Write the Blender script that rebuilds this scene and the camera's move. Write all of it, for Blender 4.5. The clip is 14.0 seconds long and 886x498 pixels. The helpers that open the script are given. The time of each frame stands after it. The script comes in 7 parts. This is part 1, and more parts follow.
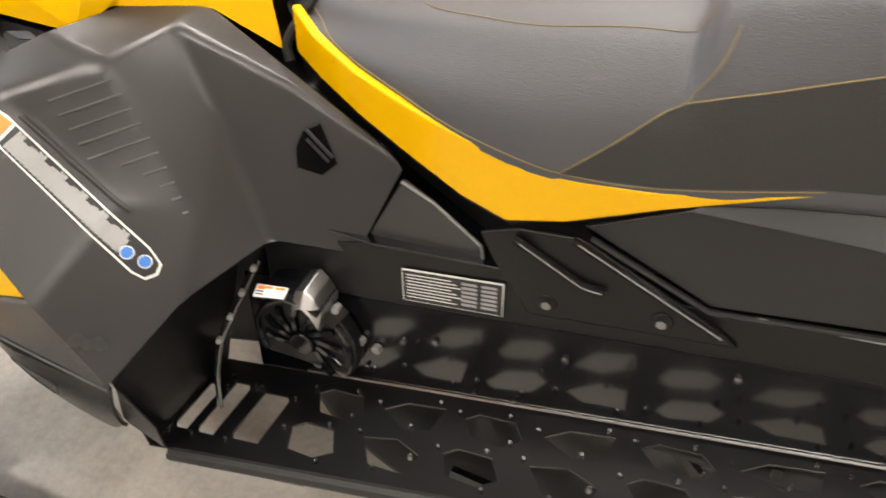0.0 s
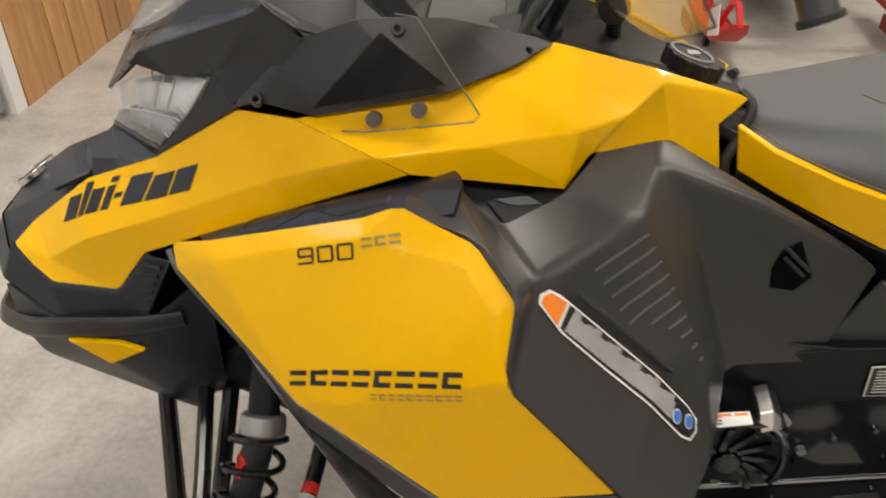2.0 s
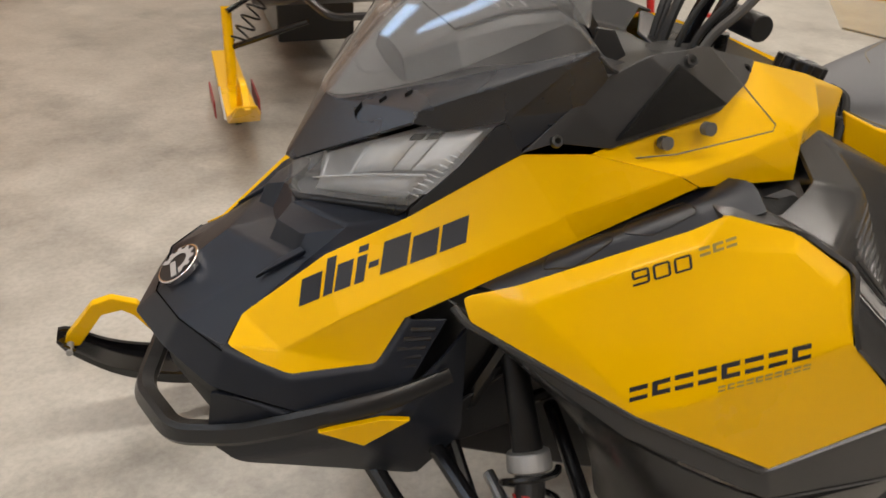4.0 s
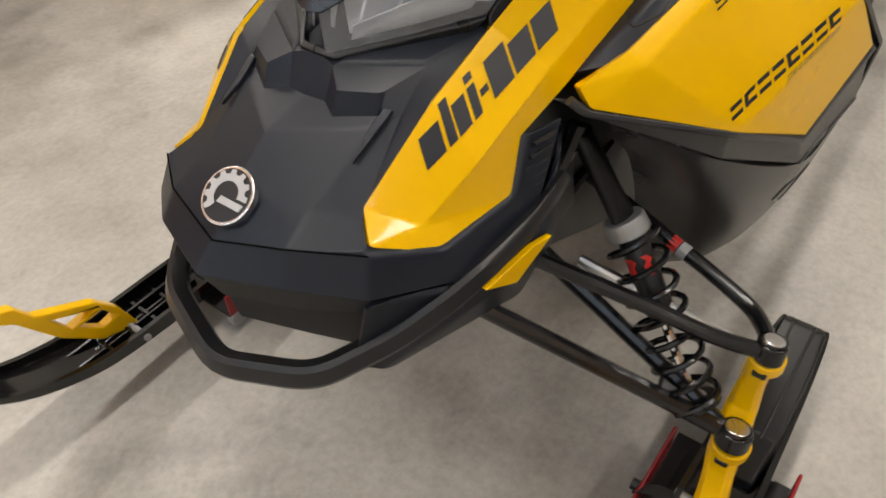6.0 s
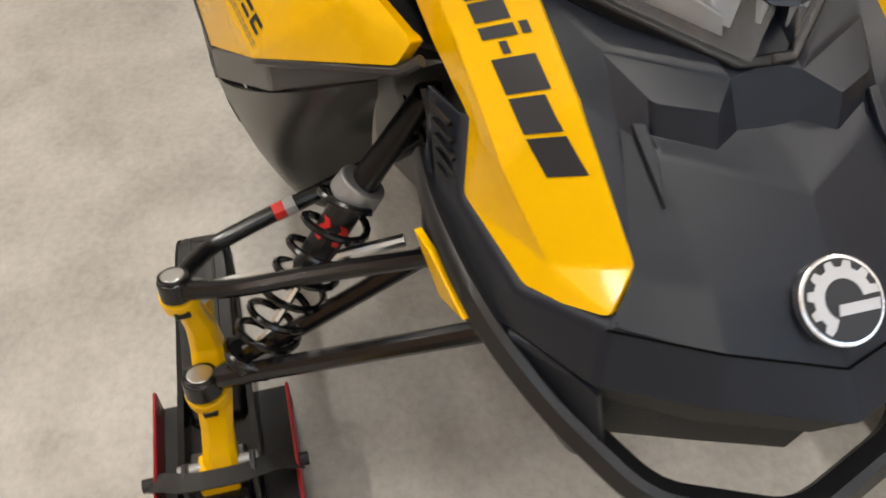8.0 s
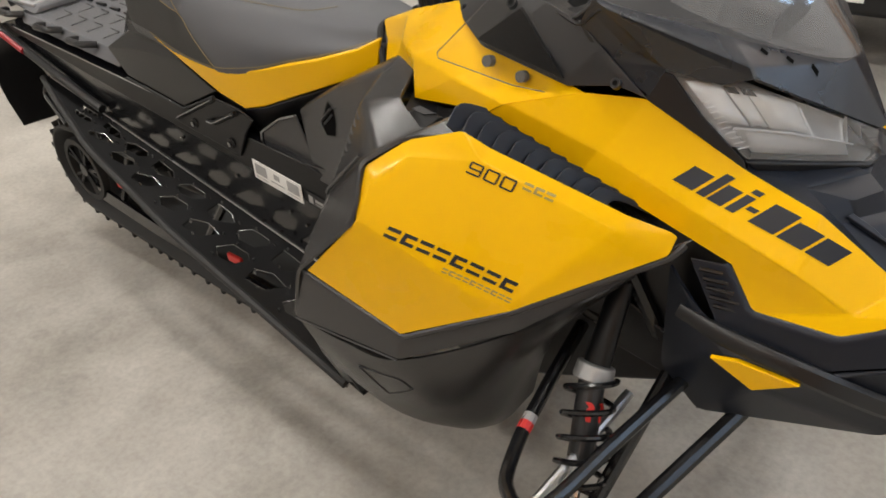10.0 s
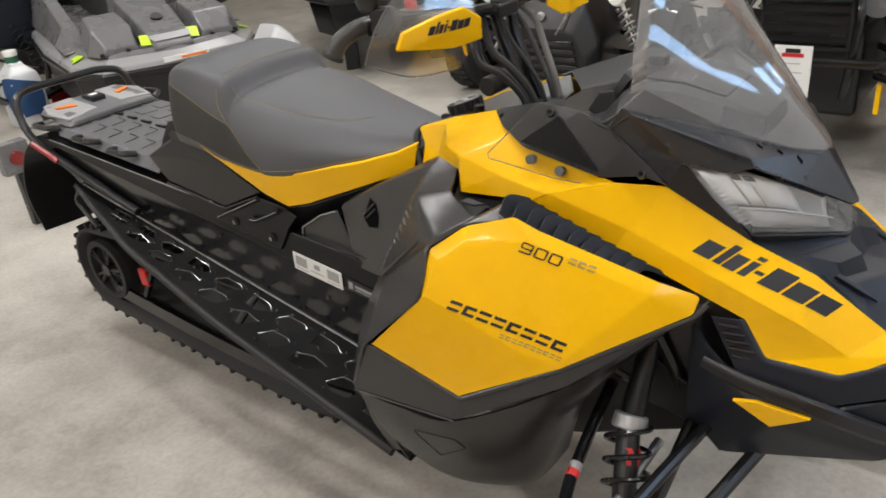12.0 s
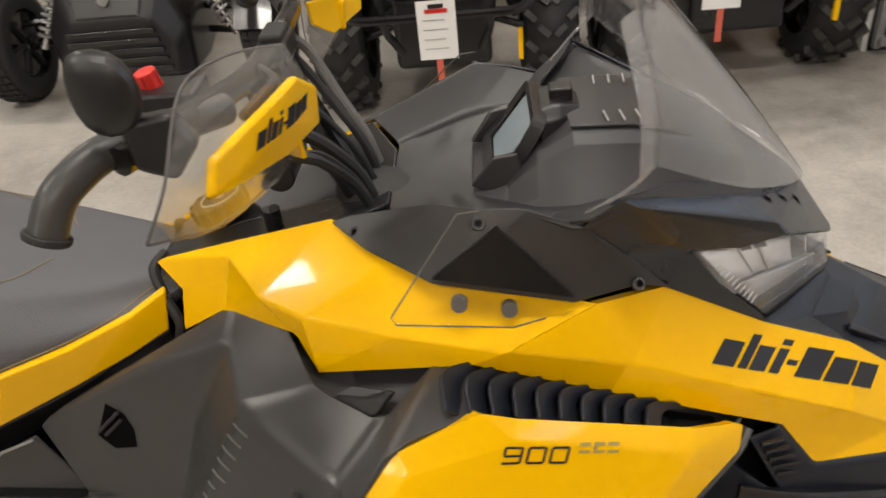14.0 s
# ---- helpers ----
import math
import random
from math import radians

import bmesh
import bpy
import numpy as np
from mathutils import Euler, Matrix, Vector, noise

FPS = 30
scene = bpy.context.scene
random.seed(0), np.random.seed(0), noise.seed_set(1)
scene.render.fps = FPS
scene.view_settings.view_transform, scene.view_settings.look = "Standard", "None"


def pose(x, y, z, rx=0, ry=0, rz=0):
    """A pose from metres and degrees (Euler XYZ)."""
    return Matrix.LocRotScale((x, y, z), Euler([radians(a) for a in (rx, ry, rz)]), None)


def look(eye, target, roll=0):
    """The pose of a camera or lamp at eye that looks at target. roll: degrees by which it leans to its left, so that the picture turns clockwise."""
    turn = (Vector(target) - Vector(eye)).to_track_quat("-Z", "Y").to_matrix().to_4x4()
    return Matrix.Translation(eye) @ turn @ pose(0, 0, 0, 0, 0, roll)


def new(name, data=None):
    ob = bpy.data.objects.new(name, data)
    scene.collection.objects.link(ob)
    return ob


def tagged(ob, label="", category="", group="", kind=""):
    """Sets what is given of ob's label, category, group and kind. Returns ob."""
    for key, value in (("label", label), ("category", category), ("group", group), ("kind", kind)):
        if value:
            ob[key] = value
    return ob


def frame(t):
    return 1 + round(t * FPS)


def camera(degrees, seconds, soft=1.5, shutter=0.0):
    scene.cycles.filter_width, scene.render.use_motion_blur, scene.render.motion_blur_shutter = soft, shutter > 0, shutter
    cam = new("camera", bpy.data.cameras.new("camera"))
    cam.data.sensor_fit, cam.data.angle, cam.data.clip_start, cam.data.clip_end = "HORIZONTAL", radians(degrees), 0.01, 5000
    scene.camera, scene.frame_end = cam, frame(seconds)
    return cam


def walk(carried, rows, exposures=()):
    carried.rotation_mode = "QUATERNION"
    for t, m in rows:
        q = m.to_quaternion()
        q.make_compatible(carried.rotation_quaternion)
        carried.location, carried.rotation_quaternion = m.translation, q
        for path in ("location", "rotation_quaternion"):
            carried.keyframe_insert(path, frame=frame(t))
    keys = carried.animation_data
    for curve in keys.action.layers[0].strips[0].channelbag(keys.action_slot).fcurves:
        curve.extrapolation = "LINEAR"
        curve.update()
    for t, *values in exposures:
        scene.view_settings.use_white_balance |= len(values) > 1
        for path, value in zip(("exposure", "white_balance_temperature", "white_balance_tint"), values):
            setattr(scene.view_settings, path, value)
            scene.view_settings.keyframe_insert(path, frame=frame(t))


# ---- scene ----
cam = camera(59.32, 14.0, soft=1.6, shutter=0.3)
# x ahead along the machine from its nose badge, y to its left side, z up from the floor
PATH = [
    (0, (-1.5504, 0.8919, 1.2500), (-0.9271, -0.5513, 0.0136), 0.05),
    (0.5, (-1.2576, 0.9119, 1.2687), (-0.8588, -0.5781, -0.0044), 2.10),
    (1, (-1.0732, 0.9585, 1.2720), (-0.7607, -0.5889, 0.0441), 1.00),
    (1.5, (-0.8921, 1.0175, 1.2992), (-0.6594, -0.5568, 0.0879), 0.49),
    (2, (-0.7057, 0.9867, 1.3061), (-0.5676, -0.6480, 0.1621), 0.45),
    (2.5, (-0.5490, 0.9492, 1.3263), (-0.5246, -0.7286, 0.2380), 0.41),
    (2.7, (-0.4732, 0.9588, 1.3303), (-0.5136, -0.7348, 0.2673), 0.66),
    (5, (0.2397, 0.8965, 1.2967), (-0.6960, -0.4266, 0.1246), 1.27),
    (5.5, (0.3348, 0.8128, 1.2927), (-0.6918, -0.3186, 0.0020), -1.22),
    (6, (0.3758, 0.5728, 1.2501), (-0.7654, -0.3072, -0.1367), -2.37),
    (6.5, (0.4035, 0.3376, 1.1936), (-0.8491, -0.2707, -0.2420), -1.94),
    (7, (0.4243, 0.1029, 1.1693), (-0.8835, -0.2018, -0.3128), -0.59),
    (7.5, (0.3352, -0.1518, 1.1400), (-0.9902, -0.1272, -0.3576), 0.70),
    (8, (0.2685, -0.3689, 1.1584), (-1.0274, -0.0175, -0.3239), 0.94),
    (8.5, (0.2410, -0.5963, 1.2077), (-1.0227, 0.0575, -0.1979), -1.27),
    (9, (0.1242, -0.7681, 1.2535), (-1.0744, 0.1633, -0.0488), -4.04),
    (9.2, (0.0846, -0.8268, 1.2820), (-1.0852, 0.1854, 0.0143), -5.06),
    (11.3, (0.0204, -1.3047, 1.4297), (-1.1550, 0.0066, 0.4816), -6.65),
    (11.5, (0.0141, -1.3116, 1.4447), (-1.1560, 0.0107, 0.5054), -6.67),
    (12, (0.0370, -1.2960, 1.4371), (-1.0915, 0.0816, 0.5268), -6.26),
    (12.5, (-0.0126, -1.1920, 1.4485), (-0.9702, 0.2867, 0.5017), -6.26),
    (13, (-0.1643, -1.0312, 1.4618), (-0.8938, 0.5427, 0.4664), -6.48),
    (13.5, (-0.3398, -0.9195, 1.4459), (-0.8038, 0.7247, 0.4062), -6.54),
    (14, (-0.5741, -0.8547, 1.4412), (-0.7150, 0.7990, 0.3253), -6.10),
]
walk(cam, [(t, look(eye, target, roll)) for t, eye, target, roll in PATH],
     exposures=[(0.0, 0.83, 6650, 11), (0.5, 0.44, 6650, 11), (1.0, 0.20, 6680, 11), (1.5, 0.10, 6680, 11), (2.0, -0.06, 6680, 11), (2.5, -0.18, 6700, 11), (5.0, -0.22, 6720, 11), (5.5, -0.22, 6650, 11), (6.5, -0.04, 6600, 10),
                (8.0, -0.03, 6550, 10), (9.0, -0.18, 6550, 10), (11.3, -0.02, 6150, 9), (12.0, -0.02, 6150, 9), (12.5, -0.08, 6580, 11), (13.0, -0.05, 6600, 11), (13.5, -0.08, 6600, 11), (14.0, -0.14, 6600, 11)])

# ---- light ----
scene.view_settings.exposure = 0.0
world = bpy.data.worlds.new("sky")
scene.world = world
world.use_nodes = True
sky = world.node_tree.nodes.new("ShaderNodeTexSky")
sky.sky_type, sky.sun_disc = "NISHITA", False
sky.sun_elevation, sky.sun_rotation = radians(35), radians(200)
world.node_tree.links.new(sky.outputs[0], world.node_tree.nodes["Background"].inputs[0])
world.node_tree.nodes["Background"].inputs[1].default_value = 0.12
CEILING = 4.6
LAMPS = [(-4.6, 3.4, 62), (-4.6, -0.4, 92), (-4.6, -4.2, 122), (-0.9, 3.4, 60), (-0.9, -0.4, 54), (-0.9, -4.2, 66)]
# front row: unseen lamps added to brighten the floor ahead of the nose
LAMPS += [(0.55, 3.4, 45), (0.55, -0.4, 26), (0.55, -4.2, 33)]
for lx, ly, watts in LAMPS:
    lamp = bpy.data.lights.new("hall_light", "AREA")
    lamp.shape, lamp.size, lamp.size_y, lamp.energy, lamp.color = "RECTANGLE", 1.2, 0.36, watts, (1.0, 0.945, 0.87)
    new("hall_light_beam", lamp).matrix_world = pose(lx, ly, CEILING - 0.13, 0, 0, 0)


# ---- materials ----
def node_mat(name):
    m = bpy.data.materials.new(name)
    m.use_nodes = True
    n = m.node_tree
    return m, n, n.nodes["Principled BSDF"]


def surface(name, colour, rough=0.5, metal=0.0, grain=0.0, grain_scale=400.0, vary=0.12, vary_scale=6.0, rough_vary=0.1, coat=0.0, dust=0.0):
    """Plain material with a large soft variation, a fine grain in relief and uneven gloss."""
    m, n, p = node_mat(name)
    co = n.nodes.new("ShaderNodeTexCoord")
    big = n.nodes.new("ShaderNodeTexNoise")
    big.inputs["Scale"].default_value, big.inputs["Detail"].default_value = vary_scale, 5
    n.links.new(co.outputs["Object"], big.inputs["Vector"])
    mix = n.nodes.new("ShaderNodeMix")
    mix.data_type = "RGBA"
    c = colour
    mix.inputs[6].default_value = (c[0] * (1 - vary), c[1] * (1 - vary), c[2] * (1 - vary), 1)
    mix.inputs[7].default_value = (min(1, c[0] * (1 + vary) + dust), min(1, c[1] * (1 + vary) + dust), min(1, c[2] * (1 + vary) + dust), 1)
    n.links.new(big.outputs[0], mix.inputs[0])
    n.links.new(mix.outputs[2], p.inputs["Base Color"])
    mr = n.nodes.new("ShaderNodeMapRange")
    mr.inputs["To Min"].default_value, mr.inputs["To Max"].default_value = max(0.02, rough - rough_vary), min(1, rough + rough_vary)
    n.links.new(big.outputs[0], mr.inputs["Value"])
    n.links.new(mr.outputs[0], p.inputs["Roughness"])
    p.inputs["Metallic"].default_value = metal
    p.inputs["Coat Weight"].default_value = coat
    p.inputs["Coat Roughness"].default_value = 0.06
    if grain:
        fine = n.nodes.new("ShaderNodeTexNoise")
        fine.inputs["Scale"].default_value, fine.inputs["Detail"].default_value = grain_scale, 2
        n.links.new(co.outputs["Object"], fine.inputs["Vector"])
        bump = n.nodes.new("ShaderNodeBump")
        bump.inputs["Strength"].default_value, bump.inputs["Distance"].default_value = grain, 0.0006
        n.links.new(fine.outputs[0], bump.inputs["Height"])
        n.links.new(bump.outputs[0], p.inputs["Normal"])
    return m


def concrete():
    m, n, p = node_mat("polished concrete")
    co = n.nodes.new("ShaderNodeTexCoord")
    noises = []
    for scale, detail in ((0.7, 6), (4.5, 8), (60, 4)):
        t = n.nodes.new("ShaderNodeTexNoise")
        t.inputs["Scale"].default_value, t.inputs["Detail"].default_value = scale, detail
        t.inputs["Roughness"].default_value = 0.62
        n.links.new(co.outputs["Object"], t.inputs["Vector"])
        noises.append(t)
    ramp = n.nodes.new("ShaderNodeValToRGB")
    ramp.color_ramp.elements[0].position, ramp.color_ramp.elements[0].color = 0.36, (0.310, 0.289, 0.257, 1)
    ramp.color_ramp.elements[1].position, ramp.color_ramp.elements[1].color = 0.66, (0.555, 0.53, 0.484, 1)
    add = n.nodes.new("ShaderNodeMix")
    add.inputs[0].default_value = 0.42
    n.links.new(noises[0].outputs[0], add.inputs[2])
    n.links.new(noises[1].outputs[0], add.inputs[3])
    n.links.new(add.outputs[0], ramp.inputs[0])
    speck = n.nodes.new("ShaderNodeMix")
    speck.data_type, speck.blend_type = "RGBA", "MULTIPLY"
    speck.inputs[0].default_value = 0.35
    fr = n.nodes.new("ShaderNodeMapRange")
    fr.inputs["From Min"].default_value, fr.inputs["From Max"].default_value = 0.3, 0.6
    fr.inputs["To Min"].default_value, fr.inputs["To Max"].default_value = 0.55, 1.0
    n.links.new(noises[2].outputs[0], fr.inputs["Value"])
    n.links.new(ramp.outputs[0], speck.inputs[6])
    n.links.new(fr.outputs[0], speck.inputs[7])
    n.links.new(speck.outputs[2], p.inputs["Base Color"])
    stain = n.nodes.new("ShaderNodeTexNoise")
    stain.inputs["Scale"].default_value, stain.inputs["Detail"].default_value, stain.inputs["Roughness"].default_value = 1.7, 9, 0.7
    n.links.new(co.outputs["Object"], stain.inputs["Vector"])
    sr = n.nodes.new("ShaderNodeMapRange")
    sr.inputs["From Min"].default_value, sr.inputs["From Max"].default_value = 0.51, 0.62
    sr.inputs["To Min"].default_value, sr.inputs["To Max"].default_value = 1.0, 0.72
    n.links.new(stain.outputs[0], sr.inputs["Value"])
    blot = n.nodes.new("ShaderNodeMix")
    blot.data_type, blot.blend_type = "RGBA", "MULTIPLY"
    blot.inputs[0].default_value = 0.8
    n.links.new(speck.outputs[2], blot.inputs[6])
    n.links.new(sr.outputs[0], blot.inputs[7])
    n.links.new(blot.outputs[2], p.inputs["Base Color"])
    rr = n.nodes.new("ShaderNodeMapRange")
    rr.inputs["To Min"].default_value, rr.inputs["To Max"].default_value = 0.24, 0.5
    n.links.new(noises[1].outputs[0], rr.inputs["Value"])
    n.links.new(rr.outputs[0], p.inputs["Roughness"])
    p.inputs["Specular IOR Level"].default_value = 0.35
    return m


def glassy(name, tint, alpha, rough=0.03, shine=0.6):
    """Clear or smoked sheet: glossy film over a tinted pass-through."""
    m, n, p = node_mat(name)
    n.nodes.remove(p)
    out = n.nodes["Material Output"]
    clear = n.nodes.new("ShaderNodeBsdfTransparent")
    clear.inputs[0].default_value = (*tint, 1)
    gloss = n.nodes.new("ShaderNodeBsdfGlossy")
    gloss.inputs["Roughness"].default_value = rough
    haze = n.nodes.new("ShaderNodeBsdfDiffuse")
    haze.inputs[0].default_value = (0.75, 0.75, 0.75, 1)
    face = n.nodes.new("ShaderNodeLayerWeight")
    curve = n.nodes.new("ShaderNodeMath")
    curve.operation, curve.inputs[1].default_value = "POWER", 4.0
    n.links.new(face.outputs["Facing"], curve.inputs[0])
    fres = n.nodes.new("ShaderNodeMath")
    fres.operation, fres.inputs[1].default_value, fres.inputs[2].default_value = "MULTIPLY_ADD", shine, 0.06 * shine
    n.links.new(curve.outputs[0], fres.inputs[0])
    one = n.nodes.new("ShaderNodeMixShader")
    one.inputs[0].default_value = alpha
    n.links.new(clear.outputs[0], one.inputs[1])
    n.links.new(haze.outputs[0], one.inputs[2])
    two = n.nodes.new("ShaderNodeMixShader")
    n.links.new(fres.outputs[0], two.inputs[0])
    n.links.new(one.outputs[0], two.inputs[1])
    n.links.new(gloss.outputs[0], two.inputs[2])
    n.links.new(two.outputs[0], out.inputs[0])
    return m


def wood_planks():
    m, n, p = node_mat("knotty pine")
    co = n.nodes.new("ShaderNodeTexCoord")
    mp = n.nodes.new("ShaderNodeMapping")
    mp.inputs["Scale"].default_value = (9, 9, 0.9)
    t = n.nodes.new("ShaderNodeTexNoise")
    t.inputs["Scale"].default_value, t.inputs["Detail"].default_value, t.inputs["Distortion"].default_value = 3, 8, 1.2
    info = n.nodes.new("ShaderNodeObjectInfo")
    ramp = n.nodes.new("ShaderNodeValToRGB")
    ramp.color_ramp.elements[0].position, ramp.color_ramp.elements[0].color = 0.3, (0.36, 0.17, 0.06, 1)
    ramp.color_ramp.elements[1].position, ramp.color_ramp.elements[1].color = 0.7, (0.55, 0.31, 0.13, 1)
    hue = n.nodes.new("ShaderNodeHueSaturation")
    v = n.nodes.new("ShaderNodeMapRange")
    v.inputs["To Min"].default_value, v.inputs["To Max"].default_value = 0.8, 1.15
    n.links.new(info.outputs["Random"], v.inputs["Value"])
    n.links.new(v.outputs[0], hue.inputs["Value"])
    n.links.new(co.outputs["Object"], mp.inputs[0])
    n.links.new(mp.outputs[0], t.inputs["Vector"])
    n.links.new(t.outputs[0], ramp.inputs[0])
    n.links.new(ramp.outputs[0], hue.inputs["Color"])
    n.links.new(hue.outputs[0], p.inputs["Base Color"])
    p.inputs["Roughness"].default_value = 0.45
    return m


def glow(name, colour, strength):
    m, n, p = node_mat(name)
    p.inputs["Emission Color"].default_value = (*colour, 1)
    p.inputs["Emission Strength"].default_value = strength
    p.inputs["Base Color"].default_value = (0.8, 0.8, 0.8, 1)
    return m


YELLOW = surface("yellow gloss plastic", (0.86, 0.482, 0.0), 0.30, grain=0.05, grain_scale=900, vary=0.03, coat=0.28)
YELLOW.node_tree.nodes["Principled BSDF"].inputs["Specular IOR Level"].default_value = 0.16
HOOD = surface("charcoal textured plastic", (0.0095, 0.0122, 0.0195), 0.34, grain=0.35, grain_scale=1400, vary=0.12)
HOOD.node_tree.nodes["Principled BSDF"].inputs["Specular IOR Level"].default_value = 0.36
YELLOW.node_tree.nodes["Principled BSDF"].inputs["Specular IOR Level"].default_value = 0.14
# hood plastic again; blue tint and stronger gloss stand for reflected window light
VISORGREY = surface("blue-grey visor plastic", (0.010, 0.0125, 0.019), 0.27, grain=0.3, grain_scale=1400, vary=0.12, rough_vary=0.05)
VISORGREY.node_tree.nodes["Principled BSDF"].inputs["Specular IOR Level"].default_value = 0.7
SHELL = surface("dark grey moulded plastic", (0.038, 0.0375, 0.038), 0.26, grain=0.25, grain_scale=1300, vary=0.10, rough_vary=0.03)
BELLY = surface("black belly plastic", (0.019, 0.0185, 0.018), 0.26, grain=0.2, grain_scale=1300, vary=0.10, rough_vary=0.04)
BLACK = surface("black plastic", (0.010, 0.010, 0.011), 0.31, grain=0.3, grain_scale=1200)
GLOSS = surface("black painted metal", (0.004, 0.004, 0.005), 0.16, vary=0.2, rough_vary=0.06, coat=0.35)
DASHGREY = surface("dark grey dash plastic", (0.028, 0.028, 0.029), 0.36, grain=0.4, grain_scale=1300, vary=0.15)
GLOSSGREY = surface("satin dark grey plastic", (0.028, 0.028, 0.030), 0.38, grain=0.2, grain_scale=1500)
STUD = surface("blackened stud", (0.22, 0.22, 0.22), 0.22, metal=0.9)
BOARD = surface("satin black painted sheet", (0.006, 0.006, 0.0065), 0.34, grain=0.15, grain_scale=1500, vary=0.2, rough_vary=0.06)
BOARD.node_tree.nodes["Principled BSDF"].inputs["Specular IOR Level"].default_value = 0.3
SKIBLACK = surface("satin black ski plastic", (0.007, 0.007, 0.0075), 0.30, vary=0.3, rough_vary=0.08)
SKIBLACK.node_tree.nodes["Principled BSDF"].inputs["Specular IOR Level"].default_value = 0.35
PALE = surface("pale grey print", (0.46, 0.46, 0.46), 0.5)
STEEL = surface("black gloss-coated tube", (0.007, 0.007, 0.008), 0.18, grain=0.08, grain_scale=2000)
VINYL = surface("dark grey seat vinyl", (0.080, 0.082, 0.090), 0.48, grain=1.0, grain_scale=700, vary=0.1)
VINYL2 = surface("black ribbed seat vinyl", (0.03, 0.03, 0.029), 0.6, grain=1.0, grain_scale=500)
ALU = surface("bare aluminium", (0.62, 0.62, 0.62), 0.3, metal=1.0, vary=0.1)
CAST = surface("grey cast aluminium", (0.35, 0.35, 0.35), 0.45, metal=0.6, grain=0.6)
CHROME = surface("polished chrome", (0.8, 0.8, 0.82), 0.12, metal=1.0, vary=0.03)
RED = surface("red plastic", (0.55, 0.02, 0.015), 0.35)
DOLLY = surface("red painted steel", (0.28, 0.012, 0.016), 0.4, grain=0.4)
RUBBER = surface("black rubber", (0.014, 0.014, 0.014), 0.65, grain=0.8, grain_scale=300)
GRIP = surface("scuffed grip rubber", (0.035, 0.035, 0.035), 0.36, grain=0.5, grain_scale=300, vary=0.3)
WHITE = surface("white printed film", (0.78, 0.78, 0.76), 0.4, vary=0.04)
INK = surface("black print", (0.012, 0.012, 0.014), 0.35)
DECAL = surface("dark blue-black vinyl decal", (0.008, 0.009, 0.014), 0.5, vary=0.1)
FAINT = surface("faint ochre-grey print", (0.34, 0.25, 0.07), 0.45)
GREY = surface("grey print", (0.33, 0.33, 0.33), 0.5)
# highlights on the grip ribs and shell edge, painted as a paler grey
RIBGREY = surface("lit rib edge", (0.10, 0.10, 0.10), 0.22)
ORANGE = surface("orange print", (0.85, 0.22, 0.02), 0.4)
NAVY = surface("dark blue cloth", (0.012, 0.052, 0.15), 0.7, grain=0.6)
BLUE = surface("blue print", (0.05, 0.2, 0.6), 0.4)
STITCH = surface("ochre thread", (0.24, 0.18, 0.075), 0.7)
LENS = glassy("clear headlight lens", (0.97, 0.98, 0.99), 0.075)
HEADBACK = surface("grey headlight bowl", (0.66, 0.66, 0.67), 0.3)
FROST = surface("frosted headlight block", (0.86, 0.85, 0.84), 0.25)
SHIELD = glassy("lightly smoked windshield", (0.84, 0.84, 0.85), 0.055, rough=0.02, shine=0.9)
RIMGLASS = glassy("bright cut edge of clear sheet", (0.92, 0.92, 0.92), 0.11, rough=0.08, shine=0.9)
CLEAR = glassy("clear deflector sheet", (0.985, 0.985, 0.98), 0.003, shine=0.10)
SCREEN = glassy("clear hand guard screen", (0.95, 0.94, 0.91), 0.045, shine=0.8)
REFLECT = surface("headlight reflector", (0.95, 0.95, 0.96), 0.2, metal=0.0)
SILVERED = surface("silvered print", (0.50, 0.50, 0.51), 0.3, metal=0.3)
# near-black without gloss: stands for the shade inside openings, sockets and seams
VOID = surface("unlit opening", (0.003, 0.003, 0.003), 0.9)
VOID.node_tree.nodes["Principled BSDF"].inputs["Specular IOR Level"].default_value = 0.05
PLUG = surface("grey rubber", (0.10, 0.095, 0.09), 0.6)
FLOORMAT = concrete()
PINE = wood_planks()
WALLPAINT = surface("off-white wall paint", (0.62, 0.6, 0.56), 0.8, vary=0.05, vary_scale=1.5)
CEILPAINT = surface("white ceiling sheet", (0.78, 0.77, 0.75), 0.8, vary=0.05)
DOORPAINT = surface("white door enamel", (0.75, 0.75, 0.74), 0.4, vary=0.04)
TUBEGLOW = glow("lamp diffuser", (1.0, 0.95, 0.88), 6.0)
DAYGLOW = glow("daylight pane", (0.42, 0.66, 1.0), 9.0)


# ---- geometry helpers ----
def part(name, bm, material, parent=None, label="", bevel=0.0, seg=2, smooth=30, sub=0):
    """One mesh object from a bmesh, under a thing or a part."""
    bmesh.ops.recalc_face_normals(bm, faces=bm.faces)
    me = bpy.data.meshes.new(name)
    bm.to_mesh(me)
    bm.free()
    me.materials.append(material)
    for f in me.polygons:
        f.use_smooth = True
    me.set_sharp_from_angle(angle=radians(smooth))
    ob = new(name, me)
    if parent is not None:
        ob.parent = parent
    if label:
        tagged(ob, label)
    if bevel:
        b = ob.modifiers.new("edge", "BEVEL")
        b.width, b.segments, b.limit_method, b.angle_limit, b.harden_normals = bevel, seg, "ANGLE", radians(18), True
    if sub:
        s = ob.modifiers.new("round", "SUBSURF")
        s.levels = s.render_levels = sub
    return ob


def thing(name, label, category, group="", at=(0, 0, 0)):
    ob = new(name)
    ob.location = at
    return tagged(ob, label, category, group)


def from_faces(verts, faces, s=1):
    bm = bmesh.new()
    used = sorted({i for f in faces for i in f})
    vs = {i: bm.verts.new((verts[i][0], verts[i][1] * s, verts[i][2])) for i in used}
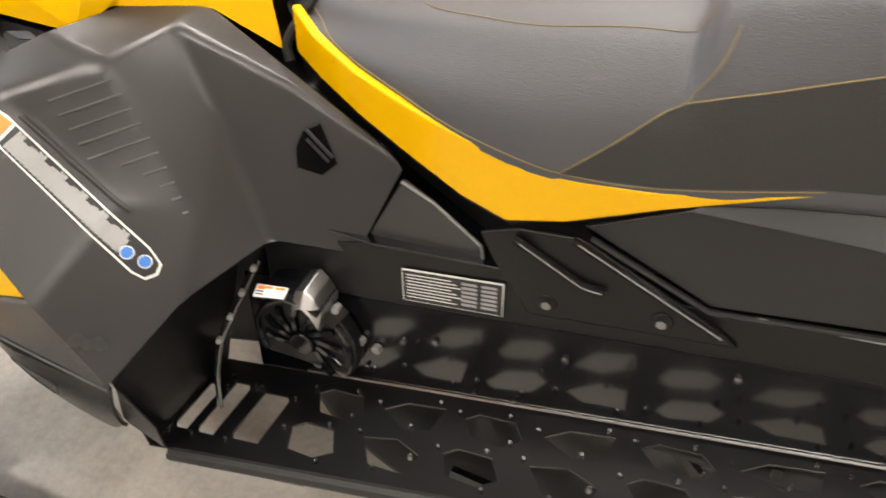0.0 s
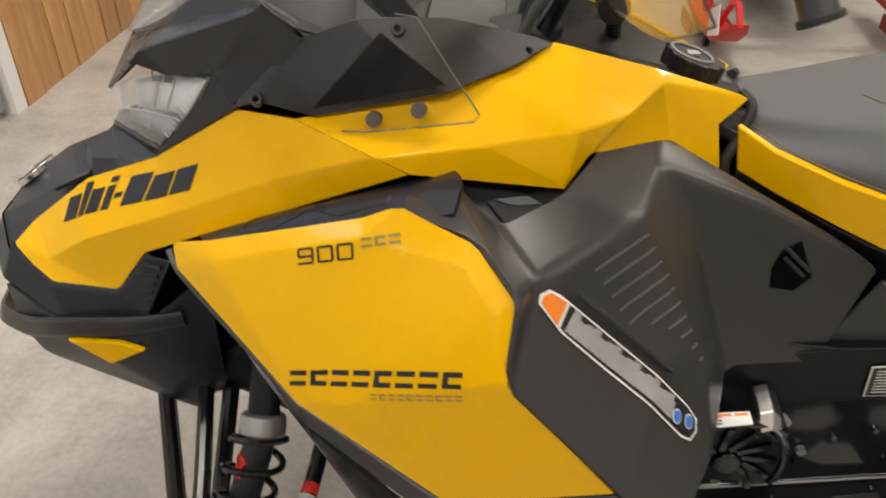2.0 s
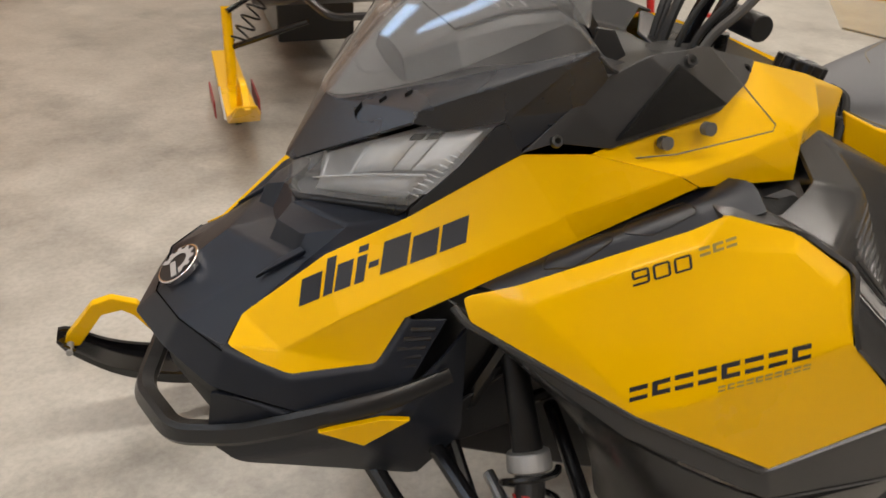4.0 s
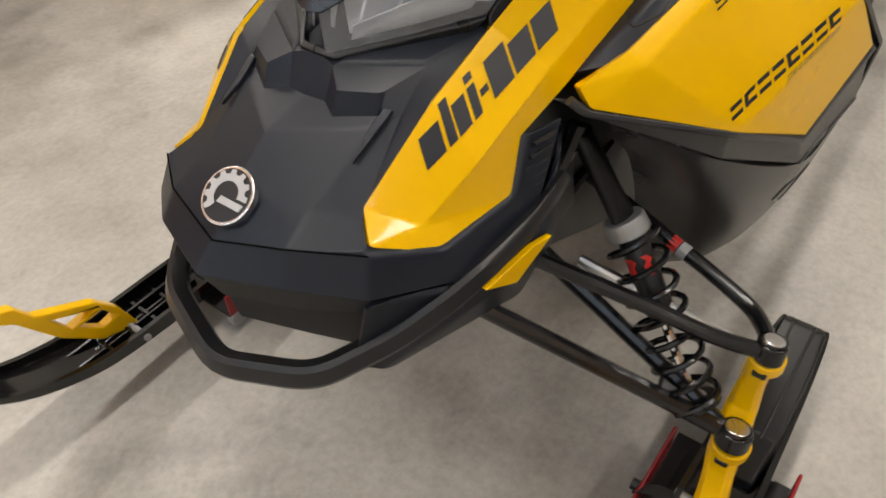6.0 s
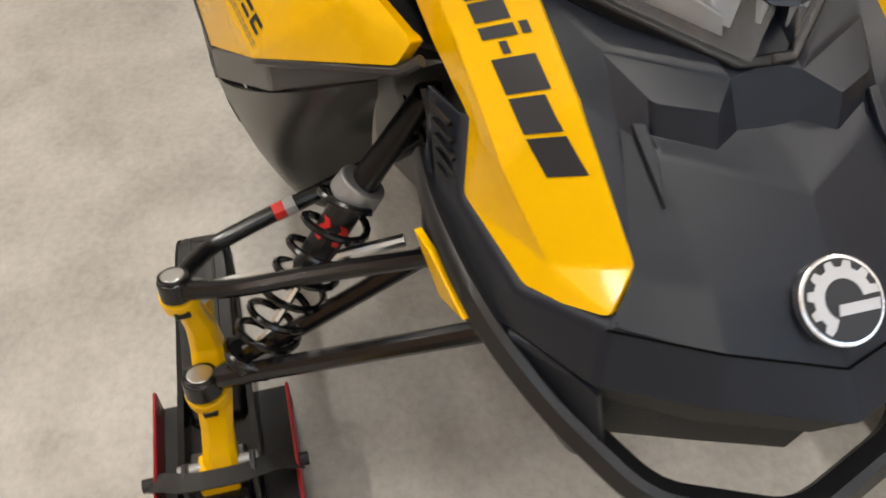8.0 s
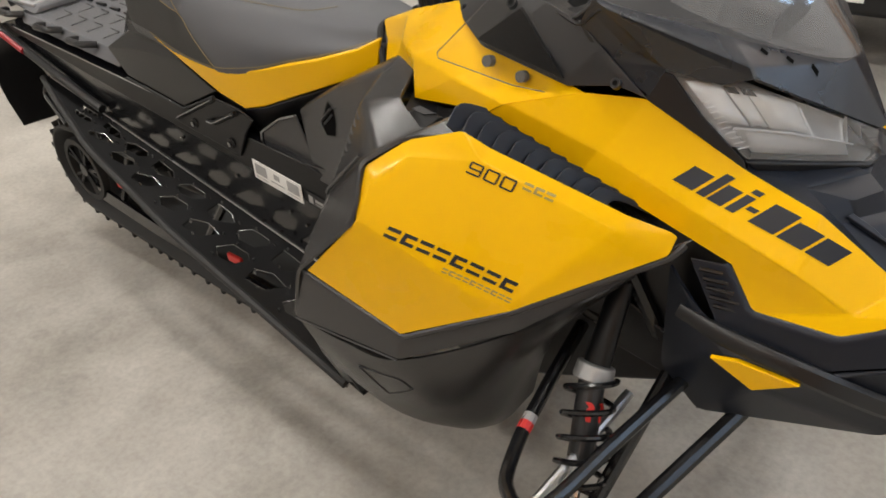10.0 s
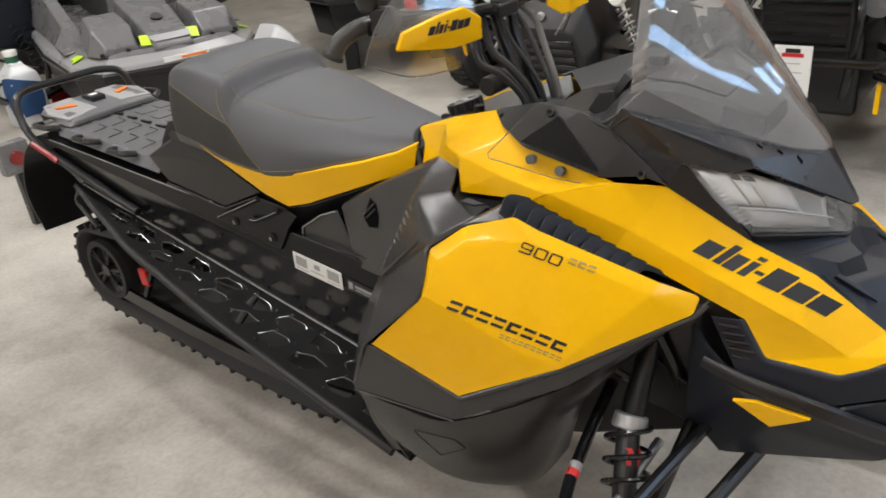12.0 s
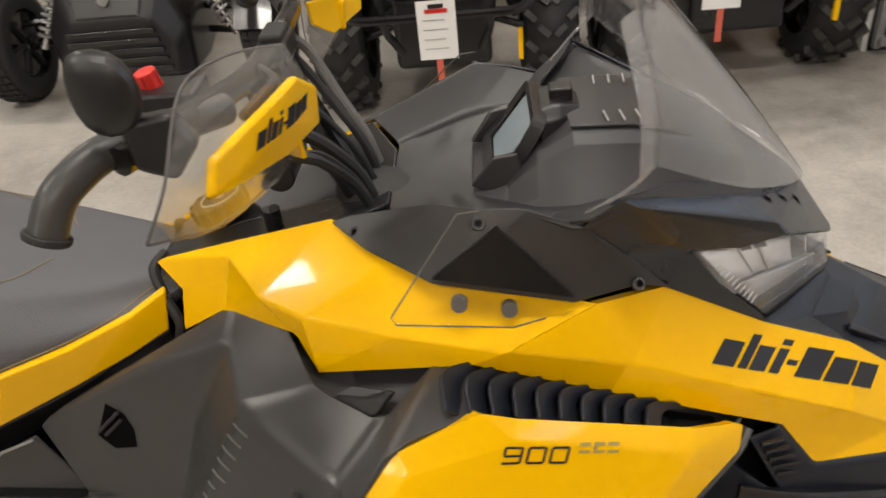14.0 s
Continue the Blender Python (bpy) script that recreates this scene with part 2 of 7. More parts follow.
    for f in faces:
        bm.faces.new([vs[i] for i in f])
    bmesh.ops.recalc_face_normals(bm, faces=bm.faces)
    return bm


def plate(verts, faces, thick, inward, s=1, fold=0.0, soft_fold=0.0):
    """A folded sheet given by its outer corners, with a back pushed by thick towards the point inward."""
    bm = from_faces(verts, faces, s)
    c = Vector((inward[0], inward[1] * s, inward[2]))
    bm.normal_update()
    if soft_fold:
        # gentle folds turn over a wider strip
        bent = [e for e in bm.edges if len(e.link_faces) == 2 and radians(4) < e.calc_face_angle(0) < radians(27)]
        bmesh.ops.bevel(bm, geom=bent, offset=soft_fold, offset_type="OFFSET", segments=4, profile=0.5, affect="EDGES", clamp_overlap=True)
        bmesh.ops.recalc_face_normals(bm, faces=bm.faces)
        bm.normal_update()
    if fold:
        # folds are rounded before the sheet gets its thickness
        bent = [e for e in bm.edges if len(e.link_faces) == 2 and e.calc_face_angle(0) > radians(27 if soft_fold else 7)]
        bmesh.ops.bevel(bm, geom=bent, offset=fold, offset_type="OFFSET", segments=4, profile=0.5, affect="EDGES", clamp_overlap=True)
        bmesh.ops.recalc_face_normals(bm, faces=bm.faces)
        bm.normal_update()
    edges = [e for e in bm.edges if e.is_boundary]
    back = {}
    for v in list(bm.verts):
        n = v.normal if v.normal.dot(c - v.co) > 0 else -v.normal
        back[v] = bm.verts.new(v.co + n * thick)
    for f in list(bm.faces):
        bm.faces.new([back[v] for v in f.verts])
    for e in edges:
        a, b = e.verts
        bm.faces.new((a, b, back[b], back[a]))
    return bm


def plate2(verts, faces, thick, inward, fold=0.0, soft_fold=0.0):
    """A folded sheet that crosses the middle plane: one half given, the other mirrored and welded to it."""
    k = len(verts)
    bm = from_faces(list(verts) + [(x, -y, z) for x, y, z in verts], list(faces) + [tuple(k + i for i in f[::-1]) for f in faces])
    bmesh.ops.remove_doubles(bm, verts=bm.verts[:], dist=0.0004)
    bmesh.ops.recalc_face_normals(bm, faces=bm.faces)
    bm.verts.index_update()
    vs, fs = [tuple(v.co) for v in bm.verts], [tuple(v.index for v in f.verts) for f in bm.faces]
    bm.free()
    return plate(vs, fs, thick, inward, fold=fold, soft_fold=soft_fold)


def spline(pts, n, closed=False):
    """Catmull-Rom through the points, n steps a span."""
    p = [Vector(q) for q in pts]
    out = []
    m = len(p)
    for i in range(m if closed else m - 1):
        a = p[i - 1] if closed or i else p[0] * 2 - p[1]
        b, c = p[i], p[(i + 1) % m]
        d = p[(i + 2) % m] if closed or i + 2 < m else c * 2 - b
        for k in range(n):
            t = k / n
            out.append(0.5 * (2 * b + (c - a) * t + (2 * a - 5 * b + 4 * c - d) * t * t + (3 * b - a - 3 * c + d) * t ** 3))
    if not closed:
        out.append(p[-1])
    return out


def rounded(pts, r, n=4):
    """A polyline with its corners turned into arcs of about radius r."""
    p = [Vector(q) for q in pts]
    out = [p[0]]
    for i in range(1, len(p) - 1):
        a, b, c = p[i - 1], p[i], p[i + 1]
        u, v = (a - b), (c - b)
        k = min(r, u.length * 0.45, v.length * 0.45)
        s0, s1 = b + u.normalized() * k, b + v.normalized() * k
        for j in range(n + 1):
            t = j / n
            out.append(s0 * (1 - t) ** 2 + b * 2 * t * (1 - t) + s1 * t * t)
    out.append(p[-1])
    return out


def sweep(path, section, closed=False, up=(0, 0, 1), bm=None, twist=None):
    """Sweeps a closed section of (side, up) offsets along a path."""
    bm = bm or bmesh.new()
    p = [Vector(q) for q in path]
    rings = []
    n = len(p)
    side = None
    for i, c in enumerate(p):
        d = (p[(i + 1) % n] - p[i - 1]) if closed or 0 < i < n - 1 else (p[1] - p[0] if i == 0 else p[-1] - p[-2])
        d.normalize()
        if side is None:
            ref = Vector(up)
            if abs(ref.dot(d)) > 0.95:
                ref = Vector((1, 0, 0))
            side = d.cross(ref).normalized()
        else:
            side = (side - d * side.dot(d)).normalized()
        above = side.cross(d)
        rings.append([bm.verts.new(c + side * a + above * b) for a, b in section])
    m = len(section)
    for i in range(n if closed else n - 1):
        r0, r1 = rings[i], rings[(i + 1) % n]
        for j in range(m):
            bm.faces.new((r0[j], r0[(j + 1) % m], r1[(j + 1) % m], r1[j]))
    if not closed:
        bm.faces.new(rings[0][::-1])
        bm.faces.new(rings[-1])
    return bm


def circle(r, n=10, ry=None):
    return [(r * math.cos(2 * math.pi * k / n), (ry or r) * math.sin(2 * math.pi * k / n)) for k in range(n)]


def tube(path, r, n=10, closed=False, bm=None):
    return sweep(path, circle(r, n), closed, bm=bm)


def rod(a, b, r, n=12, bm=None, r2=None):
    """Cylinder or cone between two points."""
    bm = bm or bmesh.new()
    a, b = Vector(a), Vector(b)
    q = (b - a).to_track_quat("Z", "Y").to_matrix().to_4x4()
    bmesh.ops.create_cone(bm, cap_ends=True, segments=n, radius1=r, radius2=r if r2 is None else r2, depth=(b - a).length,
                          matrix=Matrix.Translation((a + b) / 2) @ q)
    return bm


def box(x0, x1, y0, y1, z0, z1, bm=None, m=None):
    bm = bm or bmesh.new()
    t = Matrix.Translation(((x0 + x1) / 2, (y0 + y1) / 2, (z0 + z1) / 2)) @ Matrix.Diagonal((x1 - x0, y1 - y0, z1 - z0, 1))
    bmesh.ops.create_cube(bm, size=1, matrix=(m @ t) if m else t)
    return bm


def prism(outline, a, b, bm=None, m=None):
    """Extrudes a flat outline of (u, v) from height a to b along w."""
    bm = bm or bmesh.new()
    m = m or Matrix()
    lo = [bm.verts.new(m @ Vector((u, v, a))) for u, v in outline]
    hi = [bm.verts.new(m @ Vector((u, v, b))) for u, v in outline]
    bm.faces.new(lo[::-1])
    bm.faces.new(hi)
    k = len(lo)
    for i in range(k):
        bm.faces.new((lo[i], lo[(i + 1) % k], hi[(i + 1) % k], hi[i]))
    return bm


def loft(rings, closed_ring=True, caps=True, bm=None):
    bm = bm or bmesh.new()
    vs = [[bm.verts.new(p) for p in r] for r in rings]
    m = len(rings[0])
    for a, b in zip(vs, vs[1:]):
        for j in range(m if closed_ring else m - 1):
            bm.faces.new((a[j], a[(j + 1) % m], b[(j + 1) % m], b[j]))
    if caps and closed_ring:
        bm.faces.new(vs[0][::-1])
        bm.faces.new(vs[-1])
    return bm


def sheet(rows, thick, nu=4, nv=4, s=1, away=(0, 0, 0)):
    """A smooth sheet through rows of control points, with thickness."""
    fine = [spline([(x, y * s, z) for x, y, z in r], nu) for r in rows]
    cols = [spline([r[i] for r in fine], nv) for i in range(len(fine[0]))]
    bm = bmesh.new()
    vs = [[bm.verts.new(p) for p in c] for c in cols]
    for a, b in zip(vs, vs[1:]):
        for j in range(len(a) - 1):
            bm.faces.new((a[j], a[j + 1], b[j + 1], b[j]))
    bmesh.ops.recalc_face_normals(bm, faces=bm.faces)
    bmesh.ops.solidify(bm, geom=bm.faces[:], thickness=thick)
    return bm


def frame_at(o, x_to, up):
    """Matrix with origin o, x towards x_to and y near up."""
    o, x = Vector(o), (Vector(x_to) - Vector(o)).normalized()
    y = Vector(up)
    y = (y - x * y.dot(x)).normalized()
    z = x.cross(y)
    m = Matrix((x, y, z)).transposed().to_4x4()
    m.translation = o
    return m


def mirrored(m):
    return Matrix.Diagonal((1, -1, 1, 1)) @ m


def flip(pts, s):
    return [(x, y * s, z) for x, y, z in pts]


def decal(name, shapes, m, target, material, parent, label="", lift=0.0012, cut=0.012, facing=None):
    """Flat shapes of (u, v) outlines laid on the surface of target, along the w axis of m."""
    bpy.context.view_layer.update()
    body = target.evaluated_get(bpy.context.evaluated_depsgraph_get())
    out = (m.to_3x3() @ Vector((0, 0, 1))).normalized()
    mid = m.translation - Vector((-0.6, 0, 0.6)) if abs(m.translation.y) < 0.45 else Vector((0, m.translation.y, 0.3))
    way = -out if out.dot(Vector(facing) if facing else mid) > 0 else out
    bm = bmesh.new()
    for outline in shapes:
        vs = [bm.verts.new((u, v, 0)) for u, v in outline]
        bm.faces.new(vs)
    us, vs_ = [v.co.x for v in bm.verts], [v.co.y for v in bm.verts]
    for axis, lo, hi in ((0, min(us), max(us)), (1, min(vs_), max(vs_))):
        for k in range(1, int((hi - lo) / cut) + 1):
            at, no = [0, 0, 0], [0, 0, 0]
            at[axis], no[axis] = lo + cut * k, 1
            bmesh.ops.bisect_plane(bm, geom=bm.verts[:] + bm.edges[:] + bm.faces[:], plane_co=at, plane_no=no)
    bmesh.ops.triangulate(bm, faces=bm.faces[:])
    for v in bm.verts:
        w = m @ v.co
        met, place, _, _ = body.ray_cast(w - way * 0.15, way, distance=0.4)
        v.co = (place if met else w) - way * lift
    return part(name, bm, material, parent, label)


def drape(pts, target, way, lift=0.0006):
    """Points pushed along way on to the surface of target."""
    bpy.context.view_layer.update()
    body = target.evaluated_get(bpy.context.evaluated_depsgraph_get())
    way = Vector(way).normalized()
    out = []
    for p in pts:
        met, place, _, _ = body.ray_cast(Vector(p) - way * 0.25, way, distance=0.6)
        out.append((place if met else Vector(p)) - way * lift)
    return out


# ---- the hall ----
part("floor", box(-9, 1.3, -7, 7, -0.1, 0), FLOORMAT)
tagged(bpy.data.objects["floor"], "polished pale grey-brown concrete floor with faint stains", "floor", kind="structure")
c = part("ceiling", box(-9, 1.3, -7, 7, CEILING, CEILING + 0.1), CEILPAINT)
tagged(c, "plain grey sheet ceiling of the showroom", "ceiling", kind="structure")
for n, b in (("wall_west", (-9.2, -9, -7, 7)), ("wall_south", (-9.2, 1.3, -7.2, -7)), ("wall_north", (-9.2, 1.3, 7, 7.2))):
    w = part(n, box(*b, -0.1, CEILING + 0.1), WALLPAINT)
    tagged(w, "plain off-white painted showroom wall", "wall", kind="structure")
X_WALL = 1.17
DOOR0, DOOR1, DOOR_TOP = -1.62, 2.72, 3.5
for n, y0, y1, z0 in (("wall_east", -7, DOOR0, 0), ("wall_east", DOOR1, 7, 0), ("wall_east", DOOR0, DOOR1, DOOR_TOP)):
    w = part(n, box(X_WALL + 0.02, X_WALL + 0.2, y0, y1, z0, CEILING), WALLPAINT)
    tagged(w, "wall clad in upright knotty pine boards", "wall", kind="structure")
for lx, ly, _ in LAMPS:
    lt = thing("ceiling_light", "unseen slim white strip light under the ceiling", "ceiling light", "ceiling lights", (lx, ly, CEILING))
    part("housing", box(-0.65, 0.65, -0.18, 0.18, -0.08, 0), DOORPAINT, lt)
    part("diffuser", box(-0.6, 0.6, -0.15, 0.15, -0.11, -0.08), TUBEGLOW, lt)


# ---- the snowmobile: body ----
sled = thing("snowmobile", "yellow and black trail snowmobile with skis on red dollies", "snowmobile")
SIDES = (1, -1)
CORE = (-0.6, 0.0, 0.6)

# yellow upper fairing: a long blade from the nose up to the tank on each side
FAIR = [(-0.065, 0.130, 0.718), (-0.041, 0.156, 0.694), (-0.109, 0.200, 0.658), (-0.210, 0.221, 0.671), (-0.254, 0.205, 0.727),
        (-0.104, 0.181, 0.690), (-0.271, 0.151, 0.838), (-0.300, 0.212, 0.792), (-0.325, 0.221, 0.764),
        (-0.400, 0.186, 0.925), (-0.440, 0.232, 0.859), (-0.460, 0.240, 0.826), (-0.473, 0.215, 0.930), (-0.569, 0.266, 0.914), (-0.606, 0.257, 0.891), (-0.169, 0.147, 0.799), (-0.173, 0.203, 0.738)]
FAIR_F = [(0, 1, 5), (1, 2, 5), (2, 3, 5), (3, 4, 7, 16, 5), (0, 5, 16, 15), (15, 16, 7, 6), (4, 8, 7), (6, 7, 10, 9), (7, 8, 11, 10), (9, 10, 13, 12), (10, 11, 14, 13)]
TANK = [(-0.4755, 0.215, 0.930), (-0.5715, 0.266, 0.914), (-0.6085, 0.257, 0.891), (-0.600, 0.206, 0.962), (-0.690, 0.182, 0.975), (-0.757, 0.118, 0.994),
        (-0.785, 0.214, 0.930), (-0.843, 0.180, 0.934), (-0.890, 0.112, 0.949), (-0.775, 0.232, 0.874), (-0.805, 0.194, 0.894), (-0.906, 0.131, 0.884),
        (-0.980, 0.096, 0.828), (-0.968, 0.090, 0.888), (-1.010, 0.052, 0.909), (-0.880, 0.096, 0.959), (-0.690, 0.238, 0.921)]
TANK_F = [(0, 1, 16, 3), (3, 16, 6, 4), (4, 6, 7, 5), (5, 7, 8, 15), (1, 2, 9, 16), (16, 9, 6), (6, 9, 10, 7), (7, 10, 11, 8), (8, 11, 12, 13), (8, 13, 14), (15, 8, 14)]
fairing, tank_side, side_panel, foot = {}, {}, {}, {}
for s in SIDES:
    fairing[s] = part("hood_fairing", plate(FAIR, FAIR_F, 0.014, CORE, s, fold=0.0035), YELLOW, sled, "glossy yellow fairing", bevel=0.002, seg=2, smooth=40)
    tank_side[s] = part("tank_fairing", plate(TANK, TANK_F, 0.006, CORE, s, fold=0.004), YELLOW, sled, "glossy yellow tank side", bevel=0.002, seg=2, smooth=40)

# charcoal hood between the fairings
HOODV = [(0.0, 0, 0.722), (-0.03, 0.085, 0.717), (-0.060, 0.131, 0.712), (-0.034, 0.158, 0.688), (0.038, 0, 0.684), (0.012, 0.09, 0.697),
         (-0.066, 0, 0.768), (-0.126, 0.093, 0.769), (-0.150, 0.114, 0.772), (-0.271, 0.149, 0.834), (-0.205, 0.112, 0.815), (-0.114, 0.052, 0.775), (-0.130, 0.027, 0.777), (-0.152, 0.034, 0.817), (-0.154, 0, 0.819), (-0.30, 0.05, 0.84), (-0.30, 0, 0.84), (-0.128, 0, 0.777), (-0.142, 0.094, 0.776), (-0.168, 0.145, 0.794), (-0.150, 0.094, 0.800), (-0.126, 0.052, 0.802)]
HOODF = [(0, 1, 5, 4), (1, 2, 3, 5), (0, 6, 7, 1), (1, 7, 8, 2), (2, 8, 19), (8, 10, 9, 19), (7, 18, 20, 10, 8), (6, 17, 12, 11, 18, 7), (11, 12, 13, 21), (18, 11, 21, 20), (21, 13, 10, 20), (17, 14, 13, 12), (10, 13, 15, 9), (13, 14, 16, 15)]
NOSEV = [(0.0383, 0, 0.6838), (0.0123, 0.09, 0.6968), (-0.0335, 0.1585, 0.6878), (0.070, 0, 0.657), (0.035, 0.098, 0.661), (-0.015, 0.169, 0.642), (-0.106, 0.204, 0.661), (-0.125, 0.218, 0.610), (-0.212, 0.226, 0.672), (-0.25, 0.236, 0.640), (-0.256, 0.209, 0.727), (-0.30, 0.232, 0.735), (-0.055, 0.148, 0.694), (-0.116, 0.188, 0.668), (-0.215, 0.208, 0.682), (-0.262, 0.196, 0.735)]
NOSEF = [(0, 1, 4, 3), (1, 2, 5, 4), (2, 6, 7, 5), (6, 8, 9, 7), (8, 10, 11, 9), (2, 12, 13, 6), (6, 13, 14, 8), (8, 14, 15, 10)]
CHINV = [(-0.015, 0.167, 0.638), (-0.125, 0.215, 0.606), (-0.250, 0.233, 0.636), (-0.133, 0.234, 0.598), (-0.250, 0.252, 0.605), (-0.300, 0.236, 0.680),
         (-0.277, 0.203, 0.442), (-0.335, 0.220, 0.520), (-0.335, 0.215, 0.70), (-0.035, 0.165, 0.500), (0.0, 0.150, 0.535), (-0.19, 0.240, 0.565)]
CHINF = [(0, 1, 3), (1, 2, 4, 3), (2, 5, 4), (5, 8, 7, 4), (4, 7, 6, 11), (3, 4, 11), (0, 3, 11, 9, 10), (11, 6, 9)]
part("hood_panel", plate2(HOODV, HOODF, 0.005, CORE, fold=0.003, soft_fold=0.005), HOOD, sled, "charcoal hood with a V-shaped ledge", bevel=0.0015, seg=2, smooth=34)
part("nose_skirt", plate2(NOSEV, NOSEF, 0.005, CORE, fold=0.007), HOOD, sled, "charcoal nose skirt", bevel=0.0015, seg=2, smooth=40)
for s in SIDES:
    part("hood_fin", plate([(-0.086, 0.1015, 0.7515), (-0.118, 0.0955, 0.7700), (-0.146, 0.0975, 0.7850), (-0.150, 0.1085, 0.7850)], [(0, 1, 2, 3)], 0.006, CORE, s), HOOD, sled, "narrow raised fin on the hood", bevel=0.0015)
seam = [(-0.0335, 0.1592, 0.6882), (0.0126, 0.0902, 0.6974), (0.0388, 0.0, 0.6843)]
part("hood_seam", tube(seam + flip(seam[1::-1], -1), 0.0011, 6), VOID, sled)
for s in SIDES:
    part("chin", plate(CHINV, CHINF, 0.005, CORE, s, fold=0.01), HOOD, sled, "charcoal chin panel", bevel=0.002, seg=2, smooth=50)
    part("side_reflector", plate([(-0.133, 0.2405, 0.598), (-0.213, 0.2535, 0.611), (-0.248, 0.2590, 0.605), (-0.190, 0.2475, 0.566)], [(0, 1, 2, 3)], 0.008, CORE, s), YELLOW, sled, "yellow side insert", bevel=0.001)
    # vent beside the tail of the blade's front
    for k in range(5):
        z = 0.668 + 0.013 * k
        part("vent_slat", tube(flip([(-0.222 - 0.009 * k, 0.222, z), (-0.262 - 0.006 * k, 0.232, z + 0.004)], s), 0.003, 6), BLACK, sled)
# grille under the hood: two lips and a dark throat
for s in SIDES:
    part("grille_lip", plate([(0.066, 0, 0.652), (0.031, 0.098, 0.656), (-0.020, 0.166, 0.637), (-0.03, 0.155, 0.600), (0.014, 0.09, 0.606), (0.045, 0, 0.602)], [(0, 1, 4, 5), (1, 2, 3, 4)], 0.004, (-0.3, 0, 0.5), s), RUBBER, sled, bevel=0.003)
    part("grille_throat", plate([(0.040, 0, 0.600), (0.010, 0.09, 0.604), (-0.032, 0.155, 0.598), (-0.040, 0.152, 0.526), (-0.003, 0.075, 0.540), (0.033, 0, 0.556)], [(0, 1, 4, 5), (1, 2, 3, 4)], 0.004, (-0.3, 0, 0.5), s), RUBBER, sled)
    part("grille_floor", plate([(0.032, 0, 0.554), (-0.004, 0.075, 0.538), (-0.042, 0.152, 0.524), (-0.28, 0.20, 0.44), (-0.28, 0.0, 0.43)], [(0, 1, 2, 3, 4)], 0.004, (-0.3, 0, 0.7), s), BLACK, sled)

# bumper loop: broad blade along the sides, bar in front
half = [(-0.306, 0.241, 0.652), (-0.275, 0.243, 0.645), (-0.235, 0.241, 0.634), (-0.170, 0.232, 0.620), (-0.107, 0.213, 0.598), (-0.045, 0.178, 0.563), (0.040, 0.122, 0.535), (0.082, 0.0, 0.516)]
path = rounded(half + flip(half[-2::-1], -1), 0.03, 4)
bump = bmesh.new()
rings = []
for i, c in enumerate(path):
    t = abs(i / (len(path) - 1) * 2 - 1)
    flat = max(0.0, (t - 0.45) / 0.55)
    wdt, hgt = 0.014 - 0.010 * flat, 0.015 - 0.005 * flat
    d = (path[min(i + 1, len(path) - 1)] - path[max(i - 1, 0)]).normalized()
    side = d.cross(Vector((0, 0, 1))).normalized()
    up = side.cross(d)
    lean = up * math.cos(0.35) + side * math.sin(0.35)
    out = lean.cross(d)
    rings.append([c + out * (a * wdt) + lean * (b * hgt) for a, b in [(-1, -0.6), (-0.6, -1), (0.6, -1), (1, -0.6), (1, 0.6), (0.6, 1), (-0.6, 1), (-1, 0.6)]])
part("bumper", loft(rings, bm=bump), BLACK, sled, "black moulded front bumper loop", smooth=40)

# badge on the hood: plain ring with teeth, no lettering
bm_m = frame_at((0.002, 0.0, 0.719), (0.002, 1, 0.719), (-0.75, 0, 0.5))
badge = part("badge", prism([(0.034 * math.cos(a), 0.034 * math.sin(a)) for a in [k * math.pi / 20 for k in range(40)]], -0.004, 0.006, m=bm_m), CHROME, sled, "round chrome-rimmed badge", bevel=0.0015)
part("badge_field", prism([(0.0305 * math.cos(a), 0.0305 * math.sin(a)) for a in [k * math.pi / 20 for k in range(40)]], 0.0062, 0.0068, m=bm_m), INK, badge)
ringpts = []
arc = [radians(2) + k * radians(236) / 60 for k in range(61)]
outer = [((0.029 - (0.005 if (k // 4) % 2 else 0)) * math.cos(a), (0.029 - (0.005 if (k // 4) % 2 else 0)) * math.sin(a)) for k, a in enumerate(arc)]
inner = [(0.0155 * math.cos(a), 0.0155 * math.sin(a)) for a in arc]
b2 = bmesh.new()
vo, vi = [b2.verts.new(bm_m @ Vector((x, y, 0.0080))) for x, y in outer], [b2.verts.new(bm_m @ Vector((x, y, 0.0080))) for x, y in inner]
for k in range(60):
    b2.faces.new((vo[k], vo[k + 1], vi[k + 1], vi[k]))
part("badge_ring", b2, SILVERED, badge, "silvered toothed ring")
part("badge_bar", prism([(-0.007, -0.011), (0.026, -0.011), (0.028, -0.003), (-0.005, -0.003)], 0.0070, 0.0084, m=bm_m), SILVERED, badge)

# yellow side panels
PAN = [(-0.315, 0.242, 0.773), (-0.373, 0.270, 0.798), (-0.565, 0.312, 0.868), (-0.600, 0.325, 0.891), (-0.684, 0.350, 0.868), (-0.726, 0.401, 0.838),
       (-0.718, 0.439, 0.767), (-0.839, 0.462, 0.645), (-0.668, 0.437, 0.574), (-0.492, 0.384, 0.667),
       (-0.381, 0.291, 0.783), (-0.568, 0.332, 0.856), (-0.676, 0.364, 0.854), (-0.548, 0.3985, 0.675), (-0.709, 0.406, 0.823), (-0.320, 0.257, 0.746), (-0.699, 0.4415, 0.587)]
PANF = [(0, 1, 10), (1, 2, 11, 10), (2, 3, 11), (3, 4, 12, 11), (4, 5, 14, 12), (10, 11, 12, 14, 6, 13, 9), (5, 6, 14), (0, 10, 15), (15, 10, 9), (6, 7, 16, 13), (13, 16, 8, 9)]
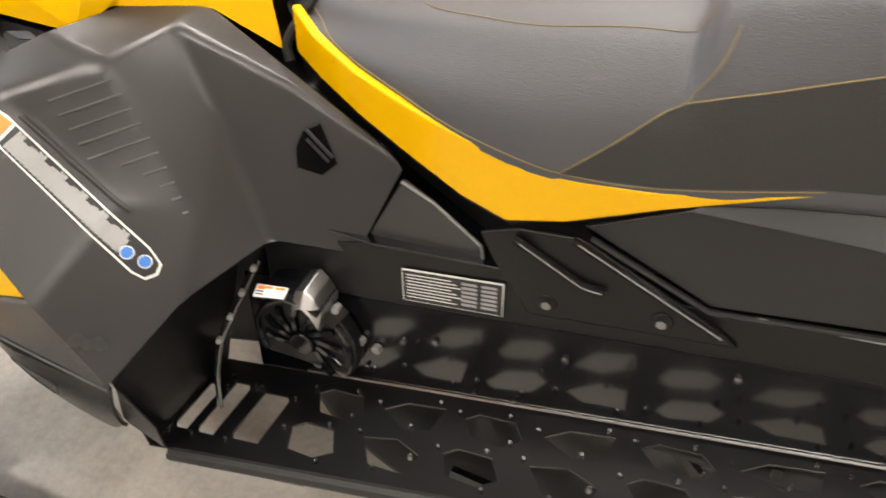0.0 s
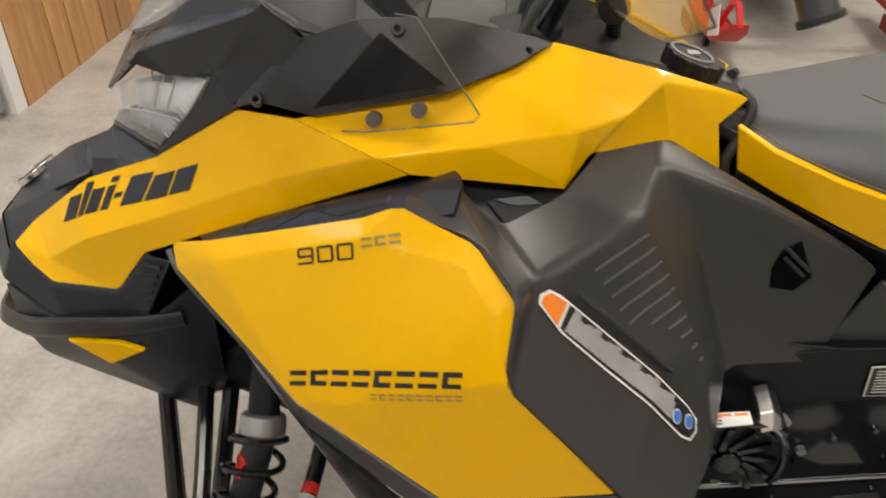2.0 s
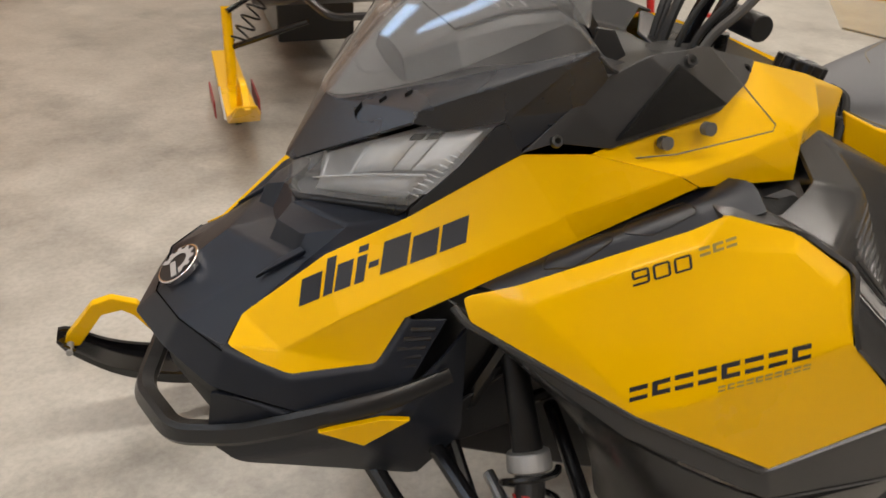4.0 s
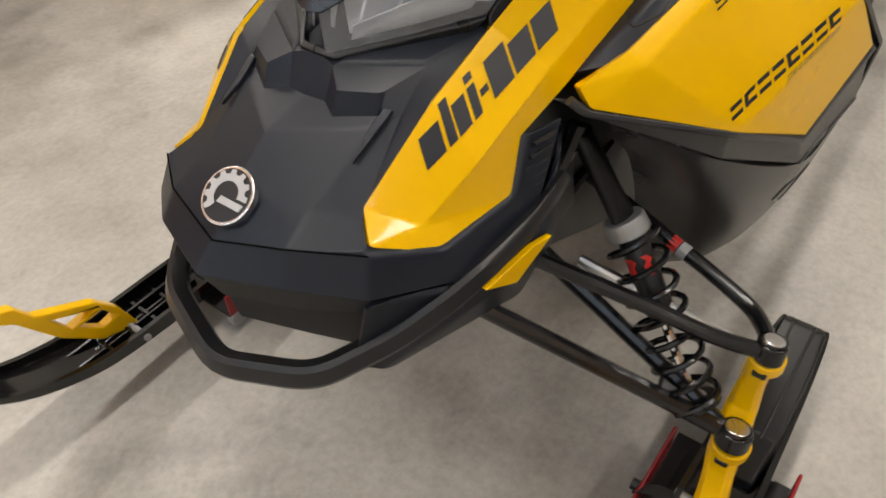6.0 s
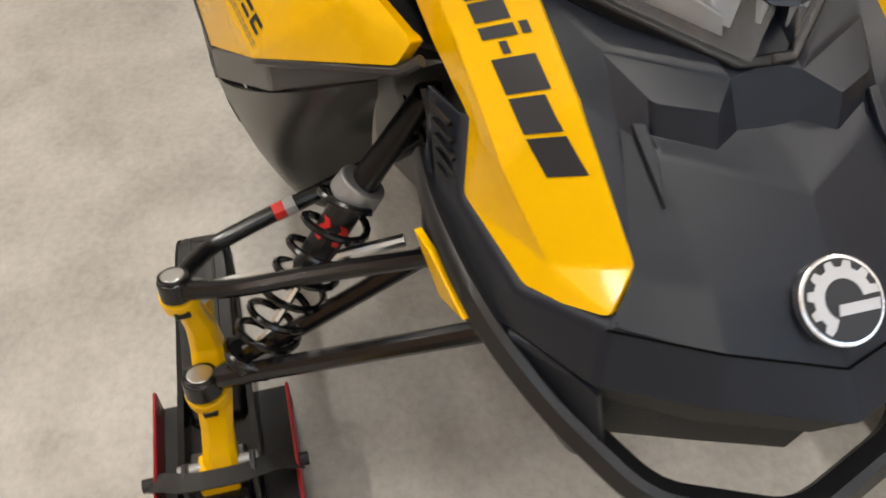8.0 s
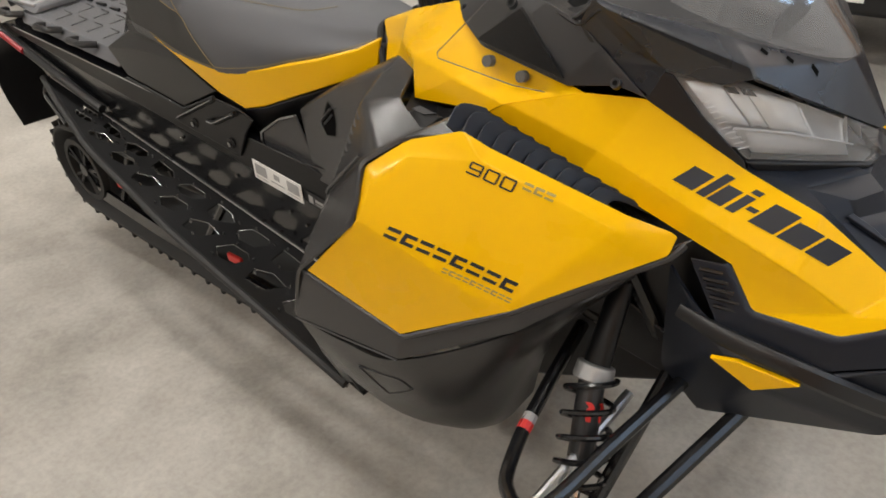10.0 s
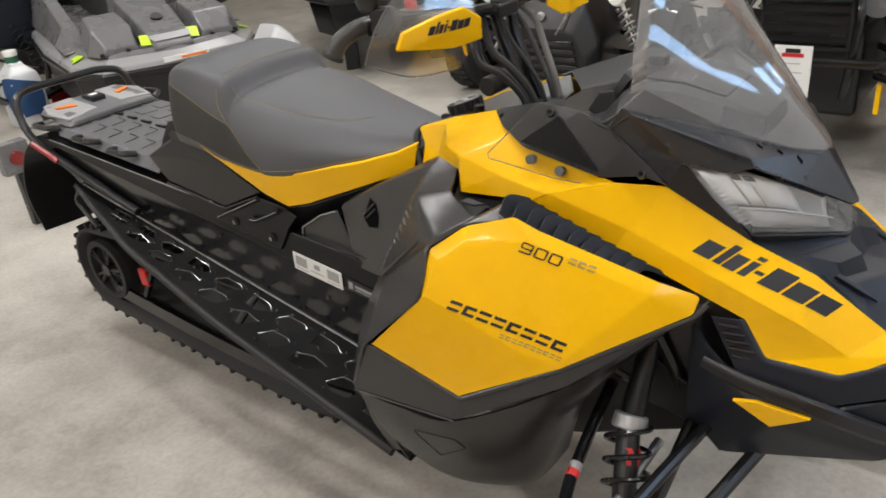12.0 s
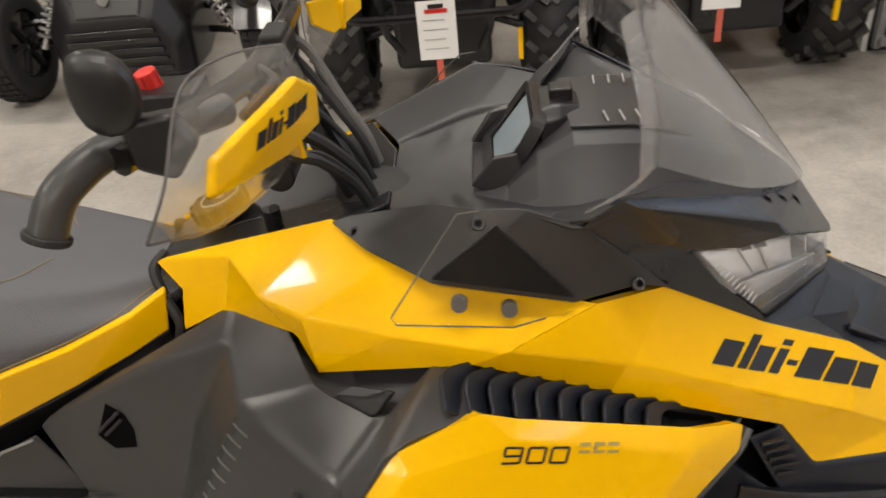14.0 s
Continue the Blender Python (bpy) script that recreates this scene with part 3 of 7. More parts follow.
for s in SIDES:
    side_panel[s] = part("side_panel", plate(PAN, PANF, 0.02, CORE, s, fold=0.0045), YELLOW, sled, "glossy yellow side panel", bevel=0.006, seg=3, smooth=50)

# dark lower shell, outer rim below and behind the yellow panel
LOWV = [(-0.300, 0.212, 0.756), (-0.487, 0.372, 0.668), (-0.668, 0.427, 0.578), (-0.862, 0.464, 0.642), (-0.912, 0.460, 0.515), (-0.36, 0.27, 0.705), (-0.680, 0.440, 0.515), (-0.490, 0.372, 0.615)]
LOWF = [(0, 1, 7, 5), (1, 2, 6, 7), (2, 3, 4, 6)]
BULGE = [[(-0.36, 0.268, 0.703), (-0.490, 0.370, 0.613), (-0.680, 0.438, 0.513), (-0.80, 0.452, 0.505), (-0.908, 0.456, 0.510)],
         [(-0.40, 0.262, 0.655), (-0.525, 0.374, 0.535), (-0.665, 0.423, 0.455), (-0.79, 0.440, 0.438), (-0.885, 0.446, 0.455)],
         [(-0.46, 0.258, 0.590), (-0.560, 0.364, 0.440), (-0.665, 0.402, 0.380), (-0.785, 0.416, 0.364), (-0.870, 0.436, 0.415)],
         [(-0.52, 0.255, 0.480), (-0.585, 0.334, 0.342), (-0.675, 0.368, 0.306), (-0.780, 0.388, 0.303), (-0.860, 0.425, 0.385)],
         [(-0.555, 0.250, 0.360), (-0.605, 0.285, 0.283), (-0.670, 0.318, 0.262), (-0.760, 0.354, 0.274), (-0.850, 0.412, 0.360)]]
FOOTV = [(-0.746, 0.357, 0.836), (-0.856, 0.279, 0.864), (-0.957, 0.285, 0.690), (-0.967, 0.360, 0.600), (-0.913, 0.460, 0.523), (-0.893, 0.128, 0.890), (-1.183, 0.158, 0.740), (-1.127, 0.197, 0.608), (-1.007, 0.221, 0.612),
         (-0.647, 0.264, 0.888), (-0.706, 0.293, 0.852), (-0.724, 0.445, 0.768), (-0.855, 0.473, 0.645), (-0.94, 0.202, 0.790), (-0.783, 0.347, 0.815), (-0.894, 0.343, 0.718), (-0.732, 0.408, 0.846), (-0.688, 0.350, 0.874),
         (-0.772, 0.272, 0.884), (-0.815, 0.186, 0.893), (-0.886, 0.188, 0.883), (-1.030, 0.168, 0.822), (-0.775, 0.234, 0.872), (-0.604, 0.314, 0.880), (-0.612, 0.264, 0.884)]
FOOTF = [(16, 0, 11), (0, 14, 11), (14, 15, 12, 11), (15, 3, 4, 12), (0, 1, 14), (14, 1, 2, 15), (15, 2, 3), (1, 20, 13, 2), (2, 13, 8), (2, 8, 3), (20, 21, 13), (21, 6, 7), (21, 7, 8, 13), (5, 6, 21, 20), (1, 18, 19, 5, 20), (0, 10, 18, 1), (0, 16, 17, 10), (17, 9, 10), (17, 23, 9), (23, 24, 9)]
LINER = [(-0.608, 0.262, 0.866), (-0.706, 0.288, 0.830), (-0.775, 0.264, 0.858), (-0.815, 0.180, 0.870), (-0.76, 0.185, 0.862), (-0.64, 0.205, 0.874)]
for s in SIDES:
    part("belly_panel", plate(LOWV, LOWF, 0.006, CORE, s, fold=0.008), SHELL, sled, "dark grey rim under the side panel", bevel=0.002, seg=2, smooth=78)
    part("panel_rim", tube(rounded(flip([(-0.306, 0.236, 0.757), (-0.318, 0.251, 0.740), (-0.489, 0.379, 0.659), (-0.666, 0.434, 0.566), (-0.845, 0.462, 0.638)], s), 0.010), 0.0058, 8), SHELL, sled, "dark grey rim round the side panel")
    # ridge catching the light, drawn as a paler line
    part("shell_edge", tube(flip([(-0.684, 0.4410, 0.5135), (-0.80, 0.4518, 0.5135), (-0.909, 0.4605, 0.5140)], s), 0.0018, 6), RIBGREY, sled, "lower edge of the footwell shell, highlight painted pale")
    part("belly_fin", plate([(-0.860, 0.420, 0.395), (-0.830, 0.392, 0.335), (-0.895, 0.398, 0.318), (-0.918, 0.420, 0.400), (-0.908, 0.448, 0.500)], [(0, 1, 2, 3), (0, 3, 4)], 0.005, CORE, s), BLACK, sled, "black fin between the shell and the running board", bevel=0.002)
    part("belly_pan", sheet(BULGE, 0.005, 5, 5, s), BELLY, sled, "smooth black belly shell", smooth=80)
    foot[s] = part("foot_panel", plate(FOOTV, FOOTF, 0.006, CORE, s, fold=0.011), SHELL, sled, "dark grey footwell shell", bevel=0.002, seg=2, smooth=50)
    part("side_liner", plate(LINER, [(0, 1, 4, 5), (1, 2, 3, 4)], 0.005, (-0.7, 0, 0.6), s), DASHGREY, sled, "dark pocket under the fairing", bevel=0.002)
    # moulded recess and gusset on the foot panel
    part("foot_recess_rim", tube(rounded(flip([(-0.790, 0.354, 0.818), (-0.897, 0.347, 0.720), (-0.905, 0.342, 0.710)], s), 0.01), 0.0035, 8), SHELL, foot[s])
    inset = part("pull_tab", plate([(-0.690, 0.268, 0.869), (-0.735, 0.262, 0.875), (-0.762, 0.268, 0.863), (-0.740, 0.283, 0.849), (-0.712, 0.284, 0.849)], [(0, 1, 2, 3, 4)], 0.012, (-0.7, 0, 0.6), s), RUBBER, sled, "black pull tab in a triangular opening", bevel=0.004)
    # lighter plate on top of the tab stands for its highlight
    part("tab_sheen", plate([(-0.700, 0.269, 0.8725), (-0.735, 0.2645, 0.8765), (-0.752, 0.268, 0.8695), (-0.722, 0.2725, 0.8685)], [(0, 1, 2, 3)], 0.004, (-0.7, 0, 0.6), s), GLOSSGREY, inset)
    # ribs in a paler grey that stands for their highlights
    for k in range(10):
        top = Vector((-0.863 - 0.0101 * k, 0.275 + 0.00035 * k * k, 0.842 - 0.0163 * k))
        run = Vector((0.056, 0.056, -0.014)) * ((0.95 if s == 1 else 0.30) if k < 5 else (0.95 if s == 1 else 0.30) * 0.62 ** (k - 4))
        line = drape(flip([top + run * (i / 6) for i in range(7)], s), foot[s], (0.45, -0.75 * s, -0.5), 0.0004)
        part("grip_rib", tube(line, 0.0014, 6), RIBGREY, foot[s])
    # pentagon vent: a flat black patch for the shade inside, with slats
    hm = frame_at((-1.070, 0.176 * s, 0.742), (-1.170, 0.176 * s, 0.700), (-0.4, 0.0, 0.9))
    hole = decal("vent_shade", [[(-0.026, 0.014), (-0.010, 0.034), (0.030, -0.002), (0.018, -0.026), (-0.014, -0.032), (-0.026, -0.010)]], hm, foot[s], VOID, foot[s], "pentagon vent, its shade a flat black patch", lift=0.0008)
    decal("vent_rim", [[(-0.030, 0.016), (-0.011, 0.039), (0.035, -0.001), (0.021, -0.030), (-0.016, -0.036), (-0.030, -0.011)]], hm, foot[s], SHELL, foot[s], lift=0.0004)
    for k in range(4):
        part("vent_bar", sweep([hm @ Vector((-0.022 + 0.004 * k, 0.020 - 0.012 * k, 0.0025 * s)), hm @ Vector((0.022 - 0.003 * k, 0.004 - 0.009 * k, 0.0025 * s))], circle(0.0026, 6)), GLOSSGREY, foot[s])

# dark inner hull, an added filler that closes see-through gaps between the panels
def hull_ring(x, w0, w1, z0, z1):
    return [(x, -w0, z0), (x, w0, z0), (x, w1, (z0 + z1) * 0.5), (x, w1 * 0.8, z1), (x, -w1 * 0.8, z1), (x, -w1, (z0 + z1) * 0.5)]
part("inner_hull", loft([hull_ring(-0.10, 0.08, 0.10, 0.58, 0.68), hull_ring(-0.22, 0.14, 0.165, 0.47, 0.79), hull_ring(-0.34, 0.16, 0.185, 0.43, 0.86), hull_ring(-0.56, 0.18, 0.225, 0.34, 0.89), hull_ring(-0.70, 0.22, 0.225, 0.32, 0.86), hull_ring(-0.92, 0.18, 0.165, 0.34, 0.80), hull_ring(-1.05, 0.16, 0.10, 0.40, 0.78)]), BLACK, sled, "black filler hull inside the panels", bevel=0.01)
# right side: sawtooth louvres between the fairing and the side panel
grille = part("side_grille", plate([(-0.640, 0.245, 0.862), (-0.335, 0.205, 0.745), (-0.345, 0.262, 0.768), (-0.60, 0.322, 0.862), (-0.655, 0.285, 0.872)], [(0, 1, 2, 3, 4)], 0.006, CORE, -1), BLACK, sled, "black louvred side grille")
def louvre_at(u):
    """A rib from under the fairing, bent where it turns down to the side panel."""
    v = u + 0.14
    a = Vector((-0.628 + 0.258 * v, 0.252 - 0.026 * v, 0.897 - 0.112 * v))
    b = Vector((-0.628 + 0.258 * u, 0.252 - 0.026 * u, 0.897 - 0.112 * u))
    c = Vector((-0.618 + 0.238 * u, 0.316 - 0.050 * u, 0.880 - 0.088 * u))
    return a, b * 0.62 + c * 0.38 + Vector((0.004, 0.004, 0.006)), c
ahead, out = Vector((0.91, -0.10, -0.40)), Vector((0.25, 0.45, 0.86))
for k in range(10):
    line = louvre_at((k - 0.3) / 10.5)
    rows = [[p + ahead * 0.0125 - out * 0.007 for p in line], [p - ahead * 0.0105 + out * 0.006 for p in line]]
    part("louvre", sheet(rows, 0.0045, 5, 2, -1), HOOD, grille, bevel=0.0015, smooth=50)
# left side: smooth dark insert with two outlined pockets
insert = part("side_insert", sheet([[(-0.655, 0.245, 0.893), (-0.50, 0.236, 0.836), (-0.335, 0.207, 0.766)], [(-0.665, 0.280, 0.900), (-0.50, 0.270, 0.850), (-0.345, 0.230, 0.774)], [(-0.660, 0.320, 0.884), (-0.49, 0.292, 0.832), (-0.365, 0.258, 0.780)]], 0.006, 5, 4), HOOD, sled, "smooth dark grey side insert", smooth=60)
for ring in ([(-0.585, 0.262), (-0.520, 0.250), (-0.500, 0.272), (-0.530, 0.290), (-0.590, 0.288)], [(-0.485, 0.248), (-0.425, 0.236), (-0.408, 0.256), (-0.440, 0.276), (-0.490, 0.274)]):
    part("pocket_line", tube(drape(rounded([(x, y, 1.0) for x, y in ring + ring[:1]], 0.008), insert, (0, 0, -1), 0.0003), 0.0012, 5), INK, insert)

# cowl: visor, outer wings with bolts, dash
VISOR = [(-0.149, 0, 0.868), (-0.154, 0.016, 0.869), (-0.269, 0.163, 0.968), (-0.314, 0.158, 0.950), (-0.383, 0.184, 0.971), (-0.451, 0.226, 1.056), (-0.280, 0.154, 0.979),
         (-0.315, 0.138, 1.005), (-0.214, 0.034, 0.952), (-0.205, 0, 0.949), (-0.490, 0.205, 1.018), (-0.460, 0.203, 0.978), (-0.394, 0.190, 0.932)]
VISORF = [(0, 1, 8, 9), (1, 2, 6, 8), (6, 7, 8), (4, 3, 5), (3, 2, 6, 5), (6, 7, 5), (4, 12, 11), (4, 11, 10, 5)]
WING = [(-0.394, 0.193, 0.929), (-0.428, 0.206, 0.944), (-0.500, 0.220, 0.945), (-0.640, 0.222, 0.970), (-0.715, 0.172, 0.985), (-0.757, 0.128, 0.996), (-0.735, 0.130, 1.004), (-0.640, 0.165, 1.034), (-0.592, 0.200, 1.044), (-0.549, 0.196, 1.040), (-0.49, 0.205, 1.020), (-0.46, 0.206, 0.985), (-0.600, 0.225, 1.005)]
WINGF = [(0, 1, 11), (1, 2, 11), (2, 12, 9, 10, 11), (2, 3, 12), (12, 3, 4, 7, 8), (8, 9, 12), (4, 5, 6, 7)]
DASH = [(-0.735, 0.128, 1.002), (-0.640, 0.163, 1.032), (-0.592, 0.198, 1.042), (-0.549, 0.194, 1.038), (-0.49, 0.203, 1.018), (-0.450, 0.222, 1.052), (-0.605, 0.150, 0.990), (-0.505, 0.158, 0.996), (-0.70, 0.105, 0.972), (-0.70, 0, 0.975), (-0.60, 0, 0.978), (-0.50, 0, 0.985), (-0.36, 0, 1.000), (-0.37, 0.10, 1.006), (-0.205, 0, 0.946), (-0.315, 0.134, 1.001), (-0.214, 0.032, 0.949)]
DASHF = [(0, 1, 6, 8), (1, 2, 3, 6), (3, 4, 7, 6), (4, 5, 13, 7), (8, 6, 10, 9), (6, 7, 11, 10), (7, 13, 12, 11), (13, 5, 15), (12, 13, 15, 16, 14)]
part("visor", plate2(VISOR, VISORF, 0.005, CORE, fold=0.003), VISORGREY, sled, "charcoal visor over the headlight", bevel=0.0015, seg=2, smooth=40)
part("dash", plate2(DASH, DASHF, 0.005, CORE, fold=0.008), DASHGREY, sled, "charcoal dash", bevel=0.002, seg=2, smooth=50)
for s in SIDES:
    wing = part("cowl_wing", plate(WING, WINGF, 0.005, CORE, s, fold=0.007), DASHGREY, sled, "charcoal cowl wing", bevel=0.0015, seg=2, smooth=40)
    part("gloss_inset", plate([(-0.574, 0.2165, 1.032), (-0.642, 0.2300, 0.984), (-0.500, 0.2300, 0.951)], [(0, 1, 2)], 0.006, CORE, s), BOARD, wing, "satin black triangle")
    for p in ((-0.728, 0.147, 0.992), (-0.592, 0.2105, 1.034), (-0.432, 0.2085, 0.948)):
        c = Vector((p[0], p[1] * s, p[2]))
        n = Vector((0.05, 0.75 * s, 0.6)).normalized()
        b = part("bolt", rod(c - n * 0.004, c + n * 0.004, 0.0075, 14), BLACK, wing, bevel=0.001)
        part("bolt_socket", rod(c + n * 0.004, c + n * 0.0048, 0.004, 6), VOID, b)
    clear = part("air_deflector", plate([(-0.590, 0.216, 1.052), (-0.612, 0.217, 1.050), (-0.681, 0.273, 0.972), (-0.676, 0.277, 0.966), (-0.563, 0.258, 0.940), (-0.529, 0.228, 0.925), (-0.505, 0.230, 0.950), (-0.560, 0.221, 1.046)], [(0, 1, 2, 3, 4, 5, 6, 7)], 0.003, CORE, s), CLEAR, sled, "clear plastic air deflector", bevel=0.001)
    clear.visible_shadow = False
    part("deflector_edge", tube(flip([(-0.590, 0.216, 1.052), (-0.612, 0.217, 1.050), (-0.681, 0.273, 0.972), (-0.676, 0.277, 0.966), (-0.563, 0.258, 0.940), (-0.529, 0.228, 0.925)], s), 0.0009, 6), PLUG, clear)
    for k, (x, y, z) in enumerate([(-0.566, 0.236, 0.940), (-0.590, 0.240, 0.948), (-0.616, 0.245, 0.957)]):
        if k != 1:
            part("rubber_plug", rod((x, (y - 0.012) * s, z), (x, (y - 0.001) * s, z + 0.003), 0.0085, 12), PLUG, clear)
    # bezel strip between headlight and fairing
    part("headlight_bezel", plate([(-0.276, 0.146, 0.848), (-0.270, 0.152, 0.838), (-0.400, 0.190, 0.928), (-0.384, 0.184, 0.968), (-0.370, 0.172, 0.958), (-0.332, 0.160, 0.905)], [(0, 1, 2, 3, 4, 5)], 0.006, (-0.5, 0, 0.8), s), BLACK, sled, bevel=0.002)
    # headlight: clear cover over a reflector bowl
    lens = [(-0.156, 0.010, 0.864), (-0.150, 0.019, 0.823), (-0.211, 0.078, 0.833), (-0.276, 0.144, 0.850), (-0.330, 0.160, 0.906), (-0.368, 0.170, 0.956), (-0.270, 0.134, 0.944)]
    hl = part("headlight", plate([(x - 0.045, y * 0.93 - 0.004, z + 0.002) for x, y, z in lens], [(0, 1, 2, 6), (2, 3, 4, 5, 6)], 0.004, (-0.6, 0, 0.8), s), HEADBACK, sled, "clear twin headlight")
    part("lens_cover", plate(lens, [(0, 1, 2, 6), (2, 3, 4, 5, 6)], 0.003, (-0.6, 0, 0.8), s), LENS, hl, "clear faceted lens", bevel=0.002).visible_shadow = False
    top_edge = [Vector(lens[0]), Vector(lens[6]), Vector(lens[5])]
    low_edge = [Vector(lens[1]), Vector(lens[2]), Vector(lens[3])]
    def inside(u, v, deep):
        """Point behind the lens: u along it from the middle outwards, v from its upper edge down."""
        a = top_edge[0].lerp(top_edge[1], u * 2) if u < 0.5 else top_edge[1].lerp(top_edge[2], u * 2 - 1)
        c = low_edge[0].lerp(low_edge[1], u * 2) if u < 0.5 else low_edge[1].lerp(low_edge[2], u * 2 - 1)
        p = a.lerp(c, v) + Vector((-1, -0.35, 0.05)) * deep
        return (p.x, p.y * s, p.z)
    for u0, u1, mat in ((0.36, 0.60, FROST), (0.61, 0.72, REFLECT), (0.74, 0.95, REFLECT)):
        ring = [[inside(u0, v, 0.005 + 0.012 * (v - 0.05)), inside((u0 + u1) / 2, v, 0.010 + 0.012 * abs(v - 0.3)), inside(u1, v, 0.005 + 0.012 * (v - 0.05))] for v in (0.06, 0.22, 0.40, 0.58)]
        facet = part("reflector", loft(ring, closed_ring=False, caps=False), mat, hl, "bright reflector facet", smooth=60)
        facet.modifiers.new("thick", "SOLIDIFY").thickness = 0.002
    for u0, u1 in ((0.56, 0.64), (0.66, 0.73)):
        part("reflector_gap", loft([[inside(u, 0.04, 0.003), inside(u, 0.13, 0.003)] for u in (u0, u1)], closed_ring=False, caps=False), BLACK, hl, "dark brow over the reflector")
    part("reflector_gap", tube([inside(0.605, 0.06, 0.008), inside(0.605, 0.60, 0.014)], 0.0014, 6), GREY, hl)
    part("reflector_gap", tube([inside(0.73, 0.06, 0.008), inside(0.73, 0.60, 0.014)], 0.0014, 6), GREY, hl)
    shelf = part("reflector_shelf", loft([[inside(u, 0.60, 0.005), inside(u, 0.68, 0.018), inside(u, 0.97, 0.018)] for u in (0.12, 0.3, 0.5, 0.7, 0.86)], closed_ring=False, caps=False), HEADBACK, hl, "grey lower bowl", smooth=50)
    shelf.modifiers.new("thick", "SOLIDIFY").thickness = 0.002
    part("light_guide", loft([[inside(u, 0.12, 0.008), inside(u, 0.70, 0.012)] for u in (0.335, 0.352)], closed_ring=False, caps=False), REFLECT, hl, "bright upright light guide")
    part("light_guide", loft([[inside(u, 0.12, 0.008), inside(u, 0.62, 0.012)] for u in (0.15, 0.165)], closed_ring=False, caps=False), REFLECT, hl)
    for k in range(10):
        v = 0.34 + 0.062 * k
        part("lens_flute", tube([inside(0.975, v, 0.006), inside(0.90 - 0.004 * k, v - 0.04, 0.008)], 0.0009, 5), FROST, hl)
    part("headlight_tray", plate([(-0.148, 0.0, 0.820), (-0.152, 0.024, 0.818), (-0.274, 0.146, 0.846), (-0.262, 0.134, 0.830), (-0.165, 0.03, 0.806), (-0.160, 0, 0.808)], [(0, 1, 4, 5), (1, 2, 3, 4)], 0.01, (-0.5, 0, 0.8), s), BLACK, hl, bevel=0.003)

# windshield with a thick rim
WSH = [[(-0.203, 0.0, 0.952), (-0.300, 0.124, 1.002), (-0.427, 0.219, 1.090)], [(-0.303, 0.0, 1.083), (-0.362, 0.122, 1.108), (-0.428, 0.208, 1.148)], [(-0.416, 0.0, 1.220), (-0.428, 0.085, 1.220), (-0.440, 0.160, 1.214)]]
bm = sheet([flip(r[:0:-1], -1) + r for r in WSH], 0.004, 6, 6)
shield = part("windshield", bm, SHIELD, sled, "lightly smoked low windshield")
shield.visible_shadow = False
for s in SIDES:
    edge = spline(flip([WSH[0][2], WSH[1][2], WSH[2][2]], s), 6)
    lip = [Vector((p.x - 0.014, p.y + 0.010 * s, p.z - 0.004)) for p in edge]
    part("windshield_rim", loft([[a, b, b + Vector((0.001, 0, 0.003)), a + Vector((0.001, 0, 0.003))] for a, b in zip(edge, lip)]), RIMGLASS, shield, "bright folded rim")
    part("rim_bead", tube(lip, 0.0018, 6), RIMGLASS, shield)
    foot_edge = spline(flip([WSH[0][2], (-0.452, 0.221, 1.066), (-0.486, 0.204, 1.034)], s), 5)
    part("rim_bead", tube(foot_edge, 0.0022, 6), RIMGLASS, shield)
    part("windshield_clip", plate([(-0.452, 0.226, 1.062), (-0.470, 0.196, 1.046), (-0.514, 0.160, 1.010), (-0.520, 0.190, 1.016), (-0.486, 0.216, 1.034)], [(0, 1, 2, 3, 4)], 0.004, CORE, s), GLOSSGREY, shield, "satin grey clip", bevel=0.0015)
    part("windshield_foot", plate([(-0.27, 0.055, 0.968), (-0.285, 0.065, 0.975), (-0.30, 0.07, 0.96), (-0.285, 0.06, 0.955)], [(0, 1, 2, 3)], 0.004, CORE, s), BLACK, shield)

# gauge pod on a glossy hump behind the windshield
def hump(x, w, z0, z1):
    return [(x, -w, z0), (x, -w * 0.84, z0 + (z1 - z0) * 0.30), (x, -w * 0.66, z0 + (z1 - z0) * 0.86), (x, -w * 0.56, z1 - 0.002), (x, 0, z1), (x, w * 0.56, z1 - 0.002), (x, w * 0.66, z0 + (z1 - z0) * 0.86), (x, w * 0.84, z0 + (z1 - z0) * 0.30), (x, w, z0)]
part("dash_hump", loft([hump(-0.600, 0.095, 0.972, 0.986), hump(-0.56, 0.118, 0.976, 1.000), hump(-0.525, 0.132, 0.978, 1.040), hump(-0.485, 0.138, 0.980, 1.062), hump(-0.42, 0.140, 0.980, 1.060), hump(-0.35, 0.126, 0.985, 1.040), hump(-0.29, 0.085, 0.975, 1.012)]), GLOSSGREY, sled, "satin dark grey dash hump", bevel=0.006, seg=3, smooth=60)
part("hump_cover", plate([(-0.488, -0.070, 1.0645), (-0.488, 0.070, 1.0645), (-0.42, 0.072, 1.0630), (-0.352, 0.064, 1.0430), (-0.352, -0.064, 1.0430), (-0.42, -0.072, 1.0630)], [(0, 1, 2, 5), (5, 2, 3, 4)], 0.004, (-0.4, 0, 0.9)), DASHGREY, sled, "dark textured cover plate", bevel=0.0015)
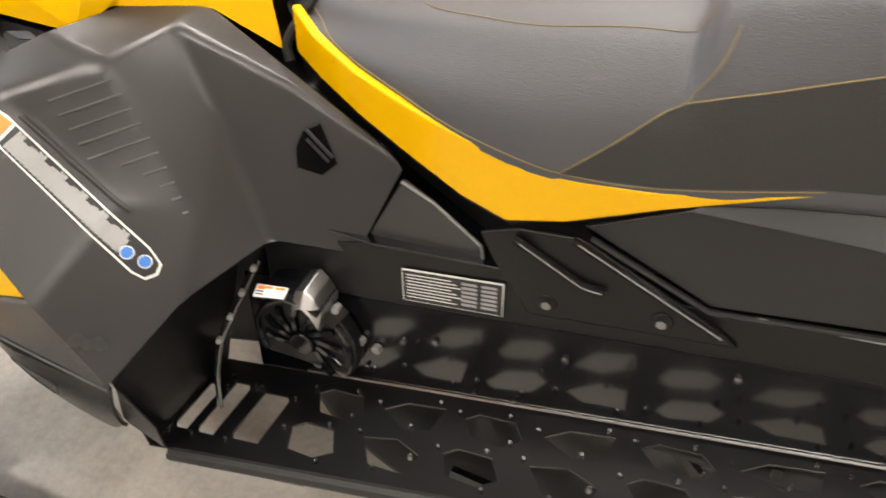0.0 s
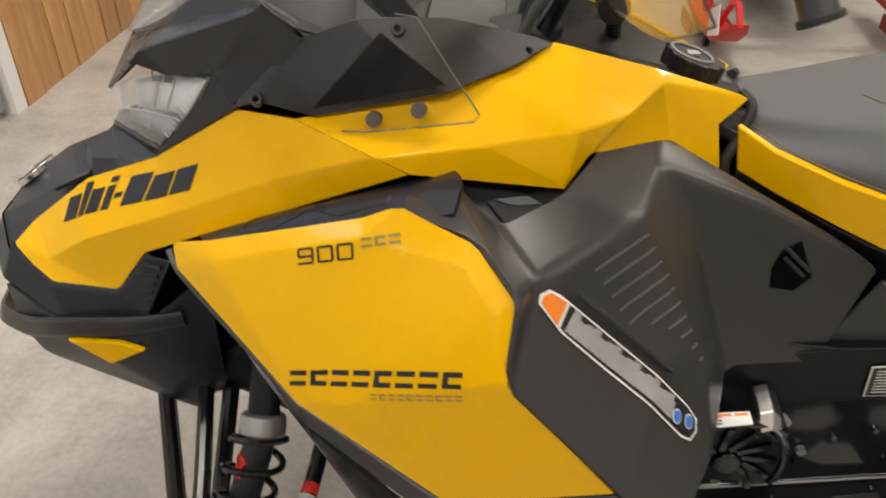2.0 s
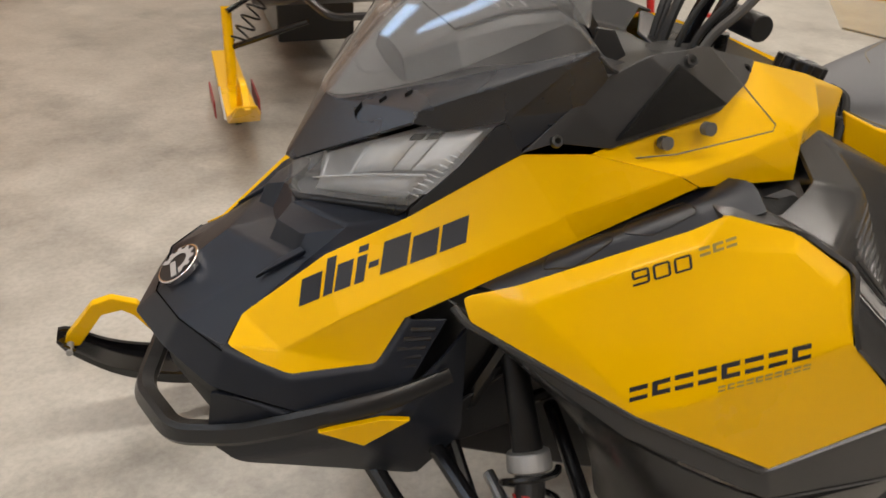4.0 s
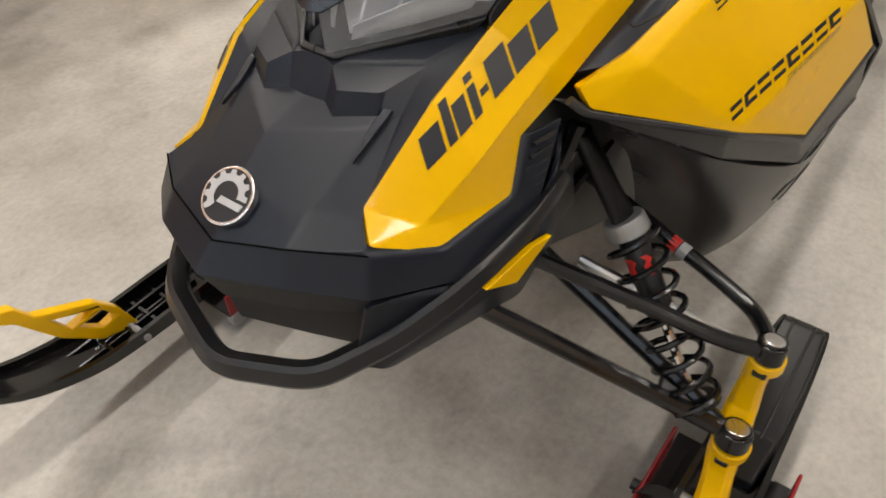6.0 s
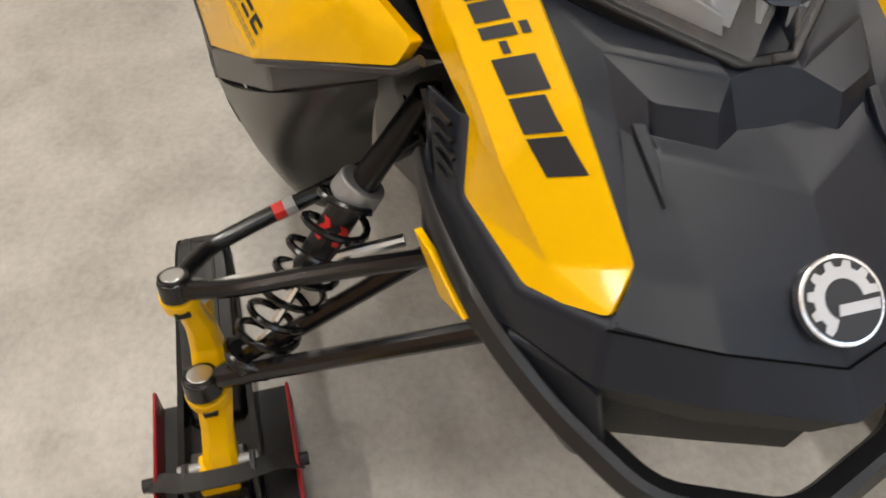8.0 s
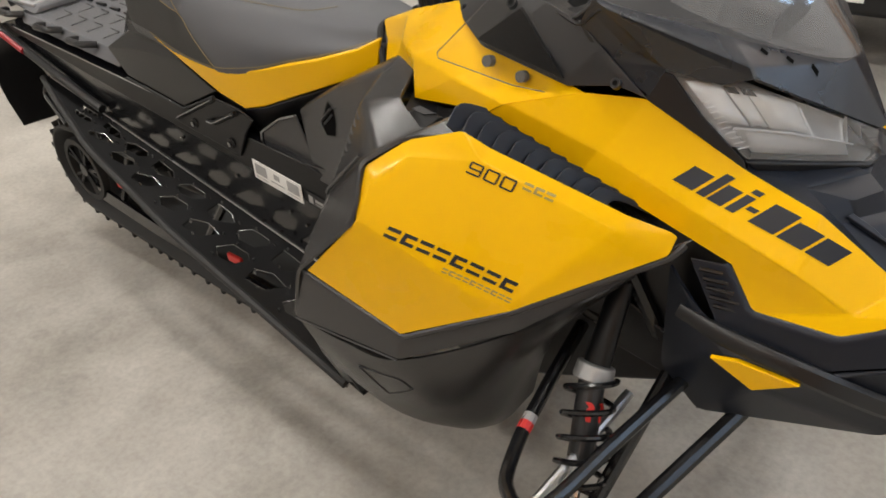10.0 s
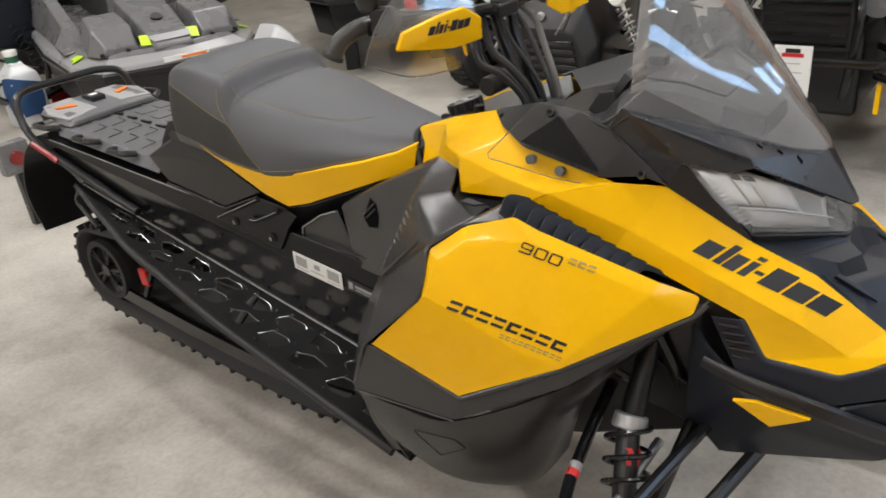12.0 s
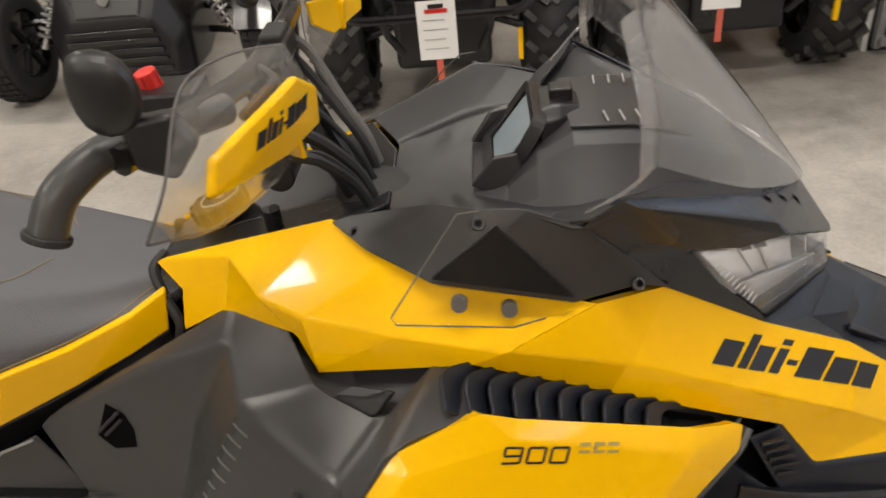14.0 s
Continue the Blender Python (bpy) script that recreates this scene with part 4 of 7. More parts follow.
pod = part("gauge_pod", loft([[(x, -w, z0), (x - 0.002, -w, (z0 + z1) / 2), (x, -w * 0.86, z1 - 0.008), (x, -w * 0.5, z1), (x, w * 0.5, z1), (x, w * 0.86, z1 - 0.008), (x - 0.002, w, (z0 + z1) / 2), (x, w, z0)] for x, w, z0, z1 in ((-0.470, 0.040, 1.00, 1.066), (-0.496, 0.056, 0.995, 1.072), (-0.518, 0.064, 0.985, 1.070))]), BLACK, sled, "black gauge pod", bevel=0.004, smooth=50)
part("screen", plate([(-0.572, -0.050, 0.998), (-0.572, 0.050, 0.998), (-0.525, 0.052, 1.058), (-0.525, -0.052, 1.058)], [(0, 1, 2, 3)], 0.003, (-0.4, 0, 1.0)), surface("dim lcd glass", (0.22, 0.27, 0.30), 0.12), pod, "grey-blue display")
part("screen_bezel", sweep(rounded([(-0.577, -0.054, 0.992), (-0.578, 0.054, 0.992), (-0.542, 0.064, 1.030), (-0.520, 0.056, 1.064), (-0.520, -0.056, 1.064), (-0.542, -0.064, 1.030), (-0.577, -0.0541, 0.992)], 0.012), [(-0.008, -0.006), (0.008, -0.006), (0.008, 0.006), (-0.008, 0.006)], up=(1, 0, 0.4)), BLACK, pod, bevel=0.002)
for y in (-1, 1):
    part("pod_fin", plate([(-0.602, 0.062 * y, 0.992), (-0.574, 0.070 * y, 1.030), (-0.546, 0.072 * y, 1.036), (-0.540, 0.072 * y, 1.010), (-0.575, 0.074 * y, 0.985)], [(0, 1, 2, 3, 4)], 0.010, (-0.55, 0, 1.02)), SHELL, pod, bevel=0.003)
part("pod_socket", box(-0.505, -0.478, -0.012, 0.012, 1.064, 1.084), BLACK, pod, bevel=0.003)
for k in range(3):
    for y in (-1, 1):
        part("dash_slot", tube([(-0.445 + 0.018 * k, 0.066 * y, 1.0656 - 0.0005 * k), (-0.447 + 0.018 * k, 0.040 * y, 1.0658 - 0.0005 * k)], 0.0013, 6), GREY, pod)
# pocket outline on the belly
for s in SIDES:
    belly = [o for o in sled.children if o.name.startswith("belly_pan") and not o.name.startswith("belly_panel")][0 if s == 1 else 1]
    ring = [(-0.676, 0.5 * s, 0.438), (-0.694, 0.5 * s, 0.460), (-0.785, 0.5 * s, 0.452), (-0.742, 0.5 * s, 0.390)]
    part("pocket_line", tube(drape(rounded([a for i in range(4) for a in (Vector(ring[i]), Vector(ring[i]).lerp(Vector(ring[(i + 1) % 4]), 0.5))] + [Vector(ring[0])], 0.006), belly, (0, -s, 0), 0.0003), 0.0014, 5), INK, belly)
# small slots in the visor's crown, their shade laid on as flat black
visor_ob = [o for o in sled.children if o.name.startswith("visor")][0]
for s in SIDES:
    for k in range(3):
        x, y = (-0.280, -0.255, -0.230)[k], (0.118, 0.096, 0.074)[k]
        decal("visor_slot", [[(x - 0.005, (y - 0.003) * s), (x + 0.004, (y - 0.004) * s), (x + 0.005, (y + 0.003) * s), (x - 0.004, (y + 0.004) * s)]], Matrix.Translation((0, 0, 1.0)), visor_ob, VOID, visor_ob, facing=(0, 0, 1))
# arrow-shaped vents in the dash beside the gauge pod
dash_ob = [o for o in sled.children if o.name == "dash"][0]
for s in SIDES:
    for k in range(2):
        x = -0.655 + 0.028 * k
        decal("dash_vent", [[(x, 0.062 * s), (x + 0.010, 0.060 * s), (x + 0.030, 0.100 * s), (x + 0.018, 0.108 * s)]], Matrix.Translation((0, 0, 1.2)), dash_ob, BLACK, dash_ob, facing=(0, 0, 1))


# ---- seat, tank top ----
def seat_ring(x, half, z_top, z_edge, crown=0.035, top=0.62):
    zs = z_edge
    return [(x, -half, zs), (x, -half * 0.99, zs + (z_top - crown - zs) * 0.55), (x, -half * (0.5 + top / 2), z_top - crown), (x, -half * (top + 0.10), z_top - crown * 0.62), (x, -half * top, z_top - crown * 0.22), (x, 0, z_top),
            (x, half * top, z_top - crown * 0.22), (x, half * (top + 0.10), z_top - crown * 0.62), (x, half * (0.5 + top / 2), z_top - crown), (x, half * 0.99, zs + (z_top - crown - zs) * 0.55), (x, half, zs), (x, half * 0.985, zs - 0.03), (x, 0, zs - 0.05), (x, -half * 0.985, zs - 0.03)]
RINGS = [(-0.968, 0.066, 0.898, 0.888), (-0.985, 0.078, 0.902, 0.884), (-1.02, 0.092, 0.902, 0.866), (-1.10, 0.136, 0.908, 0.842), (-1.23, 0.181, 0.928, 0.817), (-1.36, 0.204, 0.957, 0.796), (-1.44, 0.202, 0.970, 0.799, 0.034, 0.64), (-1.486, 0.201, 0.970, 0.805, 0.030, 0.62), (-1.496, 0.201, 0.973, 0.806, 0.030, 0.62), (-1.510, 0.200, 1.008, 0.809, 0.032, 0.70), (-1.522, 0.200, 1.020, 0.810, 0.032, 0.70), (-1.56, 0.198, 1.024, 0.816, 0.032, 0.70),
         (-1.61, 0.192, 1.034, 0.826, 0.030, 0.72), (-1.68, 0.184, 1.036, 0.832, 0.028, 0.76), (-1.72, 0.180, 1.028, 0.835, 0.028, 0.78), (-1.746, 0.174, 1.004, 0.838, 0.028, 0.80), (-1.756, 0.160, 0.94, 0.840, 0.028, 0.80)]
seat = part("seat", loft([seat_ring(*r) for r in RINGS]), VINYL, sled, "dark grey vinyl seat with ochre stitching", sub=2, smooth=180)
TRIM = [(-0.992, 0.084, 0.886), (-1.035, 0.112, 0.866), (-1.11, 0.148, 0.846), (-1.18, 0.172, 0.832), (-1.25, 0.184, 0.815), (-1.345, 0.197, 0.801), (-1.396, 0.202, 0.798), (-1.48, 0.202, 0.803), (-1.64, 0.190, 0.833),
        (-1.50, 0.198, 0.783), (-1.40, 0.197, 0.738), (-1.327, 0.193, 0.716), (-1.267, 0.184, 0.730), (-1.195, 0.168, 0.757), (-1.12, 0.148, 0.784), (-1.05, 0.120, 0.808), (-1.0, 0.096, 0.828)]
for s in SIDES:
    part("seat_trim", plate(TRIM, [(0, 1, 15, 16), (1, 2, 14, 15), (2, 3, 13, 14), (3, 4, 12, 13), (4, 5, 11, 12), (5, 6, 10, 11), (6, 7, 9, 10), (7, 8, 9)], 0.014, (-1.3, 0, 0.9), s), YELLOW, sled, "yellow seat trim", bevel=0.004, seg=3)
    part("seat_base", plate([(-1.0, 0.092, 0.826), (-1.12, 0.144, 0.780), (-1.20, 0.164, 0.752), (-1.27, 0.180, 0.726), (-1.33, 0.188, 0.712), (-1.42, 0.190, 0.745), (-1.64, 0.180, 0.828), (-1.80, 0.16, 0.835), (-1.80, 0.16, 0.72), (-1.34, 0.16, 0.64), (-1.0, 0.08, 0.78)],
                            [(0, 1, 10), (1, 2, 3, 4, 9, 10), (4, 5, 9), (5, 6, 7, 8, 9)], 0.01, (-1.3, 0, 0.7), s), BLACK, sled, "black seat base", bevel=0.004)
    # stitched seams: along the lower edge, across the side and round the bolster
    edge = spline([(p[0], p[1] * s, p[2] + 0.005) for p in TRIM[:9]], 8)
    part("seam", tube(drape(edge, seat, (0, -s, 0)), 0.0008, 5), STITCH, seat, "ochre stitching")
    side_m = frame_at((-1.4, 0.3 * s, 0.8), (-2.4, 0.3 * s, 0.8), (0, 0, 1))
    patch = spline([(-1.386, 0, 0.803), (-1.440, 0, 0.852), (-1.498, 0, 0.902), (-1.580, 0, 0.931), (-1.66, 0, 0.956), (-1.738, 0, 0.976)], 4)
    decal("side_patch", [[(-1.4 - p.x, p.z - 0.8) for p in patch] + [(0.345, 0.050), (0.23, 0.040), (0.09, 0.012)]], side_m, seat, VINYL2, seat, "black ribbed side patch", lift=0.0015)
    part("seam", tube(drape([(p.x, 0.3 * s, p.z) for p in patch], seat, (0, -s, 0), 0.002), 0.0008, 5), STITCH, seat)
    arch = spline([(-1.498, 0, 0.902), (-1.522, 0, 0.945), (-1.530, 0, 0.978)], 6)
    part("seam", tube(drape([(p.x, 0.3 * s, p.z) for p in arch], seat, (0, -s, 0)), 0.0008, 5), STITCH, seat)
    part("seam", tube(drape(spline([(-1.532, 0.150 * s, 1.1), (-1.528, 0.08 * s, 1.1), (-1.525, 0.0, 1.1)], 8), seat, (0, 0, -1)), 0.0008, 5), STITCH, seat)
    part("seam", tube(drape(spline(flip([(-1.150, 0.040, 1.1), (-1.185, 0.085, 1.1), (-1.25, 0.112, 1.1), (-1.34, 0.138, 1.1), (-1.45, 0.144, 1.1), (-1.528, 0.142, 1.1)], s), 6), seat, (0, 0, -1)), 0.0006, 5), STITCH, seat)

# tank top console with filler cap and cup recesses
TOP = [(-0.735, 0.126, 0.998), (-0.757, 0.122, 0.992), (-0.885, 0.096, 0.956), (-1.006, 0.050, 0.902), (-0.70, 0.07, 0.982), (-0.70, 0, 0.972), (-0.86, 0.05, 0.940), (-0.86, 0, 0.936), (-1.0, 0.0, 0.905), (-1.02, 0.0, 0.895), (-1.015, 0.045, 0.885)]
for s in SIDES:
    part("tank_top", plate(TOP, [(0, 1, 6, 4), (1, 2, 6), (4, 6, 7, 5), (2, 3, 8, 7, 6), (3, 10, 9, 8)], 0.006, (-0.85, 0, 0.7), s), BLACK, sled, "black tank top", bevel=0.006)
    part("seat_gasket", tube(spline(flip([(-1.005, 0.03, 0.905), (-1.014, 0.056, 0.897), (-1.000, 0.078, 0.868), (-0.985, 0.092, 0.838), (-0.99, 0.098, 0.815)], s), 4), 0.007, 8), RUBBER, sled)
cap = part("fuel_cap", prism([((0.040 - (0.004 if k % 4 > 1 else 0)) * math.cos(k * math.pi / 24), (0.040 - (0.004 if k % 4 > 1 else 0)) * math.sin(k * math.pi / 24)) for k in range(48)], 0, 0.022, m=pose(-0.935, 0.025, 0.930, 0, -16, 0)), BLACK, sled, "black ribbed fuel cap", bevel=0.002)
part("cap_ring", sweep([Vector((-0.935, 0.025, 0.954)) + Vector((0.026 * math.cos(a), 0.026 * math.sin(a), 0.0075 * math.cos(a))) for a in [k * math.pi / 12 for k in range(24)]], circle(0.0016, 5), closed=True), GREY, cap)
part("cap_mark", box(-0.944, -0.926, 0.018, 0.032, 0.952, 0.9545), GREY, cap)
part("key_post", rod((-0.845, -0.055, 0.945), (-0.845, -0.055, 0.975), 0.011, 12), BLACK, sled)
part("steering_boot", loft([[(x + r * 1.3 * math.cos(a), r * math.sin(a), 0.968 + z) for a in [k * math.pi / 8 for k in range(16)]] for x, r, z in ((-0.715, 0.046, -0.006), (-0.722, 0.040, 0.006), (-0.730, 0.030, 0.010))]), RUBBER, sled, "black rubber steering boot")

# ---- handlebar ----
bar = part("handlebar", tube(rounded([(-0.745, 0.022, 0.965), (-0.805, 0.022, 1.110), (-0.812, 0.03, 1.160), (-0.818, 0.14, 1.156), (-0.862, 0.27, 1.152), (-0.890, 0.33, 1.150)], 0.03), 0.0125, 10), STEEL, sled, "black tubular handlebar on its post")
part("post", tube(rounded([(-0.745, -0.022, 0.965), (-0.805, -0.022, 1.110), (-0.812, -0.03, 1.160), (-0.806, -0.14, 1.172), (-0.835, -0.27, 1.185), (-0.860, -0.33, 1.185)], 0.03), 0.0125, 10), STEEL, bar)
part("bar_clamp", box(-0.828, -0.794, -0.034, 0.034, 1.140, 1.168), BLACK, bar, bevel=0.006)
part("bar_pad", box(-0.824, -0.798, -0.026, 0.026, 1.164, 1.176), RUBBER, bar, bevel=0.004)
part("pivot_block", rod((-0.830, -0.045, 1.010), (-0.830, 0.045, 1.010), 0.020, 14), BLACK, bar, bevel=0.003)
# the bars are turned a little to the left: that end stands lower and further back
turned = (-0.030, 0.0, -0.035)
for s in SIDES:
    grip = part("grip", tube(rounded(flip([(-0.812, 0.21, 1.172), (-0.850, 0.285, 1.186), (-0.880, 0.325, 1.189), (-0.904, 0.355, 1.172), (-0.914, 0.368, 1.147)], s), 0.03, 5), 0.0150, 14), GRIP, bar, "black rubber grip with hooked end")
    part("grip_end", rod((-0.9135, 0.3675 * s, 1.148), (-0.9160, 0.3700 * s, 1.142), 0.0185, 16), RUBBER, grip, bevel=0.002)
    guard = part("hand_guard", plate([(-0.788, 0.352, 1.156), (-0.784, 0.338, 1.184), (-0.752, 0.285, 1.200), (-0.734, 0.232, 1.206), (-0.728, 0.190, 1.180), (-0.732, 0.186, 1.142), (-0.752, 0.245, 1.138), (-0.742, 0.26, 1.176)],
                                     [(0, 1, 2, 7), (2, 3, 7), (3, 4, 5, 7), (5, 6, 7), (6, 0, 7)], 0.010, (-0.9, 0.25, 1.17), s), YELLOW, sled, "yellow hand guard with a clear screen", bevel=0.006, seg=3)
    screen = part("guard_screen", sheet([[(-0.834, 0.380, 1.140), (-0.815, 0.290, 1.098), (-0.783, 0.200, 1.092)], [(-0.805, 0.382, 1.190), (-0.766, 0.280, 1.165), (-0.737, 0.192, 1.160)], [(-0.798, 0.325, 1.238), (-0.778, 0.265, 1.240), (-0.752, 0.195, 1.222)]], 0.003, 5, 5, s), SCREEN, guard, "clear plastic screen")
    screen.visible_shadow = False
    part("screen_edge", tube(spline(flip([(-0.834, 0.380, 1.140), (-0.805, 0.382, 1.190), (-0.798, 0.325, 1.238), (-0.778, 0.265, 1.240), (-0.752, 0.195, 1.222)], s), 4), 0.0013, 5), PLUG, guard)
    part("screen_edge", tube(spline(flip([(-0.834, 0.380, 1.140), (-0.815, 0.290, 1.098), (-0.783, 0.200, 1.092)], s), 4), 0.0013, 5), PLUG, guard)
    for ob in (grip, guard):
        ob.location = turned if s == 1 else (0, 0, 0)
    part("guard_tab", plate([(-0.800, 0.146, 1.160), (-0.742, 0.232, 1.150), (-0.742, 0.222, 1.124), (-0.776, 0.174, 1.108), (-0.798, 0.148, 1.130)], [(0, 1, 2, 3, 4)], 0.005, (-0.9, 0.25, 1.15), s), YELLOW, guard, bevel=0.002).location = (0.030, 0, 0.035) if s == 1 else (0, 0, 0)
    face = [(-0.030, 0.030), (-0.018, 0.040), (0.014, 0.038), (0.028, 0.018), (0.030, -0.010), (0.018, -0.034), (-0.010, -0.042), (-0.030, -0.030), (-0.036, 0.0)]
    mirror = part("mirror", loft([[(-0.846 + u * r * 0.80 + dx, s * (0.336 + dy * 0.8), 1.243 + v * r * 0.80) for u, v in face] for r, dx, dy in ((0.55, 0.004, 0.020), (0.95, 0.002, 0.014), (1.08, 0.0, 0.004), (1.06, -0.002, -0.004), (0.98, -0.002, -0.007))]), BLACK, sled, "folded black mirror", smooth=40, sub=1)
    mirror.location = turned if s == 1 else (0, 0, 0)
    part("mirror_stem", tube(rounded(flip([(-0.845, 0.335, 1.215), (-0.825, 0.325, 1.208), (-0.812, 0.318, 1.190)], s), 0.01), 0.012, 10), BLACK, mirror)
    part("mirror_base", plate([(-0.842, 0.345, 1.222), (-0.806, 0.340, 1.226), (-0.790, 0.338, 1.200), (-0.812, 0.346, 1.172), (-0.840, 0.350, 1.185)], [(0, 1, 2, 3, 4)], 0.022, (-0.82, 0.2, 1.2), s), BLACK, mirror, bevel=0.006)
stop = part("stop_switch", rod((-0.880, -0.188, 1.186), (-0.884, -0.190, 1.206), 0.011, 14), RED, sled, "red stop switch", bevel=0.003)
part("switch_body", box(-0.90, -0.835, -0.215, -0.165, 1.160, 1.191), BLACK, stop, bevel=0.004)
part("lever", tube(rounded([(-0.80, 0.12, 1.175), (-0.76, 0.17, 1.185), (-0.75, 0.27, 1.195)], 0.02), 0.005, 8), ALU, bar, "bare metal lever")
part("lever", tube(rounded([(-0.80, -0.12, 1.175), (-0.77, -0.17, 1.18), (-0.775, -0.27, 1.19)], 0.02), 0.005, 8), BLACK, bar)
for k, (dy, r) in enumerate(((0.05, 0.009), (0.03, 0.008), (0.0, 0.006), (-0.035, 0.011), (-0.06, 0.009), (-0.05, 0.005))):
    side = -1 if k % 2 else 1
    part("cable", tube(spline([(-0.825, dy * 1.5, 1.150), (-0.798, dy * 1.9, 1.115 - 0.008 * k), (-0.764, dy * 1.6, 1.055), (-0.736, dy * 1.2, 1.012), (-0.720, dy, 0.966)], 6), r * 0.74, 8), RUBBER if k else PLUG, bar, "black cable loom")


# ---- tunnel, running boards, track ----
def deck_z(x):
    return 0.365 - 0.22 * (x + 1.15)
def board_y(x):
    pts = [(-0.86, 0.392), (-1.25, 0.370), (-1.50, 0.355), (-1.90, 0.308), (-2.16, 0.245), (-2.29, 0.206)]
    return float(np.interp(-x, [-p[0] for p in pts], [p[1] for p in pts]))
def rail_z(x):
    return 0.523 - 0.155 * (x + 1.0)
def top_z(x):
    return 0.665 - 0.092 * (x + 1.5)


def perforated(outline, holes, thick, lift, s=1):
    """A flat sheet in (x, y) with cut-outs, raised to lift(x)."""
    bm = bmesh.new()
    edges = []
    for ring in [outline] + holes:
        vs = [bm.verts.new((x, y * s, 0)) for x, y in ring]
        edges += [bm.edges.new((vs[i], vs[(i + 1) % len(vs)])) for i in range(len(vs))]
    bmesh.ops.triangle_fill(bm, edges=edges, use_beauty=True)
    bmesh.ops.recalc_face_normals(bm, faces=bm.faces)
    geom = bmesh.ops.extrude_face_region(bm, geom=bm.faces[:])
    for v in [g for g in geom["geom"] if isinstance(g, bmesh.types.BMVert)]:
        v.co.z -= thick
    for v in bm.verts:
        v.co.z += lift(v.co.x)
    return bm


HOLES = []
for x0, x1, y0, y1 in ((-0.868, -0.895, 0.255, 0.352), (-0.912, -0.945, 0.245, 0.352), (-0.975, -1.025, 0.255, 0.350)):
    HOLES.append([(x0, y0), (x0, y1 - 0.01), (x0 - 0.008, y1), (x1, y1), (x1, y0 + 0.01), (x1 + 0.008, y0)])
for k in range(9):
    x = -1.055 - 0.118 * k
    w = board_y(x - 0.09) - 0.2
    a, b, c, d = 0.2 + w * 0.14, 0.2 + w * 0.44, 0.2 + w * 0.54, 0.2 + w * 0.86
    if k % 2 == 0:
        HOLES.append([(x - 0.010, a + 0.012), (x - 0.028, a), (x - 0.080, a + 0.004), (x - 0.098, b - 0.018), (x - 0.075, b), (x - 0.030, b - 0.006)])
        HOLES.append([(x - 0.004, c + 0.012), (x - 0.022, c), (x - 0.070, c + 0.004), (x - 0.090, d - 0.016), (x - 0.065, d), (x - 0.020, d - 0.006)])
    else:
        HOLES.append([(x - 0.006, a + 0.020), (x - 0.036, a + 0.002), (x - 0.094, a), (x - 0.088, b - 0.008), (x - 0.050, b)])
        HOLES.append([(x - 0.002, c + 0.008), (x - 0.050, c), (x - 0.092, c + 0.020), (x - 0.084, d), (x - 0.030, d - 0.004)])
stud_mesh = None
for s in SIDES:
    # tunnel wall in two planes: upright below the fold, slightly proud rail above it
    part("tunnel_side", plate([(-0.93, 0.197, 0.30), (-0.93, 0.197, rail_z(-0.93)), (-2.35, 0.197, rail_z(-2.35)), (-2.45, 0.197, rail_z(-2.45) - 0.04), (-2.30, 0.197, deck_z(-2.30)), (-1.15, 0.197, deck_z(-1.15) - 0.004)], [(0, 1, 2, 3, 4, 5)], 0.003, (-1.5, 0, 0.5), s), GLOSS, sled, "glossy black tunnel side")
    part("tunnel_rail", plate([(-0.98, 0.203, rail_z(-0.98) - 0.006), (-2.40, 0.203, rail_z(-2.40) - 0.006), (-2.46, 0.200, top_z(-2.46)), (-1.15, 0.200, top_z(-1.15) + 0.0), (-0.98, 0.200, 0.60)], [(0, 1, 2, 3, 4)], 0.004, (-1.5, 0, 0.6), s), BOARD, sled, "black tunnel rail", bevel=0.002)
    # specular line along the bend, drawn as a bare-metal tube
    part("tunnel_lip", tube(flip([(-1.02, 0.199, deck_z(-1.02) + 0.004), (-2.28, 0.199, deck_z(-2.28) + 0.004)], s), 0.0020, 6), ALU, sled, "tunnel bend, highlight drawn as a bright line")
    outline = [(-0.855, 0.199), (-0.855, 0.392)] + [(x, board_y(x)) for x in (-1.05, -1.25, -1.50, -1.70, -1.90, -2.05, -2.16, -2.28)] + [(-2.29, 0.199)]
    board = part("running_board", perforated(outline, HOLES, 0.003, deck_z, s), BOARD, sled, "perforated black running board with studs")
    part("board_rail", tube(spline(flip([(x, board_y(x) + 0.006, deck_z(x) - 0.004) for x in (-0.90, -1.05, -1.25, -1.50, -1.70, -1.90, -2.05, -2.16, -2.30)], s), 3), 0.010, 8), RUBBER, board, "rounded board edge")
    part("board_skirt", plate([(-0.90, 0.397, deck_z(-0.90) - 0.008), (-1.12, 0.386, deck_z(-1.12) - 0.008), (-1.12, 0.380, deck_z(-1.12) - 0.03), (-0.91, 0.388, deck_z(-0.91) - 0.028)], [(0, 1, 2, 3)], 0.004, (-1, 0, 0.3), s), BLACK, board)
    for h in HOLES:
        rim = [Vector((x, y * s, deck_z(x) + 0.0005)) for x, y in h]
        part("cutout_rim", tube(rim[:max(3, len(rim) // 2 + 1)], 0.0006, 5), STUD, board)
        for j, (x, y) in enumerate(h):
            if j % 2 == 0:
                if stud_mesh is None:
                    st = part("stud", rod((0, 0, -0.002), (0, 0, 0.007), 0.0036, 7, r2=0.0026), STUD, board)
                    stud_mesh = st.data
                else:
                    st = new("stud", stud_mesh)
                    st.parent = board
                ox = 0.010 if j < 3 else -0.010
                st.location = (x + ox, (y + (0.006 if y > 0.3 else -0.006)) * s, deck_z(x + ox))
